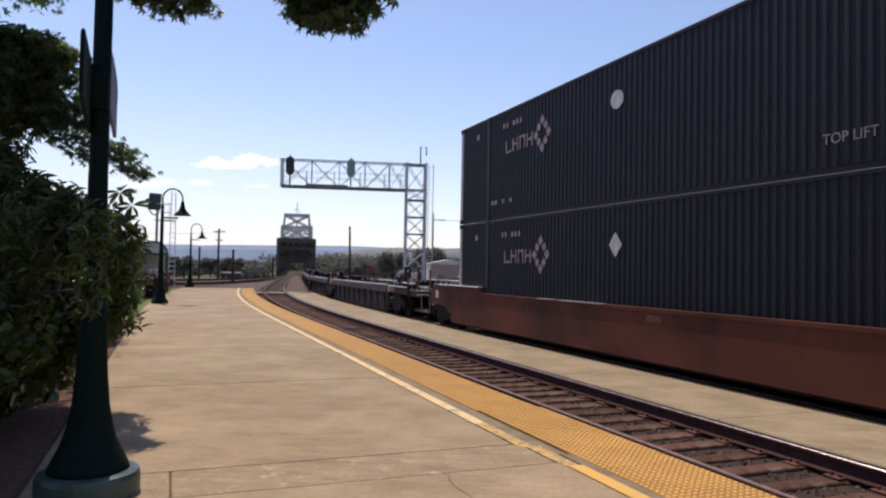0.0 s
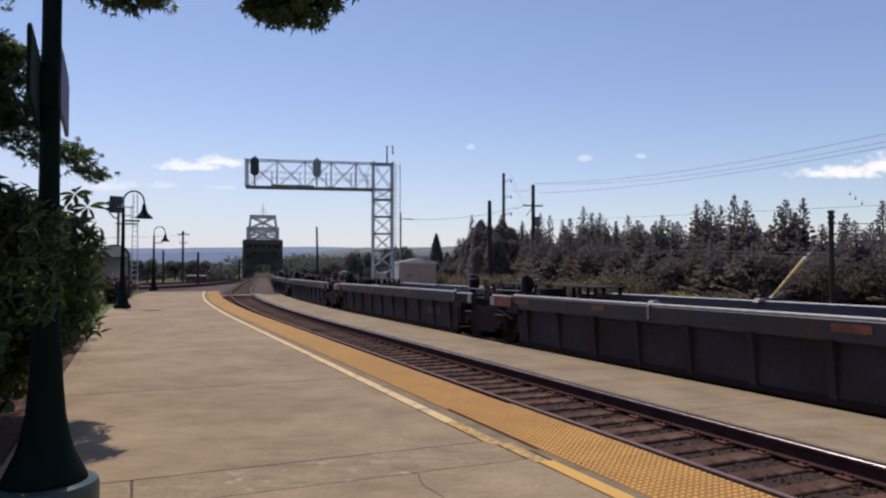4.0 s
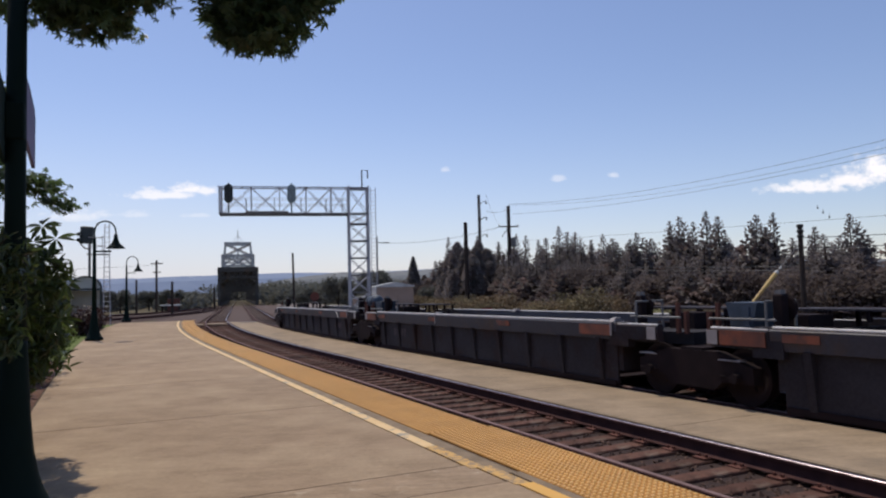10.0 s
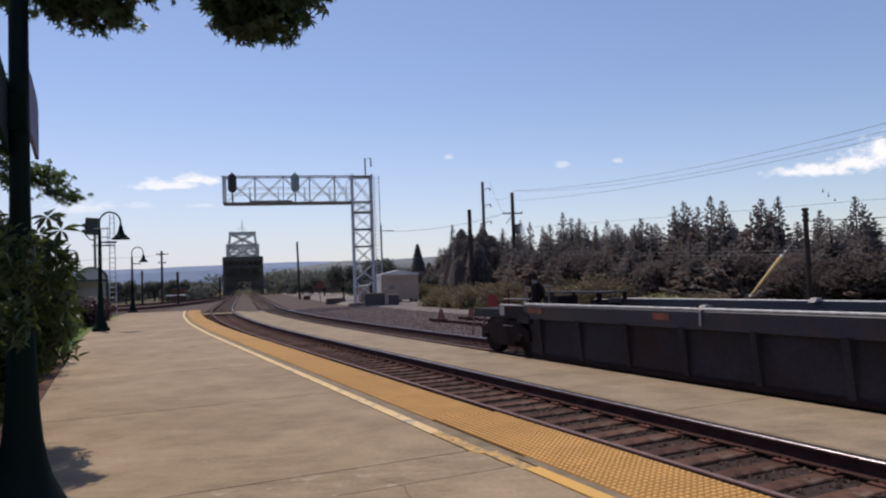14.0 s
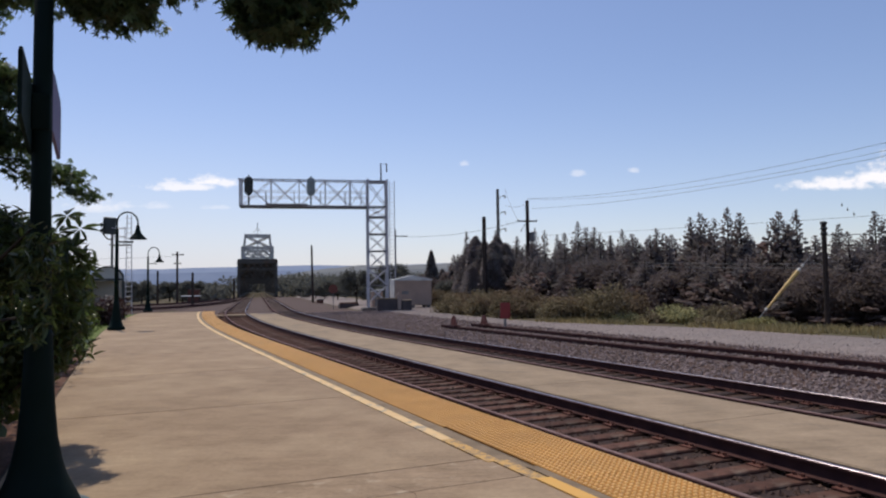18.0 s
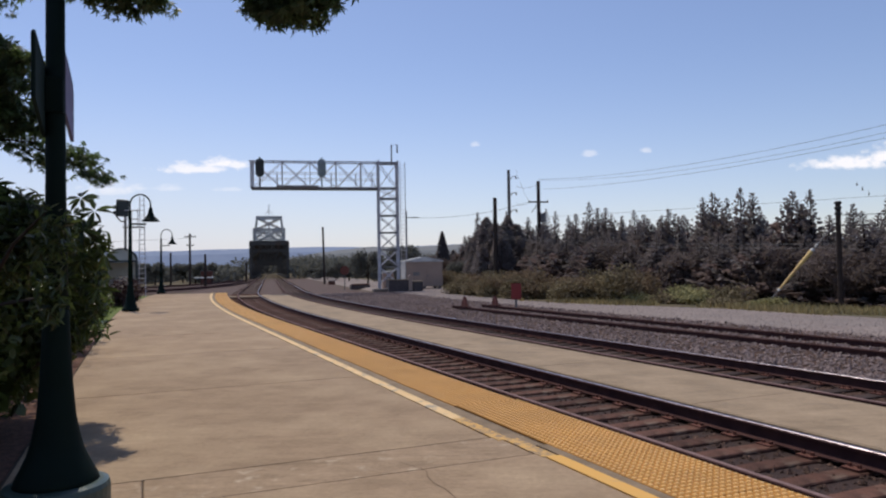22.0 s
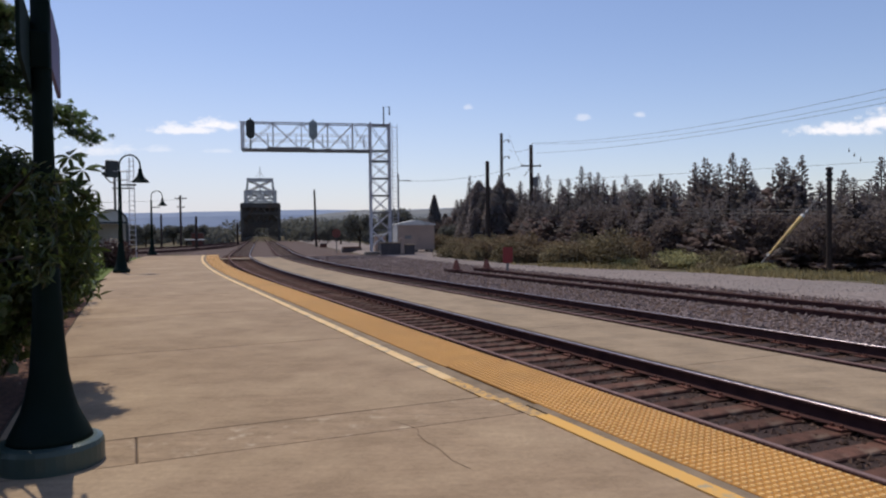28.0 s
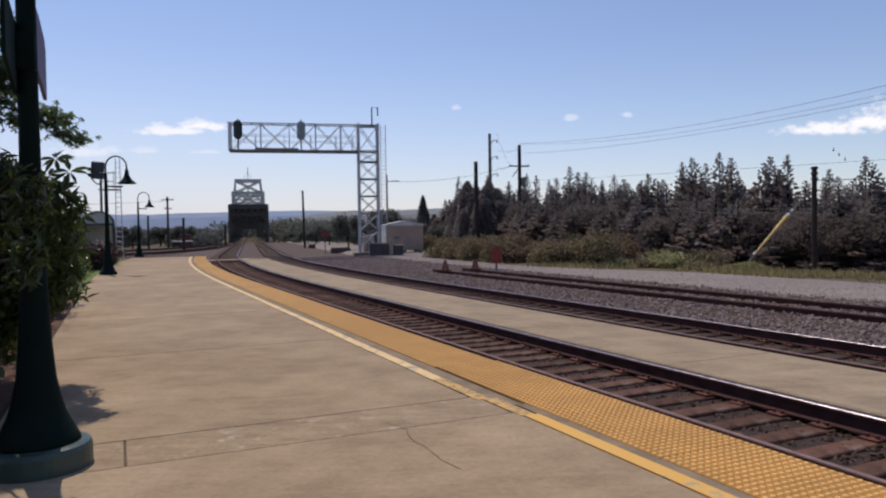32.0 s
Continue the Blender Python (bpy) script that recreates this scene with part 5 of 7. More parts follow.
# guy wire with its guard
ga, gb = Vector((14.25, 31.0, -0.3)), Vector((18.6, 33.0, 3.45))
guy = thing("guy_wire", "steel guy wire with a yellow plastic guard", "guy wire")
g = Mb(); g.tube([ga, gb], 0.02, 6)
part("cable", g, GALV_DARK, guy)
g = Mb(); g.tube([ga.lerp(gb, 0.17), ga.lerp(gb, 0.61)], 0.042, 10, 0.10)
part("guard", g, GUARD_YELLOW, guy, "sun-bleached yellow guard")
for q0, q1, r in ((0.605, 0.64, 0.09), (0.67, 0.70, 0.05), (0.15, 0.172, 0.055)):
    g = Mb(); g.tube([ga.lerp(gb, q0), ga.lerp(gb, q1)], r, 10)
    part("ferrule", g, PALE_METAL, guy)

# ---------------------------------------------------------------- vegetation


def leaf_cloud(n, sampler, size, seed, shape="maple", up=0.35):
    """Many separate leaves: sampler(r) gives a place; returns an Mb."""
    r = random.Random(seed)
    g = Mb()
    if shape == "maple":
        rim = [(0, 0), (0.34, 0.10), (0.95, 0.05), (0.52, 0.42), (0.72, 0.95), (0.22, 0.66), (0, 1.35), (-0.22, 0.66), (-0.72, 0.95), (-0.52, 0.42), (-0.95, 0.05), (-0.34, 0.10)]
        faces = [(0, 1, 2, 3), (0, 3, 4, 5), (0, 5, 6, 7), (0, 7, 8, 9), (0, 9, 10, 11)]
    elif shape == "palm":
        # five narrow pointed lobes
        rim, faces = [(0, 0)], []
        for k, (ang, ln) in enumerate(((-74, 0.72), (-36, 1.10), (0, 1.32), (36, 1.10), (74, 0.72))):
            u = Vector((math.sin(radians(ang)), math.cos(radians(ang))))
            v = Vector((u.y, -u.x))
            rim += [tuple(u * ln * 0.42 + v * 0.15), tuple(u * ln), tuple(u * ln * 0.42 - v * 0.15)]
            faces.append((0, 3 * k + 3, 3 * k + 2, 3 * k + 1))
    elif shape == "leaflet":
        rim, faces = [(0, 0), (0.42, 0.55), (0, 1.35), (-0.42, 0.55)], [(0, 1, 2, 3)]
    elif shape == "lance":
        rim = [(0, 0), (0.26, 0.5), (0.22, 1.1), (0, 1.9), (-0.22, 1.1), (-0.26, 0.5)]
        faces = [(0, 1, 2, 3), (0, 3, 4, 5)]
    else:
        rim = [(0, 0), (0.5, 0.35), (0.42, 0.95), (0, 1.35), (-0.42, 0.95), (-0.5, 0.35)]
        faces = [(0, 1, 2, 3), (0, 3, 4, 5)]
    for _ in range(n):
        p = Vector(sampler(r))
        e = Euler((r.uniform(-1.35, -0.1) if shape == "palm" else r.uniform(-1.3, 1.3) - 0.5, r.uniform(-0.9, 0.9), r.uniform(0, 6.283)))
        s = size * r.uniform(0.65, 1.25)
        m = e.to_matrix()
        g.add([p + m @ Vector((x * s, y * s - 0.4 * s, -0.18 * s * (x * x + (y - 0.5) ** 2))) for x, y in rim], faces)
    return g


def blob(cx, cy, cz, rx, ry, rz, skin=0.45):
    """A sampler in an uneven ellipsoid, denser towards its skin."""
    def f(r):
        while True:
            a, b, c = r.gauss(0, 1), r.gauss(0, 1), r.gauss(0, 1)
            L = math.sqrt(a * a + b * b + c * c)
            if L > 0.01:
                break
        k = (r.uniform(skin, 1.0) ** 0.7) * (0.80 + 0.32 * noise.noise((a / L * 1.8 + cx, b / L * 1.8 + cy, c / L * 1.8 + cz)))
        return cx + a / L * rx * k, cy + b / L * ry * k, cz + c / L * rz * k
    return f


def limb(g, pts, r0, r1):
    g.tube(pts, r0, 7, r1)


# the near tree, whose boughs hang over the camera's view
def sprig(g, tw, pts, n, size, seed, spread=0.10, shape="maple"):
    """Leaves along a twig, hanging to both sides and below it."""
    r = random.Random(seed)
    P = [Vector(p) for p in pts]
    tw.tube(P, 0.012, 5, 0.004)

    def pick(rr):
        q = rr.random() ** 0.8 * (len(P) - 1)
        i = min(int(q), len(P) - 2)
        c = P[i].lerp(P[i + 1], q - i)
        k = spread * (1.25 - 0.6 * q / (len(P) - 1))
        return c + Vector((rr.gauss(0, k), rr.gauss(0, k * 1.3), rr.gauss(-0.02, k * 0.55)))
    k = leaf_cloud(n, pick, size, seed + 5, shape)
    g.add(k.v, k.f)


def whorl(g, c, size, n, seed, tilt=0.3):
    """A rosette of long leaves round a shoot's end."""
    r = random.Random(seed)
    for i in range(n):
        a = 6.283 * i / n + r.uniform(-0.25, 0.25)
        e = (Euler((0.9 + tilt * 0.4, 0.1, r.uniform(-0.3, 0.5))).to_matrix() @ Euler((r.uniform(-0.55, 0.2), r.uniform(-0.3, 0.3), a)).to_matrix())
        s = size * r.uniform(0.75, 1.15)
        rim = [(0, 0.05, 0), (0.12, 0.4, 0.03), (0.13, 0.7, 0.0), (0, 1.1, -0.16), (-0.13, 0.7, 0.0), (-0.12, 0.4, 0.03)]
        g.add([Vector(c) + e @ (Vector(p) * s) for p in rim], [(0, 1, 2, 3), (0, 3, 4, 5)])


tree = thing("maple_tree", "leafy maple tree with dark dense crown beside the platform", "tree", pose(-5.6, 7.2, -0.05))
g = Mb()
limb(g, [(0, 0, 0), (0.05, 0.02, 1.0), (-0.05, -0.05, 2.2), (0.1, 0, 3.4), (0.2, -0.1, 5.2)], 0.19, 0.09)
part("trunk", g, TWIG, tree)
for pts, r0, r1 in (([(0.1, 0, 3.6), (1.4, -1.1, 4.25), (3.0, -2.0, 4.12), (4.6, -2.25, 3.8)], 0.06, 0.012), ([(0.1, 0, 3.4), (1.0, -1.2, 4.2), (2.2, -2.0, 4.1), (3.4, -2.25, 3.85)], 0.05, 0.012),
                    ([(0.0, 0, 2.9), (0.7, 0.1, 3.12), (1.3, 0.0, 3.08)], 0.04, 0.010), ([(0.1, 0, 3.0), (0.7, 0.0, 3.4), (1.1, 0.0, 3.6)], 0.045, 0.010),
                    ([(0, 0, 3.0), (-0.3, -2.2, 3.9), (0.4, -4.2, 4.4)], 0.07, 0.02)):
    g = Mb()
    limb(g, pts, r0, r1)
    part("limb", g, TWIG, tree)
# crown clumps: (centre, radii, leaves) in the tree's own space; those above z 4.8 are unseen, added to cast shade
clumps = [((-0.6, 0.1, 3.9), (1.5, 1.3, 1.0), 2300), ((0.30, 0.0, 3.78), (0.95, 0.8, 0.52), 1500), ((0.78, 0.0, 3.52), (0.80, 0.6, 0.42), 1050), ((0.85, 0.0, 3.20), (0.82, 0.6, 0.34), 950),
          ((0.92, 0.0, 3.80), (0.62, 0.45, 0.36), 1500), ((0.25, 0.1, 2.82), (0.75, 0.5, 0.28), 420), ((-0.7, 0.2, 2.8), (1.3, 1.2, 0.8), 1600), ((-0.3, 0.0, 4.45), (0.7, 0.8, 0.4), 800),
          ((-0.9, 1.95, 5.8), (2.0, 1.6, 0.7), 2400), ((-0.35, 2.05, 5.9), (0.9, 1.2, 0.5), 1300), ((0.1, 0.5, 5.85), (0.9, 1.0, 0.55), 1500), ((-0.8, 0.6, 5.9), (1.8, 1.2, 0.6), 1500), ((-1.6, 0.5, 3.3), (1.2, 1.4, 1.6), 1800),
          ((-0.25, -0.7, 3.35), (0.95, 0.5, 0.75), 1500), ((0.75, -0.9, 4.90), (1.1, 1.3, 0.34), 2200), ((-0.6, -1.0, 4.9), (1.3, 1.3, 0.4), 1600), ((1.32, -0.4, 5.1), (0.50, 0.62, 0.22), 1700)]
for i, (c, r, n) in enumerate(clumps):
    part("leaf_clump", leaf_cloud(int(n * 0.8), blob(*c, *r, 0.2), 0.096, 20 + i, "palm"), LEAF, tree)
    if i in (0, 6, 8, 11, 12, 15):
        part("inner_foliage", leaf_cloud(n // 3, blob(*c, r[0] * 0.75, r[1] * 0.75, r[2] * 0.75, 0.0), 0.17, 320 + i), LEAF, tree)
# boughs over the view; those over the camera's back are unseen, added to cut skylight
for i, (c, r, n) in enumerate([((3.36, -2.2, 3.80), (0.52, 0.36, 0.48), 1700), ((3.12, -2.1, 3.93), (0.42, 0.42, 0.40), 900), ((4.58, -2.2, 3.73), (0.54, 0.40, 0.50), 1800), ((4.48, -2.2, 3.64), (0.42, 0.32, 0.42), 900),
                               ((4.92, -2.15, 3.82), (0.30, 0.22, 0.26), 320), ((3.8, -2.2, 4.10), (0.7, 0.35, 0.34), 700), ((4.0, -2.2, 4.40), (1.2, 0.5, 0.35), 1100), ((1.7, -1.9, 4.72), (1.3, 0.8, 0.40), 1200),
                               ((2.3, -2.0, 4.62), (0.5, 0.45, 0.30), 400), ((0.9, -3.8, 4.5), (1.8, 1.4, 0.9), 1500), ((0.0, -5.2, 4.2), (1.9, 1.6, 1.2), 1500)]):
    part("bough", leaf_cloud(n, blob(*c, *r, 0.12), 0.070, 50 + i, "palm"), LEAF, tree)
for i, pts in enumerate(([(4.4, -2.2, 3.9), (4.75, -2.2, 3.85), (5.0, -2.2, 3.70)], [(3.6, -2.2, 3.98), (3.78, -2.2, 3.82), (3.84, -2.2, 3.70)], [(3.2, -2.1, 3.75), (3.44, -2.1, 3.62), (3.60, -2.1, 3.52)])):
    g, tw = Mb(), Mb()
    sprig(g, tw, pts, 90, 0.056, 700 + i, 0.09, "palm")
    b = part("twig", tw, TWIG, tree)
    part("leaves", g, LEAF, b)
# thin sprays past the post
for i, (pts, n) in enumerate([([(1.10, 0.0, 2.98), (1.55, 0.0, 2.94), (1.85, 0.0, 2.84), (2.02, 0.0, 2.78)], 170), ([(1.4, 0.05, 2.90), (1.78, 0.0, 2.76), (2.02, 0.0, 2.62), (2.20, 0.0, 2.56)], 130),
                              ([(1.1, 0, 3.45), (1.35, 0, 3.38), (1.50, 0, 3.22)], 80), ([(1.05, 0, 3.7), (1.30, 0, 3.78), (1.42, 0, 3.86)], 55), ([(0.9, 0, 3.15), (1.2, 0, 3.1), (1.5, 0, 3.10)], 110),
                              ([(1.1, 0, 2.98), (1.35, 0, 2.85), (1.52, 0, 2.72)], 55)]):
    g, tw = Mb(), Mb()
    sprig(g, tw, pts, int(n * 1.2), 0.066, 730 + i, 0.085, "palm")
    b = part("twig", tw, TWIG, tree)
    part("leaves", g, LEAF, b)

# the big glossy shrub round the tree's foot
rho = thing("rhododendron", "tall dark rhododendron with long glossy leaves under the tree", "shrub", pose(-4.75, 7.05, -0.05), "platform shrubs")
g = Mb()
for x, y, z in ((0.9, 0.1, 1.6), (0.5, -0.5, 1.7), (-0.3, 0.4, 2.0), (1.1, 0.0, 1.0), (-0.8, -0.2, 1.6)):
    limb(g, [(0, 0, 0), (x * 0.4, y * 0.5, z * 0.5), (x, y, z)], 0.04, 0.008)
part("stem", g, TWIG, rho)
for i, (c, r, n) in enumerate([((0.35, 0.0, 1.25), (1.12, 0.95, 0.85), 1900), ((0.22, 0.1, 0.75), (0.72, 0.8, 0.65), 1200), ((-0.5, 0.0, 1.75), (1.2, 1.0, 0.95), 1700), ((0.42, 0.0, 2.05), (0.55, 0.5, 0.52), 900), ((0.98, 0.1, 1.50), (0.46, 0.5, 0.55), 700), ((0.80, 0.3, 1.1), (0.42, 0.5, 0.45), 600), ((0.10, 0, 2.0), (0.75, 0.6, 0.42), 600), ((0.85, -0.05, 1.95), (0.40, 0.4, 0.36), 400), ((1.22, -0.1, 1.88), (0.26, 0.3, 0.30), 260), ((-0.55, -0.05, 2.62), (0.95, 0.6, 0.42), 1500), ((-0.15, -0.1, 2.35), (0.85, 0.6, 0.40), 900)]):
    part("foliage", leaf_cloud(n, blob(*c, *r), 0.075, 640 + i, "lance"), BUSH_LEAF, rho)
part("inner_foliage", leaf_cloud(900, blob(0.2, 0.1, 1.1, 0.95, 0.8, 1.0, 0.0), 0.16, 655, "oval"), BUSH_LEAF, rho)
g = Mb()
for i, c in enumerate(((1.22, -0.3, 2.16), (1.40, -0.25, 2.20), (1.10, -0.35, 2.02), (1.32, -0.3, 2.02), (1.48, -0.2, 1.78), (1.30, -0.3, 1.72), (0.75, -0.4, 2.28), (0.52, -0.4, 2.45), (0.95, -0.4, 1.95), (1.2, -0.4, 1.55), (1.42, -0.2, 1.45), (1.30, -0.3, 2.32), (0.2, -0.5, 2.55), (-0.1, -0.5, 2.75), (0.0, -0.55, 2.45), (-0.45, -0.6, 2.85), (0.35, -0.5, 2.30))):
    whorl(g, c, 0.165, 9, 660 + i)
part("shoot_leaves", g, BUSH_LEAF, rho)
# the shrub's near side, which leans over the bed towards the lamp post
g = Mb()
for x, y, z in ((1.3, -1.5, 1.9), (1.0, -1.2, 1.6), (0.7, -1.5, 1.3)):
    limb(g, [(0.1, -0.2, 0), (x * 0.5, y * 0.6, z * 0.5), (x, y, z)], 0.03, 0.008)
near_stem = part("stem", g, TWIG, rho)
# the last clump, mostly hidden behind the post, is added to shade its base
for i, (c, r, n) in enumerate([((1.05, -1.35, 1.75), (0.52, 0.40, 0.52), 900), ((0.75, -1.4, 1.25), (0.55, 0.40, 0.42), 700), ((0.3, -1.2, 1.6), (0.6, 0.5, 0.8), 900), ((1.48, -1.62, 1.85), (0.22, 0.25, 0.38), 330), ((1.58, -1.55, 1.90), (0.34, 0.32, 0.36), 1100)]):
    part("foliage", leaf_cloud(n, blob(*c, *r, 0.2), 0.062, 675 + i, "lance"), BUSH_LEAF, near_stem)
# a leafy branch that has grown round the lamp post
g = Mb()
limb(g, [(0.3, -0.3, 1.0), (1.2, -1.5, 1.35), (2.2, -2.5, 1.45)], 0.025, 0.008)
limb(g, [(1.1, -1.5, 1.35), (1.8, -2.2, 1.8), (2.25, -2.58, 2.0)], 0.018, 0.006)
br = part("stem", g, TWIG, rho)
for i, (c, r, n) in enumerate([((2.30, -2.62, 1.78), (0.16, 0.14, 0.32), 210), ((2.26, -2.60, 1.45), (0.20, 0.14, 0.26), 180)]):
    part("foliage", leaf_cloud(n, blob(*c, *r, 0.1), 0.048, 690 + i, "lance"), BUSH_LEAF, br)


def bush(m, w, h, n, material, label, seed, size=0.055, shape="oval", group="platform shrubs"):
    b = thing("shrub", label, "shrub", m, group)
    g = Mb()
    r = random.Random(seed)
    for i in range(7):
        a = r.uniform(0, 6.28)
        limb(g, [(0, 0, 0), (0.25 * math.cos(a) * w, 0.25 * math.sin(a) * w, h * 0.4), (0.6 * math.cos(a) * w, 0.6 * math.sin(a) * w, h * 0.8)], 0.03, 0.006)
    part("stem", g, TWIG, b)
    for i in range(3):
        c = (r.uniform(-0.3, 0.3) * w, r.uniform(-0.3, 0.3) * w, h * (0.42 + 0.12 * i))
        part("foliage", leaf_cloud(n // 3, blob(*c, w * 1.1, w * 1.1, h * 0.58), size, seed * 7 + i, shape), material, b)
    part("inner_foliage", leaf_cloud(n // 5, blob(0, 0, h * 0.5, w * 0.9, w * 0.9, h * 0.5, 0.0), size * 2.2, seed * 7 + 5, shape), material, b)
    return b


for i, (s, o, w, h) in enumerate([(26.4, 22.6, 1.0, 0.5), (25.0, 23.1, 1.2, 0.75), (27.9, 22.3, 0.9, 0.45), (23.4, 23.2, 0.9, 0.4), (29.4, 22.2, 1.1, 0.7), (22.0, 24.2, 0.8, 0.4), (24.2, 24.4, 1.2, 0.9), (26.8, 24.0, 1.2, 0.85)]):
    p = along(s, o, -0.36)
    bush(pose(p.x, p.y, p.z, 0, 0, 70 * i), w, h, 1000, WEED_PALE if i % 3 else BRUSH_LEAF, "pale grey-green weed clump on the grass verge", 150 + i, 0.06, group="verge weeds")


for i, (s, o, w, h) in enumerate([(5.9, -1.95, 0.72, 1.25), (7.3, -2.0, 0.95, 1.5), (9.3, -2.2, 1.15, 2.1), (11.2, -2.45, 1.25, 2.3), (13.8, -2.4, 1.2, 2.2), (16.0, -1.85, 1.0, 2.3), (18.2, -1.75, 1.0, 2.2),
                                  (9.8, -4.4, 1.4, 2.7), (14.4, -4.5, 1.4, 2.8), (19.4, -4.4, 1.4, 2.8)]):
    p = along(s, o, -0.03)
    bush(pose(p.x, p.y, p.z, 0, 0, 40 * i), w, h, 3300, BUSH_LEAF, "dense glossy green shrub in the bark bed", 100 + i, 0.06 if i < 4 else 0.07)
bush(pose(-11.6, 23.6, -0.05), 0.6, 1.1, 700, GRASS_GREEN, "small bright green shrub beside the lawn", 130, 0.06)
for i, (x, y, w, h) in enumerate([(-15.2, 33.2, 0.8, 1.25), (-16.2, 35.6, 0.85, 1.35), (-17.0, 38.5, 0.8, 1.3)]):
    bush(pose(x, y, -0.08), w, h, 1100, RED_LEAF, "dark red-leaved shrub near the shelter", 140 + i, 0.08, group="red shrubs")


def grass_tufts(name, spots, hgt, material, label, seed):
    r = np.random.RandomState(seed)
    P = np.array(spots)
    n = len(P)
    a = r.uniform(0, 6.283, n)
    w = 0.02 + 0.02 * r.rand(n)
    hh = hgt * r.uniform(0.4, 1.3, n)
    lean = r.uniform(-0.35, 0.35, (n, 2)) * hh[:, None]
    c, s = np.cos(a) * w, np.sin(a) * w
    V = np.zeros((n, 3, 3))
    V[:, 0] = P - np.stack([c, s, 0 * c], 1)
    V[:, 1] = P + np.stack([c, s, 0 * c], 1)
    V[:, 2] = P + np.stack([lean[:, 0], lean[:, 1], hh], 1)
    me = bpy.data.meshes.new(name)
    me.from_pydata(V.reshape(-1, 3).tolist(), [], np.arange(3 * n).reshape(-1, 3).tolist())
    me.materials.append(material)
    return thing(name, label, "grass", kind="stuff", data=me)


rv = random.Random(31)


def verge_z(o):
    return LOT_Z - 0.03 if o < 22.5 else (LOT_Z - 0.03 - (o - 22.5) * 0.043 if o < 26 else -0.45 - (o - 26) * 0.055)


spots = []
for _ in range(38000):
    s = rv.uniform(4, 75)
    o = lot_edge(s) - 0.25 + 9.0 * rv.random() ** 1.3
    thin = 0.26 if s > 31 else -0.02
    if noise.noise((s * 0.35, o * 0.6, 0)) > thin + 0.25 * noise.noise((s * 1.3, o * 1.9, 4)) and not (s > 46 and o < 26):
        spots.append(along(s, o, verge_z(o)))
grass_tufts("verge_grass", spots, 0.24, GRASS, "dry yellow-green grass verge along the gravel", 5)
spots = [along(rv.uniform(21.8, 45), rv.uniform(-5.5, -1.2), -0.05) for _ in range(9000)]
grass_tufts("lawn_grass", spots, 0.07, GRASS_GREEN, "short green lawn grass", 6)
spots = [along(rv.uniform(40, 110), rv.uniform(22.6, 26), -0.3) for _ in range(1500)]
grass_tufts("weeds", spots, 0.35, GRASS, "sparse weeds on the gravel edge", 7)


# bramble thickets before the trees
def bramble(seed):
    b = thing("bramble", "tangled brown-green bramble thicket below the trees", "bramble", None, "brambles")
    r = random.Random(seed)
    for i in range(4):
        c = (r.uniform(-1.3, 1.3), r.uniform(-1.0, 1.0), r.uniform(0.35, 0.85))
        part("foliage", leaf_cloud(1000, blob(*c, r.uniform(0.9, 1.5), r.uniform(0.8, 1.2), r.uniform(0.6, 1.0), 0.25), 0.10, seed * 5 + i, "leaflet"), BRUSH_BROWN if seed == 201 or i == 3 else BRUSH_LEAF, b)
    return b


brambles = [bramble(200 + i) for i in range(3)]
for i in range(86):
    s = 30 + i * 0.83 + rv.uniform(-0.8, 0.8)
    o = max(lot_edge(s) + 1.1, 19.6) + 7.5 * rv.random() ** 1.3
    p = along(s, o, verge_z(o) - 0.1)
    k = rv.uniform(0.75, 1.3) * 1.05
    m = pose(p.x, p.y, p.z, 0, 0, rv.uniform(0, 360))
    b = brambles[i] if i < 3 else copy_thing(brambles[i % 3], m)
    b.matrix_basis = m
    b.scale = (k * 1.1, k * 1.1, k * rv.uniform(0.7, 1.3))


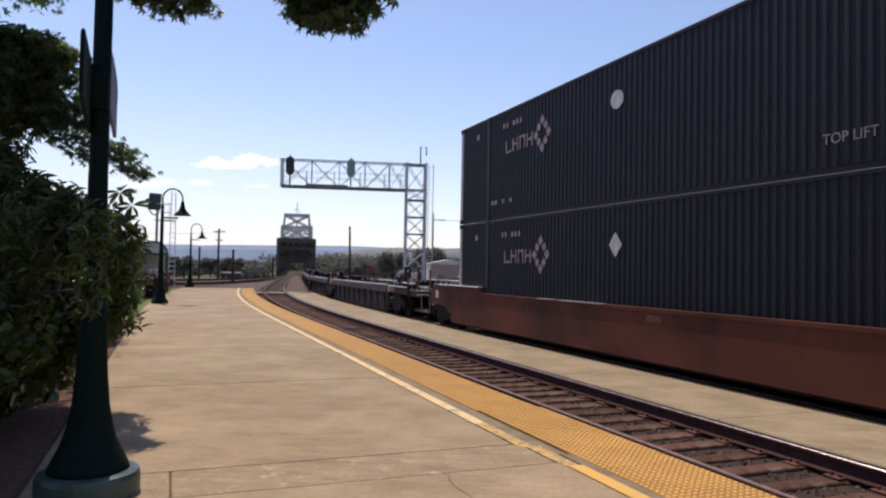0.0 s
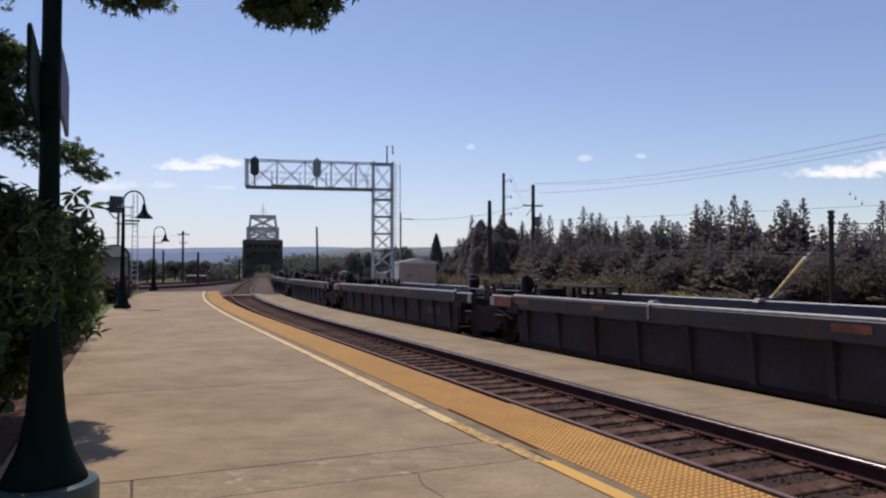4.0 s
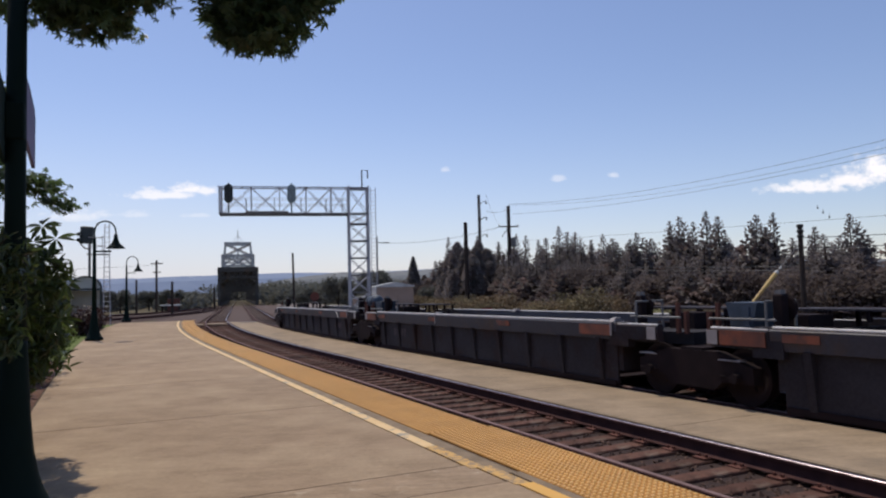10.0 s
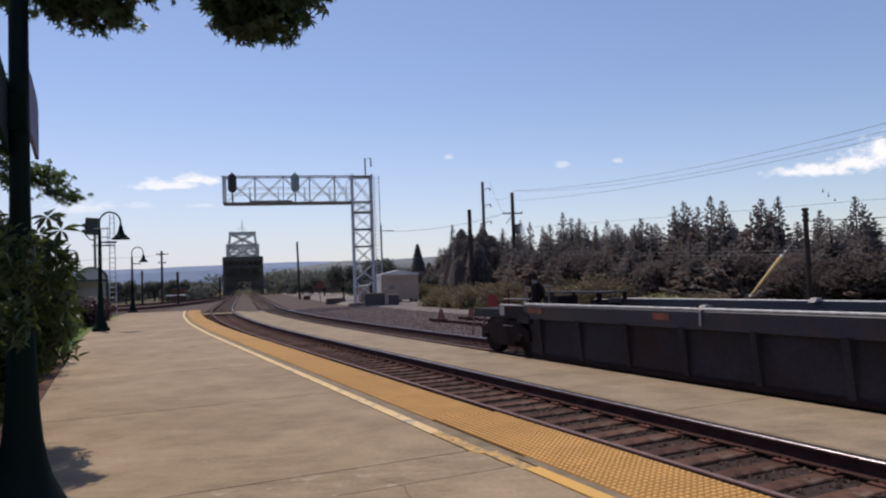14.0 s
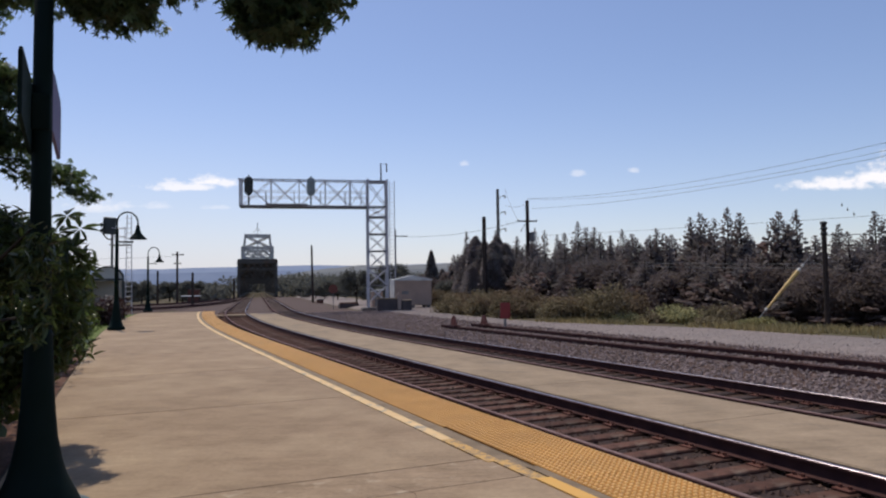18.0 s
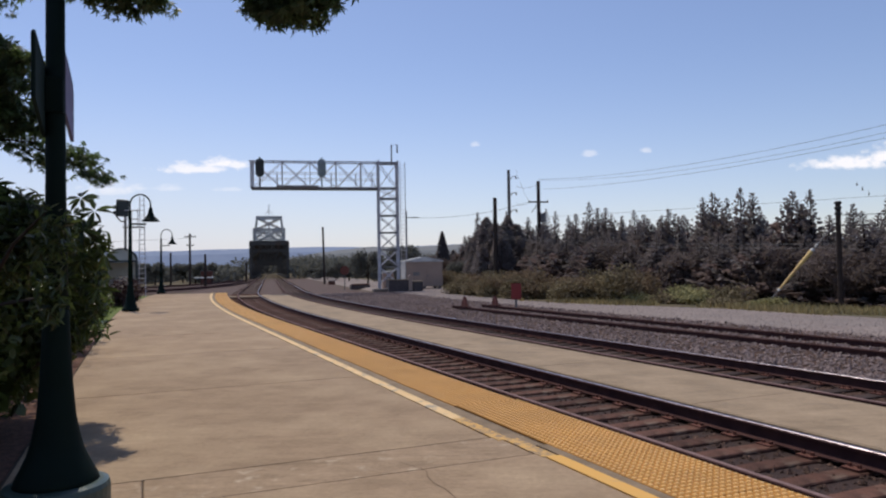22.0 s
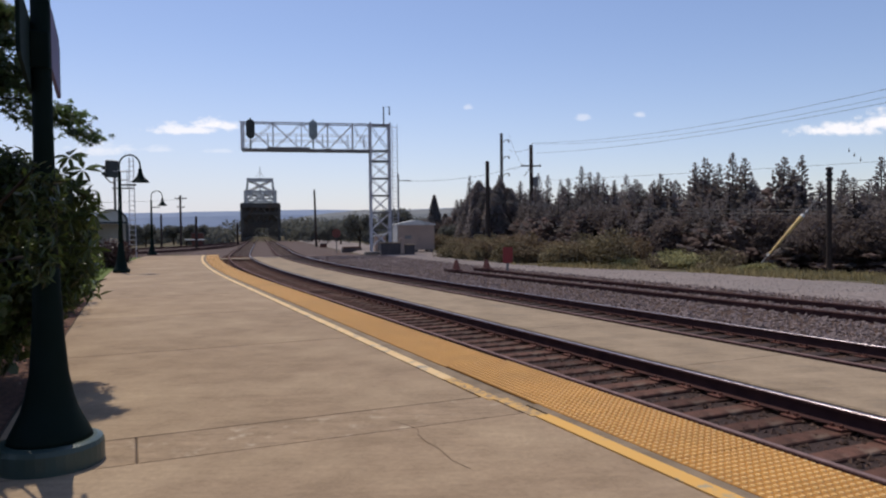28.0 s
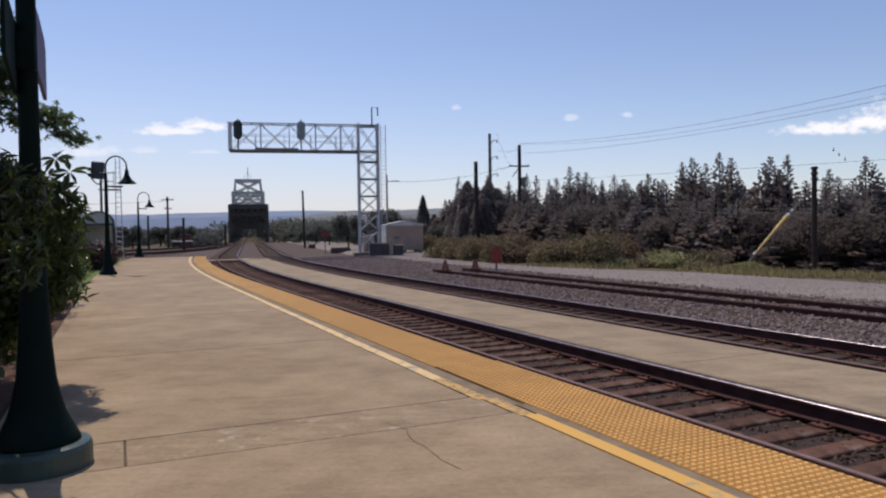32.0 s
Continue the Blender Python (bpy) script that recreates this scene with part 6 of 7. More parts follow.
def conifer(seed, h, w, dry, rise=0.35, leaders=1):
    """Tapered trunk, ascending branches and feathery sprays along them; some grow two or three thin tops."""
    r = random.Random(seed)
    t = thing("conifer", "dark conifer with feathery ascending branches, spiky top and haze-paled needles", "conifer", None, "conifer row")
    g = Mb(); limb(g, [(0, 0, 0), (0.05, 0, h * 0.5), (0, 0, h)], 0.13, 0.012)
    part("trunk", g, TWIG, t)
    hi, lo = Mb(), Mb()

    def stem(x0, y0, z0, z1, rad0, n):
        for i in range(n):
            f = ((i + r.random()) / n) ** 0.92
            z = z0 + (z1 - z0) * f
            a = i * 2.4 + r.uniform(-0.5, 0.5)
            L = rad0 * (1.01 - f) ** 1.0 * r.uniform(0.6, 1.12) * (1 + 0.22 * math.cos(a - seed)) + 0.05
            up = (rise + 0.45 * f * f) * r.uniform(0.5, 1.3) - 0.15 * (1 - f)
            d = Vector((math.cos(a), math.sin(a), 0))
            tgt = lo if (f < 0.5 and r.random() < dry) else hi
            base = Vector((x0 * (1 - f * 0.3), y0 * (1 - f * 0.3), z))
            k = max(2, int(L / 0.18))
            for j in range(k):
                q = (j + r.uniform(0.5, 1.0)) / k
                c = base + d * L * q + Vector((0, 0, L * up * q * (0.5 + 0.5 * q)))
                for _ in range(4):
                    b = a + r.gauss(0, 0.85)
                    dv = Vector((math.cos(b), math.sin(b), up + r.gauss(0.12, 0.38))).normalized()
                    ln = (0.09 + 0.33 * (1 - f)) * r.uniform(0.6, 1.25)
                    sd = dv.cross(Vector((r.gauss(0, 1), r.gauss(0, 1), r.gauss(0, 1)))).normalized() * ln * r.uniform(0.34, 0.56)
                    tgt.add([c - dv * ln * 0.2, c + dv * ln * 0.35 + sd, c + dv * ln, c + dv * ln * 0.35 - sd], [(0, 1, 2, 3)])

    stem(0, 0, h * 0.05, h * 0.99, w, int(20 * h))
    for j in range(leaders - 1):
        a = seed + 2.3 * j
        stem(0.16 * w * math.cos(a) + 0.3 * math.cos(a), 0.16 * w * math.sin(a) + 0.3 * math.sin(a), h * 0.50, h * (0.93 - 0.06 * j), w * 0.34, int(5 * h))
    part("crown", hi, NEEDLE, t)
    if lo.v:
        part("lower_foliage", lo, NEEDLE_DRY, t, "brown dry lower branches")
    return t


KH = [7.2, 6.6, 7.9, 6.2, 7.4]
kinds = [conifer(300, KH[0], 2.1, 0.75, 0.15), conifer(301, KH[1], 1.9, 0.6, 0.40, 2), conifer(302, KH[2], 2.3, 0.7, 0.05), conifer(303, KH[3], 2.1, 0.9, 0.50, 3), conifer(304, KH[4], 1.8, 0.5, 0.22)]
rt = random.Random(77)
# the tall spires: metres along the line and height
SPIRES = [(99.0, 10.2), (91.0, 9.3), (85.2, 9.2), (78.2, 8.0), (72.0, 8.4), (69.0, 8.0), (65.5, 7.3), (64.0, 7.4), (61.0, 8.2), (59.0, 7.5), (57.0, 7.4), (53.8, 6.5), (51.5, 6.8), (49.5, 6.0), (46.2, 6.5),
          (44.5, 5.9), (41.8, 7.0), (40.5, 7.2), (39.0, 6.7), (37.5, 7.3), (35.8, 6.8), (32.8, 6.6), (31.8, 5.8), (31.2, 6.6), (28.0, 5.5), (25.5, 6.0), (22.0, 6.3), (17, 6.0), (11, 6.2), (5, 5.8)]
rows = [(s, 37.0, h * 1.06, 1.12) for s, h in SPIRES]
for i in range(96):
    s = -6 + i * 1.15 + rt.uniform(-0.5, 0.5)
    near = 4.5 if s < 30 else 5.0 + (s - 30) * 0.034
    rows.append((s, 36.5 + rt.uniform(-1.6, 3.2), near * rt.uniform(0.90, 1.18), 1.3))
for i in range(50):
    s = 2 + i * 2.2 + rt.uniform(-0.8, 0.8)
    rows.append((s, 41.5 + rt.uniform(-1.5, 3), (4.6 if s < 30 else 5.1 + (s - 30) * 0.034) * rt.uniform(1.0, 1.22), 1.5))
for i in range(64):
    s = 4 + i * 1.35 + rt.uniform(-0.6, 0.6)
    rows.append((s, 34.0 + rt.uniform(-0.8, 1.2), (3.4 if s < 30 else 3.6 + (s - 30) * 0.03) * rt.uniform(0.8, 1.2), 1.55))
first = set()
for s, o, h, fat in rows:
    p = along(s, o, -1.05)
    kd = rt.randrange(5)
    m = pose(p.x, p.y, p.z, rt.uniform(-2, 2), rt.uniform(-2, 2), rt.uniform(0, 360))
    c = copy_thing(kinds[kd], m) if kd in first else kinds[kd]
    first.add(kd)
    c.matrix_basis = m
    q = h / KH[kd]
    w = 0.5 * (q + 0.9) * fat * rt.uniform(0.9, 1.1)
    c.scale = (w, w, q)
# dense smooth cypresses: the dark clump behind the short pole and the lone cones beyond the hut
def cypress(seed, h, w, blunt):
    r = random.Random(seed)
    t = thing("cypress", "dense dark rounded evergreen with a blunt top", "evergreen tree", None, "dark evergreens")
    g = Mb(); limb(g, [(0, 0, 0), (0.03, 0, h * 0.5), (0, 0, h * 0.9)], 0.14, 0.02)
    part("trunk", g, TWIG, t)

    def pick(rr):
        f = rr.random() ** 0.8
        prof = (1 - f) ** (0.55 if blunt else 0.75) * min(1.0, 0.55 + 2.2 * f)
        a = rr.uniform(0, 6.283)
        k = w * prof * (0.55 + 0.45 * rr.random() ** 0.5) * (0.88 + 0.24 * noise.noise((math.cos(a) * 1.6 + seed, math.sin(a) * 1.6, f * 5)))
        return math.cos(a) * k, math.sin(a) * k, 0.2 + (h - 0.2) * f
    part("crown", leaf_cloud(5200, pick, 0.20, seed, "leaflet"), NEEDLE, t)
    return t


evergreens = [cypress(331, 8.2, 2.5, True), cypress(332, 6.6, 1.7, False)]
for i, (k, x, y, q, f) in enumerate(((0, 5.2, 80.0, 1.0, 1.0), (1, 0.15, 108.0, 1.22, 1.0), (0, 7.7, 81.0, 1.02, 0.95), (0, 3.6, 84.0, 0.74, 0.9), (0, 9.3, 82.0, 0.82, 0.85), (0, 6.6, 77.0, 0.80, 1.25), (0, 6.4, 83.0, 0.95, 1.2), (0, 8.6, 78.5, 0.72, 1.2), (0, 4.6, 77.5, 0.60, 1.3), (0, 10.3, 84.0, 0.70, 1.2), (0, 6.0, 79.0, 0.90, 1.15), (0, 7.2, 79.5, 0.93, 1.1), (0, 4.4, 81.0, 0.84, 1.2), (0, 8.5, 80.0, 0.90, 1.15),
                                     (1, 3.1, 100.0, 0.75, 1.6), (1, 5.0, 104.0, 0.8, 1.7), (1, 1.9, 112.0, 0.8, 1.8))):
    c = evergreens[k] if i < 2 else copy_thing(evergreens[k], pose(x, y, -1.0))
    c.matrix_basis = pose(x, y, -1.0, 0, 0, 47 * i)
    c.scale = (q * f, q * f, q)


# broad-leaved trees in the middle distance
def round_tree(seed, h, w, n, material, name="tree", label="rounded leafy tree in the middle distance", group="distant trees"):
    r = random.Random(seed)
    t = thing(name, label, "tree", None, group)
    g = Mb(); limb(g, [(0, 0, 0), (0.1, 0, h * 0.3), (0, 0.1, h * 0.75)], 0.16 * h / 5, 0.04)
    for i in range(5):
        a = r.uniform(0, 6.28)
        limb(g, [(0, 0, h * 0.3), (w * 0.5 * math.cos(a), w * 0.5 * math.sin(a), h * r.uniform(0.5, 0.8))], 0.07 * h / 5, 0.02)
    part("trunk", g, TWIG, t)
    cl = Mb()
    for i in range(9):
        c = (r.uniform(-0.55, 0.55) * w, r.uniform(-0.55, 0.55) * w, h * r.uniform(0.35, 0.82))
        k = leaf_cloud(n // 9, blob(*c, w * 0.5, w * 0.5, h * 0.22, 0.3), 0.028 * h + (0.1 if h > 4 else 0.02), seed * 11 + i, "leaflet")
        cl.add(k.v, k.f)
    part("crown", cl, material, t)
    return t


thick = [round_tree(420 + i, 3.4, 1.7, 2600, THICKET, "thicket", "brown-green leafless-looking thicket under the conifers", "thickets") for i in range(2)]
for i in range(84):
    s = -4 + i * 1.4 + rt.uniform(-0.5, 0.5)
    o = 34.5 + rt.uniform(-1.5, 2.2)
    p = along(s, o, -1.3)
    m = pose(p.x, p.y, p.z, 0, 0, rt.uniform(0, 360))
    c = thick[i] if i < 2 else copy_thing(thick[i % 2], m)
    c.matrix_basis = m
    q = rt.uniform(0.95, 1.35)
    c.scale = (q, q, q * rt.uniform(0.8, 1.15) * (1.0 if s < 45 else 1.15))
mid = [round_tree(400, 5.5, 2.6, 3000, FAR_WOOD), round_tree(401, 6.5, 3.0, 3300, FAR_WOOD)]
mid[0].matrix_basis = pose(-8.0, 76, -0.8)
mid[0].scale = (0.75, 0.75, 0.85)
mid[1].matrix_basis = pose(-5.2, 98, -0.8)
for i, (x, y, q) in enumerate([(-8.5, 104, 0.8), (-14.5, 110, 0.7), (-6.0, 90, 0.55), (-18, 120, 0.6), (-3, 100, 0.7), (-21, 130, 0.6), (-24, 140, 0.6), (2.5, 92, 0.6), (-27, 150, 0.6),
                               (-58, 120, 0.85), (-63, 118, 0.8), (-52, 128, 0.8), (-70, 112, 0.9), (-47, 140, 0.8), (-76, 108, 0.85), (-55, 150, 0.8), (-60, 140, 0.9), (-82, 100, 0.9), (-50, 160, 0.8)]):
    c = copy_thing(mid[i % 2], pose(x, y, -1.0, 0, 0, 37 * i))
    c.scale = (q * 1.2, q * 1.2, q)
# the wood towards the river, too far to count
cl = Mb()
rw = random.Random(9)
for i in range(330):
    y = rw.uniform(150, 420)
    x = -0.215 * y + rw.uniform(2, 0.44 * y)
    hgt = (rw.uniform(0.014, 0.030) * y + 2.4)
    k = leaf_cloud(150, blob(x, y, hgt * 0.45 - 1.2, hgt * 0.62, hgt * 0.6, hgt * 0.55, 0.4), 0.55, 900 + i, "oval")
    cl.add(k.v, k.f)
for i in range(300):
    y = rw.uniform(135, 330)
    x = -0.285 * y - rw.uniform(0, 0.40 * y)
    hgt = rw.uniform(0.009, 0.016) * y + 2.4
    k = leaf_cloud(150, blob(x, y, hgt * 0.45 - 1.4, hgt * 0.75, hgt * 0.6, hgt * 0.55, 0.4), 0.58, 1200 + i, "oval")
    cl.add(k.v, k.f)
# trees added beyond the bridge to close the bright portal opening
for i in range(26):
    p = along(rw.uniform(400, 470), 7.3 + rw.uniform(-20, 20), 0)
    k = leaf_cloud(60, blob(p.x, p.y, 4.0, 6.5, 5, 7.5, 0.3), 1.1, 1500 + i, "oval")
    cl.add(k.v, k.f)
solid("far_wood", cl, FAR_WOOD, "far woodland across the river flats, its green paled for haze", "woodland", kind="stuff")

# small far things on the flats
for x, y, sx, sy, sz in ((-15.0, 96, 0.9, 0.9, 0.8), (-42.6, 128, 2.0, 1.2, 2.5)):
    b = block("relay_case", "small rusty brown relay case beside the line", "relay case", pose(x, y, -0.8, 0, 0, 10), sx, sy, sz, RUST_RED, 0.03)
    g = Mb(); g.box(-sx / 2 - 0.05, sx / 2 + 0.05, -sy / 2 - 0.05, sy / 2 + 0.05, sz - 0.02, sz + 0.06)
    part("roof", g, GALV_DARK, b)

rs_ = thing("round_sign", "weathered red-brown round sign on a thin post by the line", "sign", pose(-9.5, 69.0, -0.55, 0, 0, 6))
g = Mb(); g.prism([(0.46 * math.cos(math.pi / 8 + math.pi / 4 * k), 2.0 + 0.46 * math.sin(math.pi / 8 + math.pi / 4 * k)) for k in range(8)], -0.02, 0.0, "y")
part("board", g, STOP_RED, rs_)
g = Mb(); g.box(-0.04, 0.04, 0.0, 0.05, 0.0, 2.2)
part("post", g, GALV_DARK, rs_)
b = block("sleeper_stack", "low stack of old brown ties beside the line", "tie stack", pose(-8.2, 70.5, -0.6, 0, 0, 20), 1.9, 0.8, 0.55, CRATE_BROWN, 0.02)
for k in range(3):
    g = Mb(); g.box(-0.9 + 0.02 * k, 0.9 - 0.03 * k, -0.38 + 0.26 * k, -0.16 + 0.26 * k, 0.55, 0.70, bevel=0.02)
    part("tie", g, TIE, b)

# a dark house behind the conifers at the end of the row
house = thing("house", "dark house with a grey sloping roof behind the conifers", "house", pose(37.6, 56.0, -1.4, 0, 0, -32))
g = Mb(); g.box(-3.2, 3.2, -2.6, 2.6, 0.0, 3.1)
part("wall", g, CRATE_BROWN, house)
g = Mb(); g.prism([(-3.0, 2.95), (3.0, 2.95), (3.0, 3.10), (0.0, 4.55), (-3.0, 3.10)], -3.5, 3.5, "x")
part("roof", g, HOUSE_ROOF, house, "grey sloping roof")
g = Mb(); g.box(-3.0, -1.6, -0.9, 0.9, 3.6, 5.25)
ch = part("dormer", g, CRATE_BROWN, house, "dark flat-topped dormer")
g = Mb(); g.box(-3.1, -1.5, -1.0, 1.0, 5.25, 5.36)
part("cap", g, SIGNAL_DARK, ch)
g = Mb(); g.box(-1.2, -0.2, -2.63, -2.6, 0.9, 2.2)
part("window", g, SIGNAL_DARK, house)

# hills
def ridge(name, dist, az0, az1, fn, material, label, depth=300):
    g = Mb()
    n = 120
    rows = []
    for i in range(n + 1):
        a = az0 + (az1 - az0) * i / n
        hz = fn(a)
        rows.append([(dist * a, dist, -12), (dist * a * 1.03, dist * 1.03, hz * 0.35), (dist * a * 1.06, dist * 1.06, hz * 0.7), (dist * a * 1.1, dist * 1.1 + depth, hz)])
    vs = [p for r in rows for p in r]
    g.add(vs, [(i * 4 + j, (i + 1) * 4 + j, (i + 1) * 4 + j + 1, i * 4 + j + 1) for i in range(n) for j in range(3)])
    return solid(name, g, material, label, "hill", kind="structure")


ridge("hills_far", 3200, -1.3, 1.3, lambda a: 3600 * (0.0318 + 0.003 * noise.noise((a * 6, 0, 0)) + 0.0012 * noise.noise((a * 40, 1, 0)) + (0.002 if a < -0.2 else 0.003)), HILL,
      "wooded ridge on the horizon, blue haze painted into its colour")
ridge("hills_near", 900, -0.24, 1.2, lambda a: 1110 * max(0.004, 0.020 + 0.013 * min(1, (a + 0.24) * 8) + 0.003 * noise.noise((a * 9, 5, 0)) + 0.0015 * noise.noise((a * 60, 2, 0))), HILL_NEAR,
      "grey-green wooded rise behind the rail yard, haze in its colour", 120)

# ---------------------------------------------------------------- the train
SPEED = 6.42
TRAIN_OFF = 9.50
TRUCK_X = OFF2 - TRAIN_OFF


def tread(parent, y0, y1, x=TRUCK_X):
    """A truck at y0..y1 (its axles): frames, springs and two wheelsets, each a part."""
    sets = []
    yc = (y0 + y1) / 2
    for sx in (-0.93, 0.93):
        g = Mb()
        g.prism([(y0 - 0.28, 0.34), (y0 + 0.28, 0.34), (yc - 0.45, 0.22), (yc + 0.45, 0.22), (y1 - 0.28, 0.34), (y1 + 0.28, 0.34), (y1 + 0.28, 0.58), (yc + 0.5, 0.78),
                 (yc - 0.5, 0.78), (y0 - 0.28, 0.58)], x + sx - 0.09, x + sx + 0.09, "x")
        part("truck_frame", g, WELL_DARK, parent)
        for dy in (-0.2, 0.0, 0.2):
            g = Mb(); g.lathe([(0.07, 0.24), (0.085, 0.3), (0.07, 0.36), (0.085, 0.42), (0.07, 0.48), (0.085, 0.54)], 8, at=(x + sx, yc + dy, 0))
            part("spring", g, WELL_DARK, parent)
    g = Mb(); g.box(x - 1.0, x + 1.0, yc - 0.22, yc + 0.22, 0.5, 0.82)
    part("bolster", g, WELL_DARK, parent)
    for y in (y0, y1):
        w = Mb()
        m = Matrix.Rotation(math.pi / 2, 4, "Y")
        for sx in (-0.755, 0.755):
            s = 1 if sx > 0 else -1
            w.lathe([(0.08, 0.06), (0.30, 0.05), (0.36, 0.065), (0.42, 0.065), (0.425, -0.05), (0.45, -0.065), (0.45, -0.09), (0.37, -0.085), (0.30, -0.03), (0.08, -0.06)], 28,
                    m=Matrix.Translation((sx, 0, 0)) @ (m if s > 0 else m @ Matrix.Rotation(math.pi, 4, "X")))
        w.tube([(-1.12, 0, 0), (1.12, 0, 0)], 0.075, 10)
        for sx in (-0.82, 0.82):
            for k in range(3):
                a = 2 * math.pi * k / 3
                w.box(sx - 0.012, sx + 0.012, 0.17, 0.24, -0.035, 0.035, Matrix.Rotation(a, 4, "X"))
        ax = part("wheelset", w, [WELL_DARK], parent, "grimy steel wheelset", at=pose(x, y, 0.42))
        sets.append((ax, y))
    return sets


AXLES = []


def well_unit(y0, y1, front_open, rear_open, tank, label, seed):
    """One well unit; y runs to the rear. The sills run from y0 to y1, decks and trucks lie beyond them."""
    r = random.Random(seed)
    u = thing("well_car", label, "rail car", None, "empty well cars")
    for sx in (-1, 1):
        g = Mb()
        poly = [(1.22, 0.84), (1.33, 0.86), (1.37, 1.13), (1.33, 1.175), (1.22, 1.175)]
        g.prism([(sx * a, z) for a, z in poly], y0, y1, "y")
        sill = part("side_sill", g, WELL_BLUE, u, "slate blue top sill with a painted bright edge")
        # pale bead that paints the glint on the sill's top edge
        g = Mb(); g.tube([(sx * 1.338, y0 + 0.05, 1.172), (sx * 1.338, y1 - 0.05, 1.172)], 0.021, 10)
        part("worn_edge", g, WELL_EDGE, sill, "pale bead along the sill top, painted as its sun glint")
        g = Mb(); g.box(sx * 1.23 - 0.02, sx * 1.23 + 0.02, y0 + 0.12, y1 - 0.12, 0.06, 0.88)
        part("side_panel", g, WELL_GREY, u, "dull grey dented side panel")
        g = Mb(); g.box(sx * 1.22 - 0.06, sx * 1.22 + 0.06, y0 + 0.15, y1 - 0.15, 0.03, 0.12)
        part("bottom_chord", g, WELL_DARK, u)
        n = 10
        for i in range(n):
            y = y0 + 0.55 + (y1 - y0 - 1.1) * i / (n - 1)
            g = Mb()
            g.prism([(sx * 1.24, 0.87), (sx * 1.36, 0.87), (sx * 1.28, 0.10), (sx * 1.24, 0.10)], y - 0.055, y + 0.055, "y")
            part("rib", g, WELL_GREY, u)
        for yy, w in ((y1 - 0.75, 0.55), (y0 + (y1 - y0) * 0.3, 0.55), (y0 + (y1 - y0) * r.uniform(0.6, 0.75), 0.4)):
            g = Mb(); g.box(sx * 1.362 - 0.006, sx * 1.362 + 0.006, yy, yy + w, 0.98, 1.09)
            part("reflector", g, ORANGE_PATCH, u, "faded orange reflective patch")
        for k in range(5):
            y = (y1 - 2.25 if seed == 503 else y0 + 1.35) + 0.2 * k
            g = Mb(); g.box(sx * 1.254 - 0.004, sx * 1.254 + 0.004, y, y + 0.13, 0.46, 0.68)
            part("number_bar", g, FADED_STENCIL, u, "faded stencilled mark")
        for yy in (y0 + 0.12, y0 + (y1 - y0) * 0.62):
            g = Mb()
            g.prism([(sx * 1.12, 1.16), (sx * 1.19, 1.235), (sx * 1.30, 1.235), (sx * 1.372, 1.17), (sx * 1.30, 1.17)], yy - 0.06, yy + 0.06, "y")
            g.prism([(sx * 1.372, 1.17), (sx * 1.385, 1.15), (sx * 1.385, 0.92), (sx * 1.372, 0.92)], yy - 0.022, yy + 0.022, "y")
            part("container_guide", g, SCRAPED_LIT, u, "pale scraped container guide strapped over the sill")
        if sx > 0 and seed == 504:
            for q in (0.42,):
                yy = y0 + (y1 - y0) * q
                g = Mb(); g.box(1.14, 1.38, yy - 0.14, yy + 0.14, 1.17, 1.27, bevel=0.02)
                part("cone_block", g, RUST_RED, u, "rusty stacking block")
        # worn reflective patch at the leading end, and one on the side plate past the trailing end
        p0 = y0 + 0.10 if seed != 500 else y0 - 1.33
        if seed != 501:
            g = Mb(); g.box(sx * 1.374 - 0.004, sx * 1.374 + 0.004, p0, p0 + (0.95 if seed != 500 else 0.79), 0.92, 1.11)
            part("reflector", g, ORANGE_PATCH, u, "faded orange reflective patch")
        for ye, sg, opened in ((y0, -1, front_open), (y1, 1, rear_open)):
            L = 3.05 if seed == 500 and sg < 0 else 1.05
            a, b = sorted((ye + sg * 0.012, ye + sg * L))
            g = Mb(); g.prism([(sx * 1.24, 0.86), (sx * 1.35, 0.88), (sx * 1.37, 1.11), (sx * 1.33, 1.15), (sx * 1.24, 1.15)], a, b, "y")
            es = part("end_sill", g, WELL_GREY, u, "grimy side plate beside the end deck")
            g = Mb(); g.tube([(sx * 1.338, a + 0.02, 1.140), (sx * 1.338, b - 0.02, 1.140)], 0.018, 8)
            part("worn_edge", g, WELL_EDGE, es, "pale bead along the plate top, painted as its sun glint")
            m0 = ye + sg * ((0.42 if seed == 500 else 0.90) if sg < 0 or seed == 504 else 1.0)
            g = Mb(); g.box(sx * 1.374 - 0.004, sx * 1.374 + 0.004, m0 - 0.10, m0 + 0.10, 0.90, 1.11)
            part("mark", g, BOX_POST, es, "pale pinkish painted square")
            if sg > 0 and seed != 504:
                g = Mb(); g.box(sx * 1.374 - 0.004, sx * 1.374 + 0.004, y1 + 0.06, y1 + 0.86, 0.90, 1.11)
                part("reflector", g, ORANGE_PATCH, es, "faded orange reflective patch")
        if seed == 504:
            g = Mb(); g.prism([(y0 + 1.30, 0.90), (y0 + 1.36, 0.90), (y0 + 1.80, 1.12), (y0 + 1.70, 1.12)], sx * 1.374 - 0.004, sx * 1.374 + 0.004, "x")
            part("stripe", g, WELL_EDGE, u, "pale slanted stripe")
    # well floor
    g = Mb(); g.box(-1.21, 1.21, y0 + 0.3, y1 - 0.3, 0.12, 0.16)
    part("well_floor", g, WELL_DARK, u)
    for k in range(5):
        y = y0 + 0.8 + (y1 - y0 - 1.6) * k / 4
        g = Mb(); g.box(-1.20, 1.20, y - 0.12, y + 0.12, 0.16, 0.30)
        part("cross_bearer", g, WELL_DARK, u)
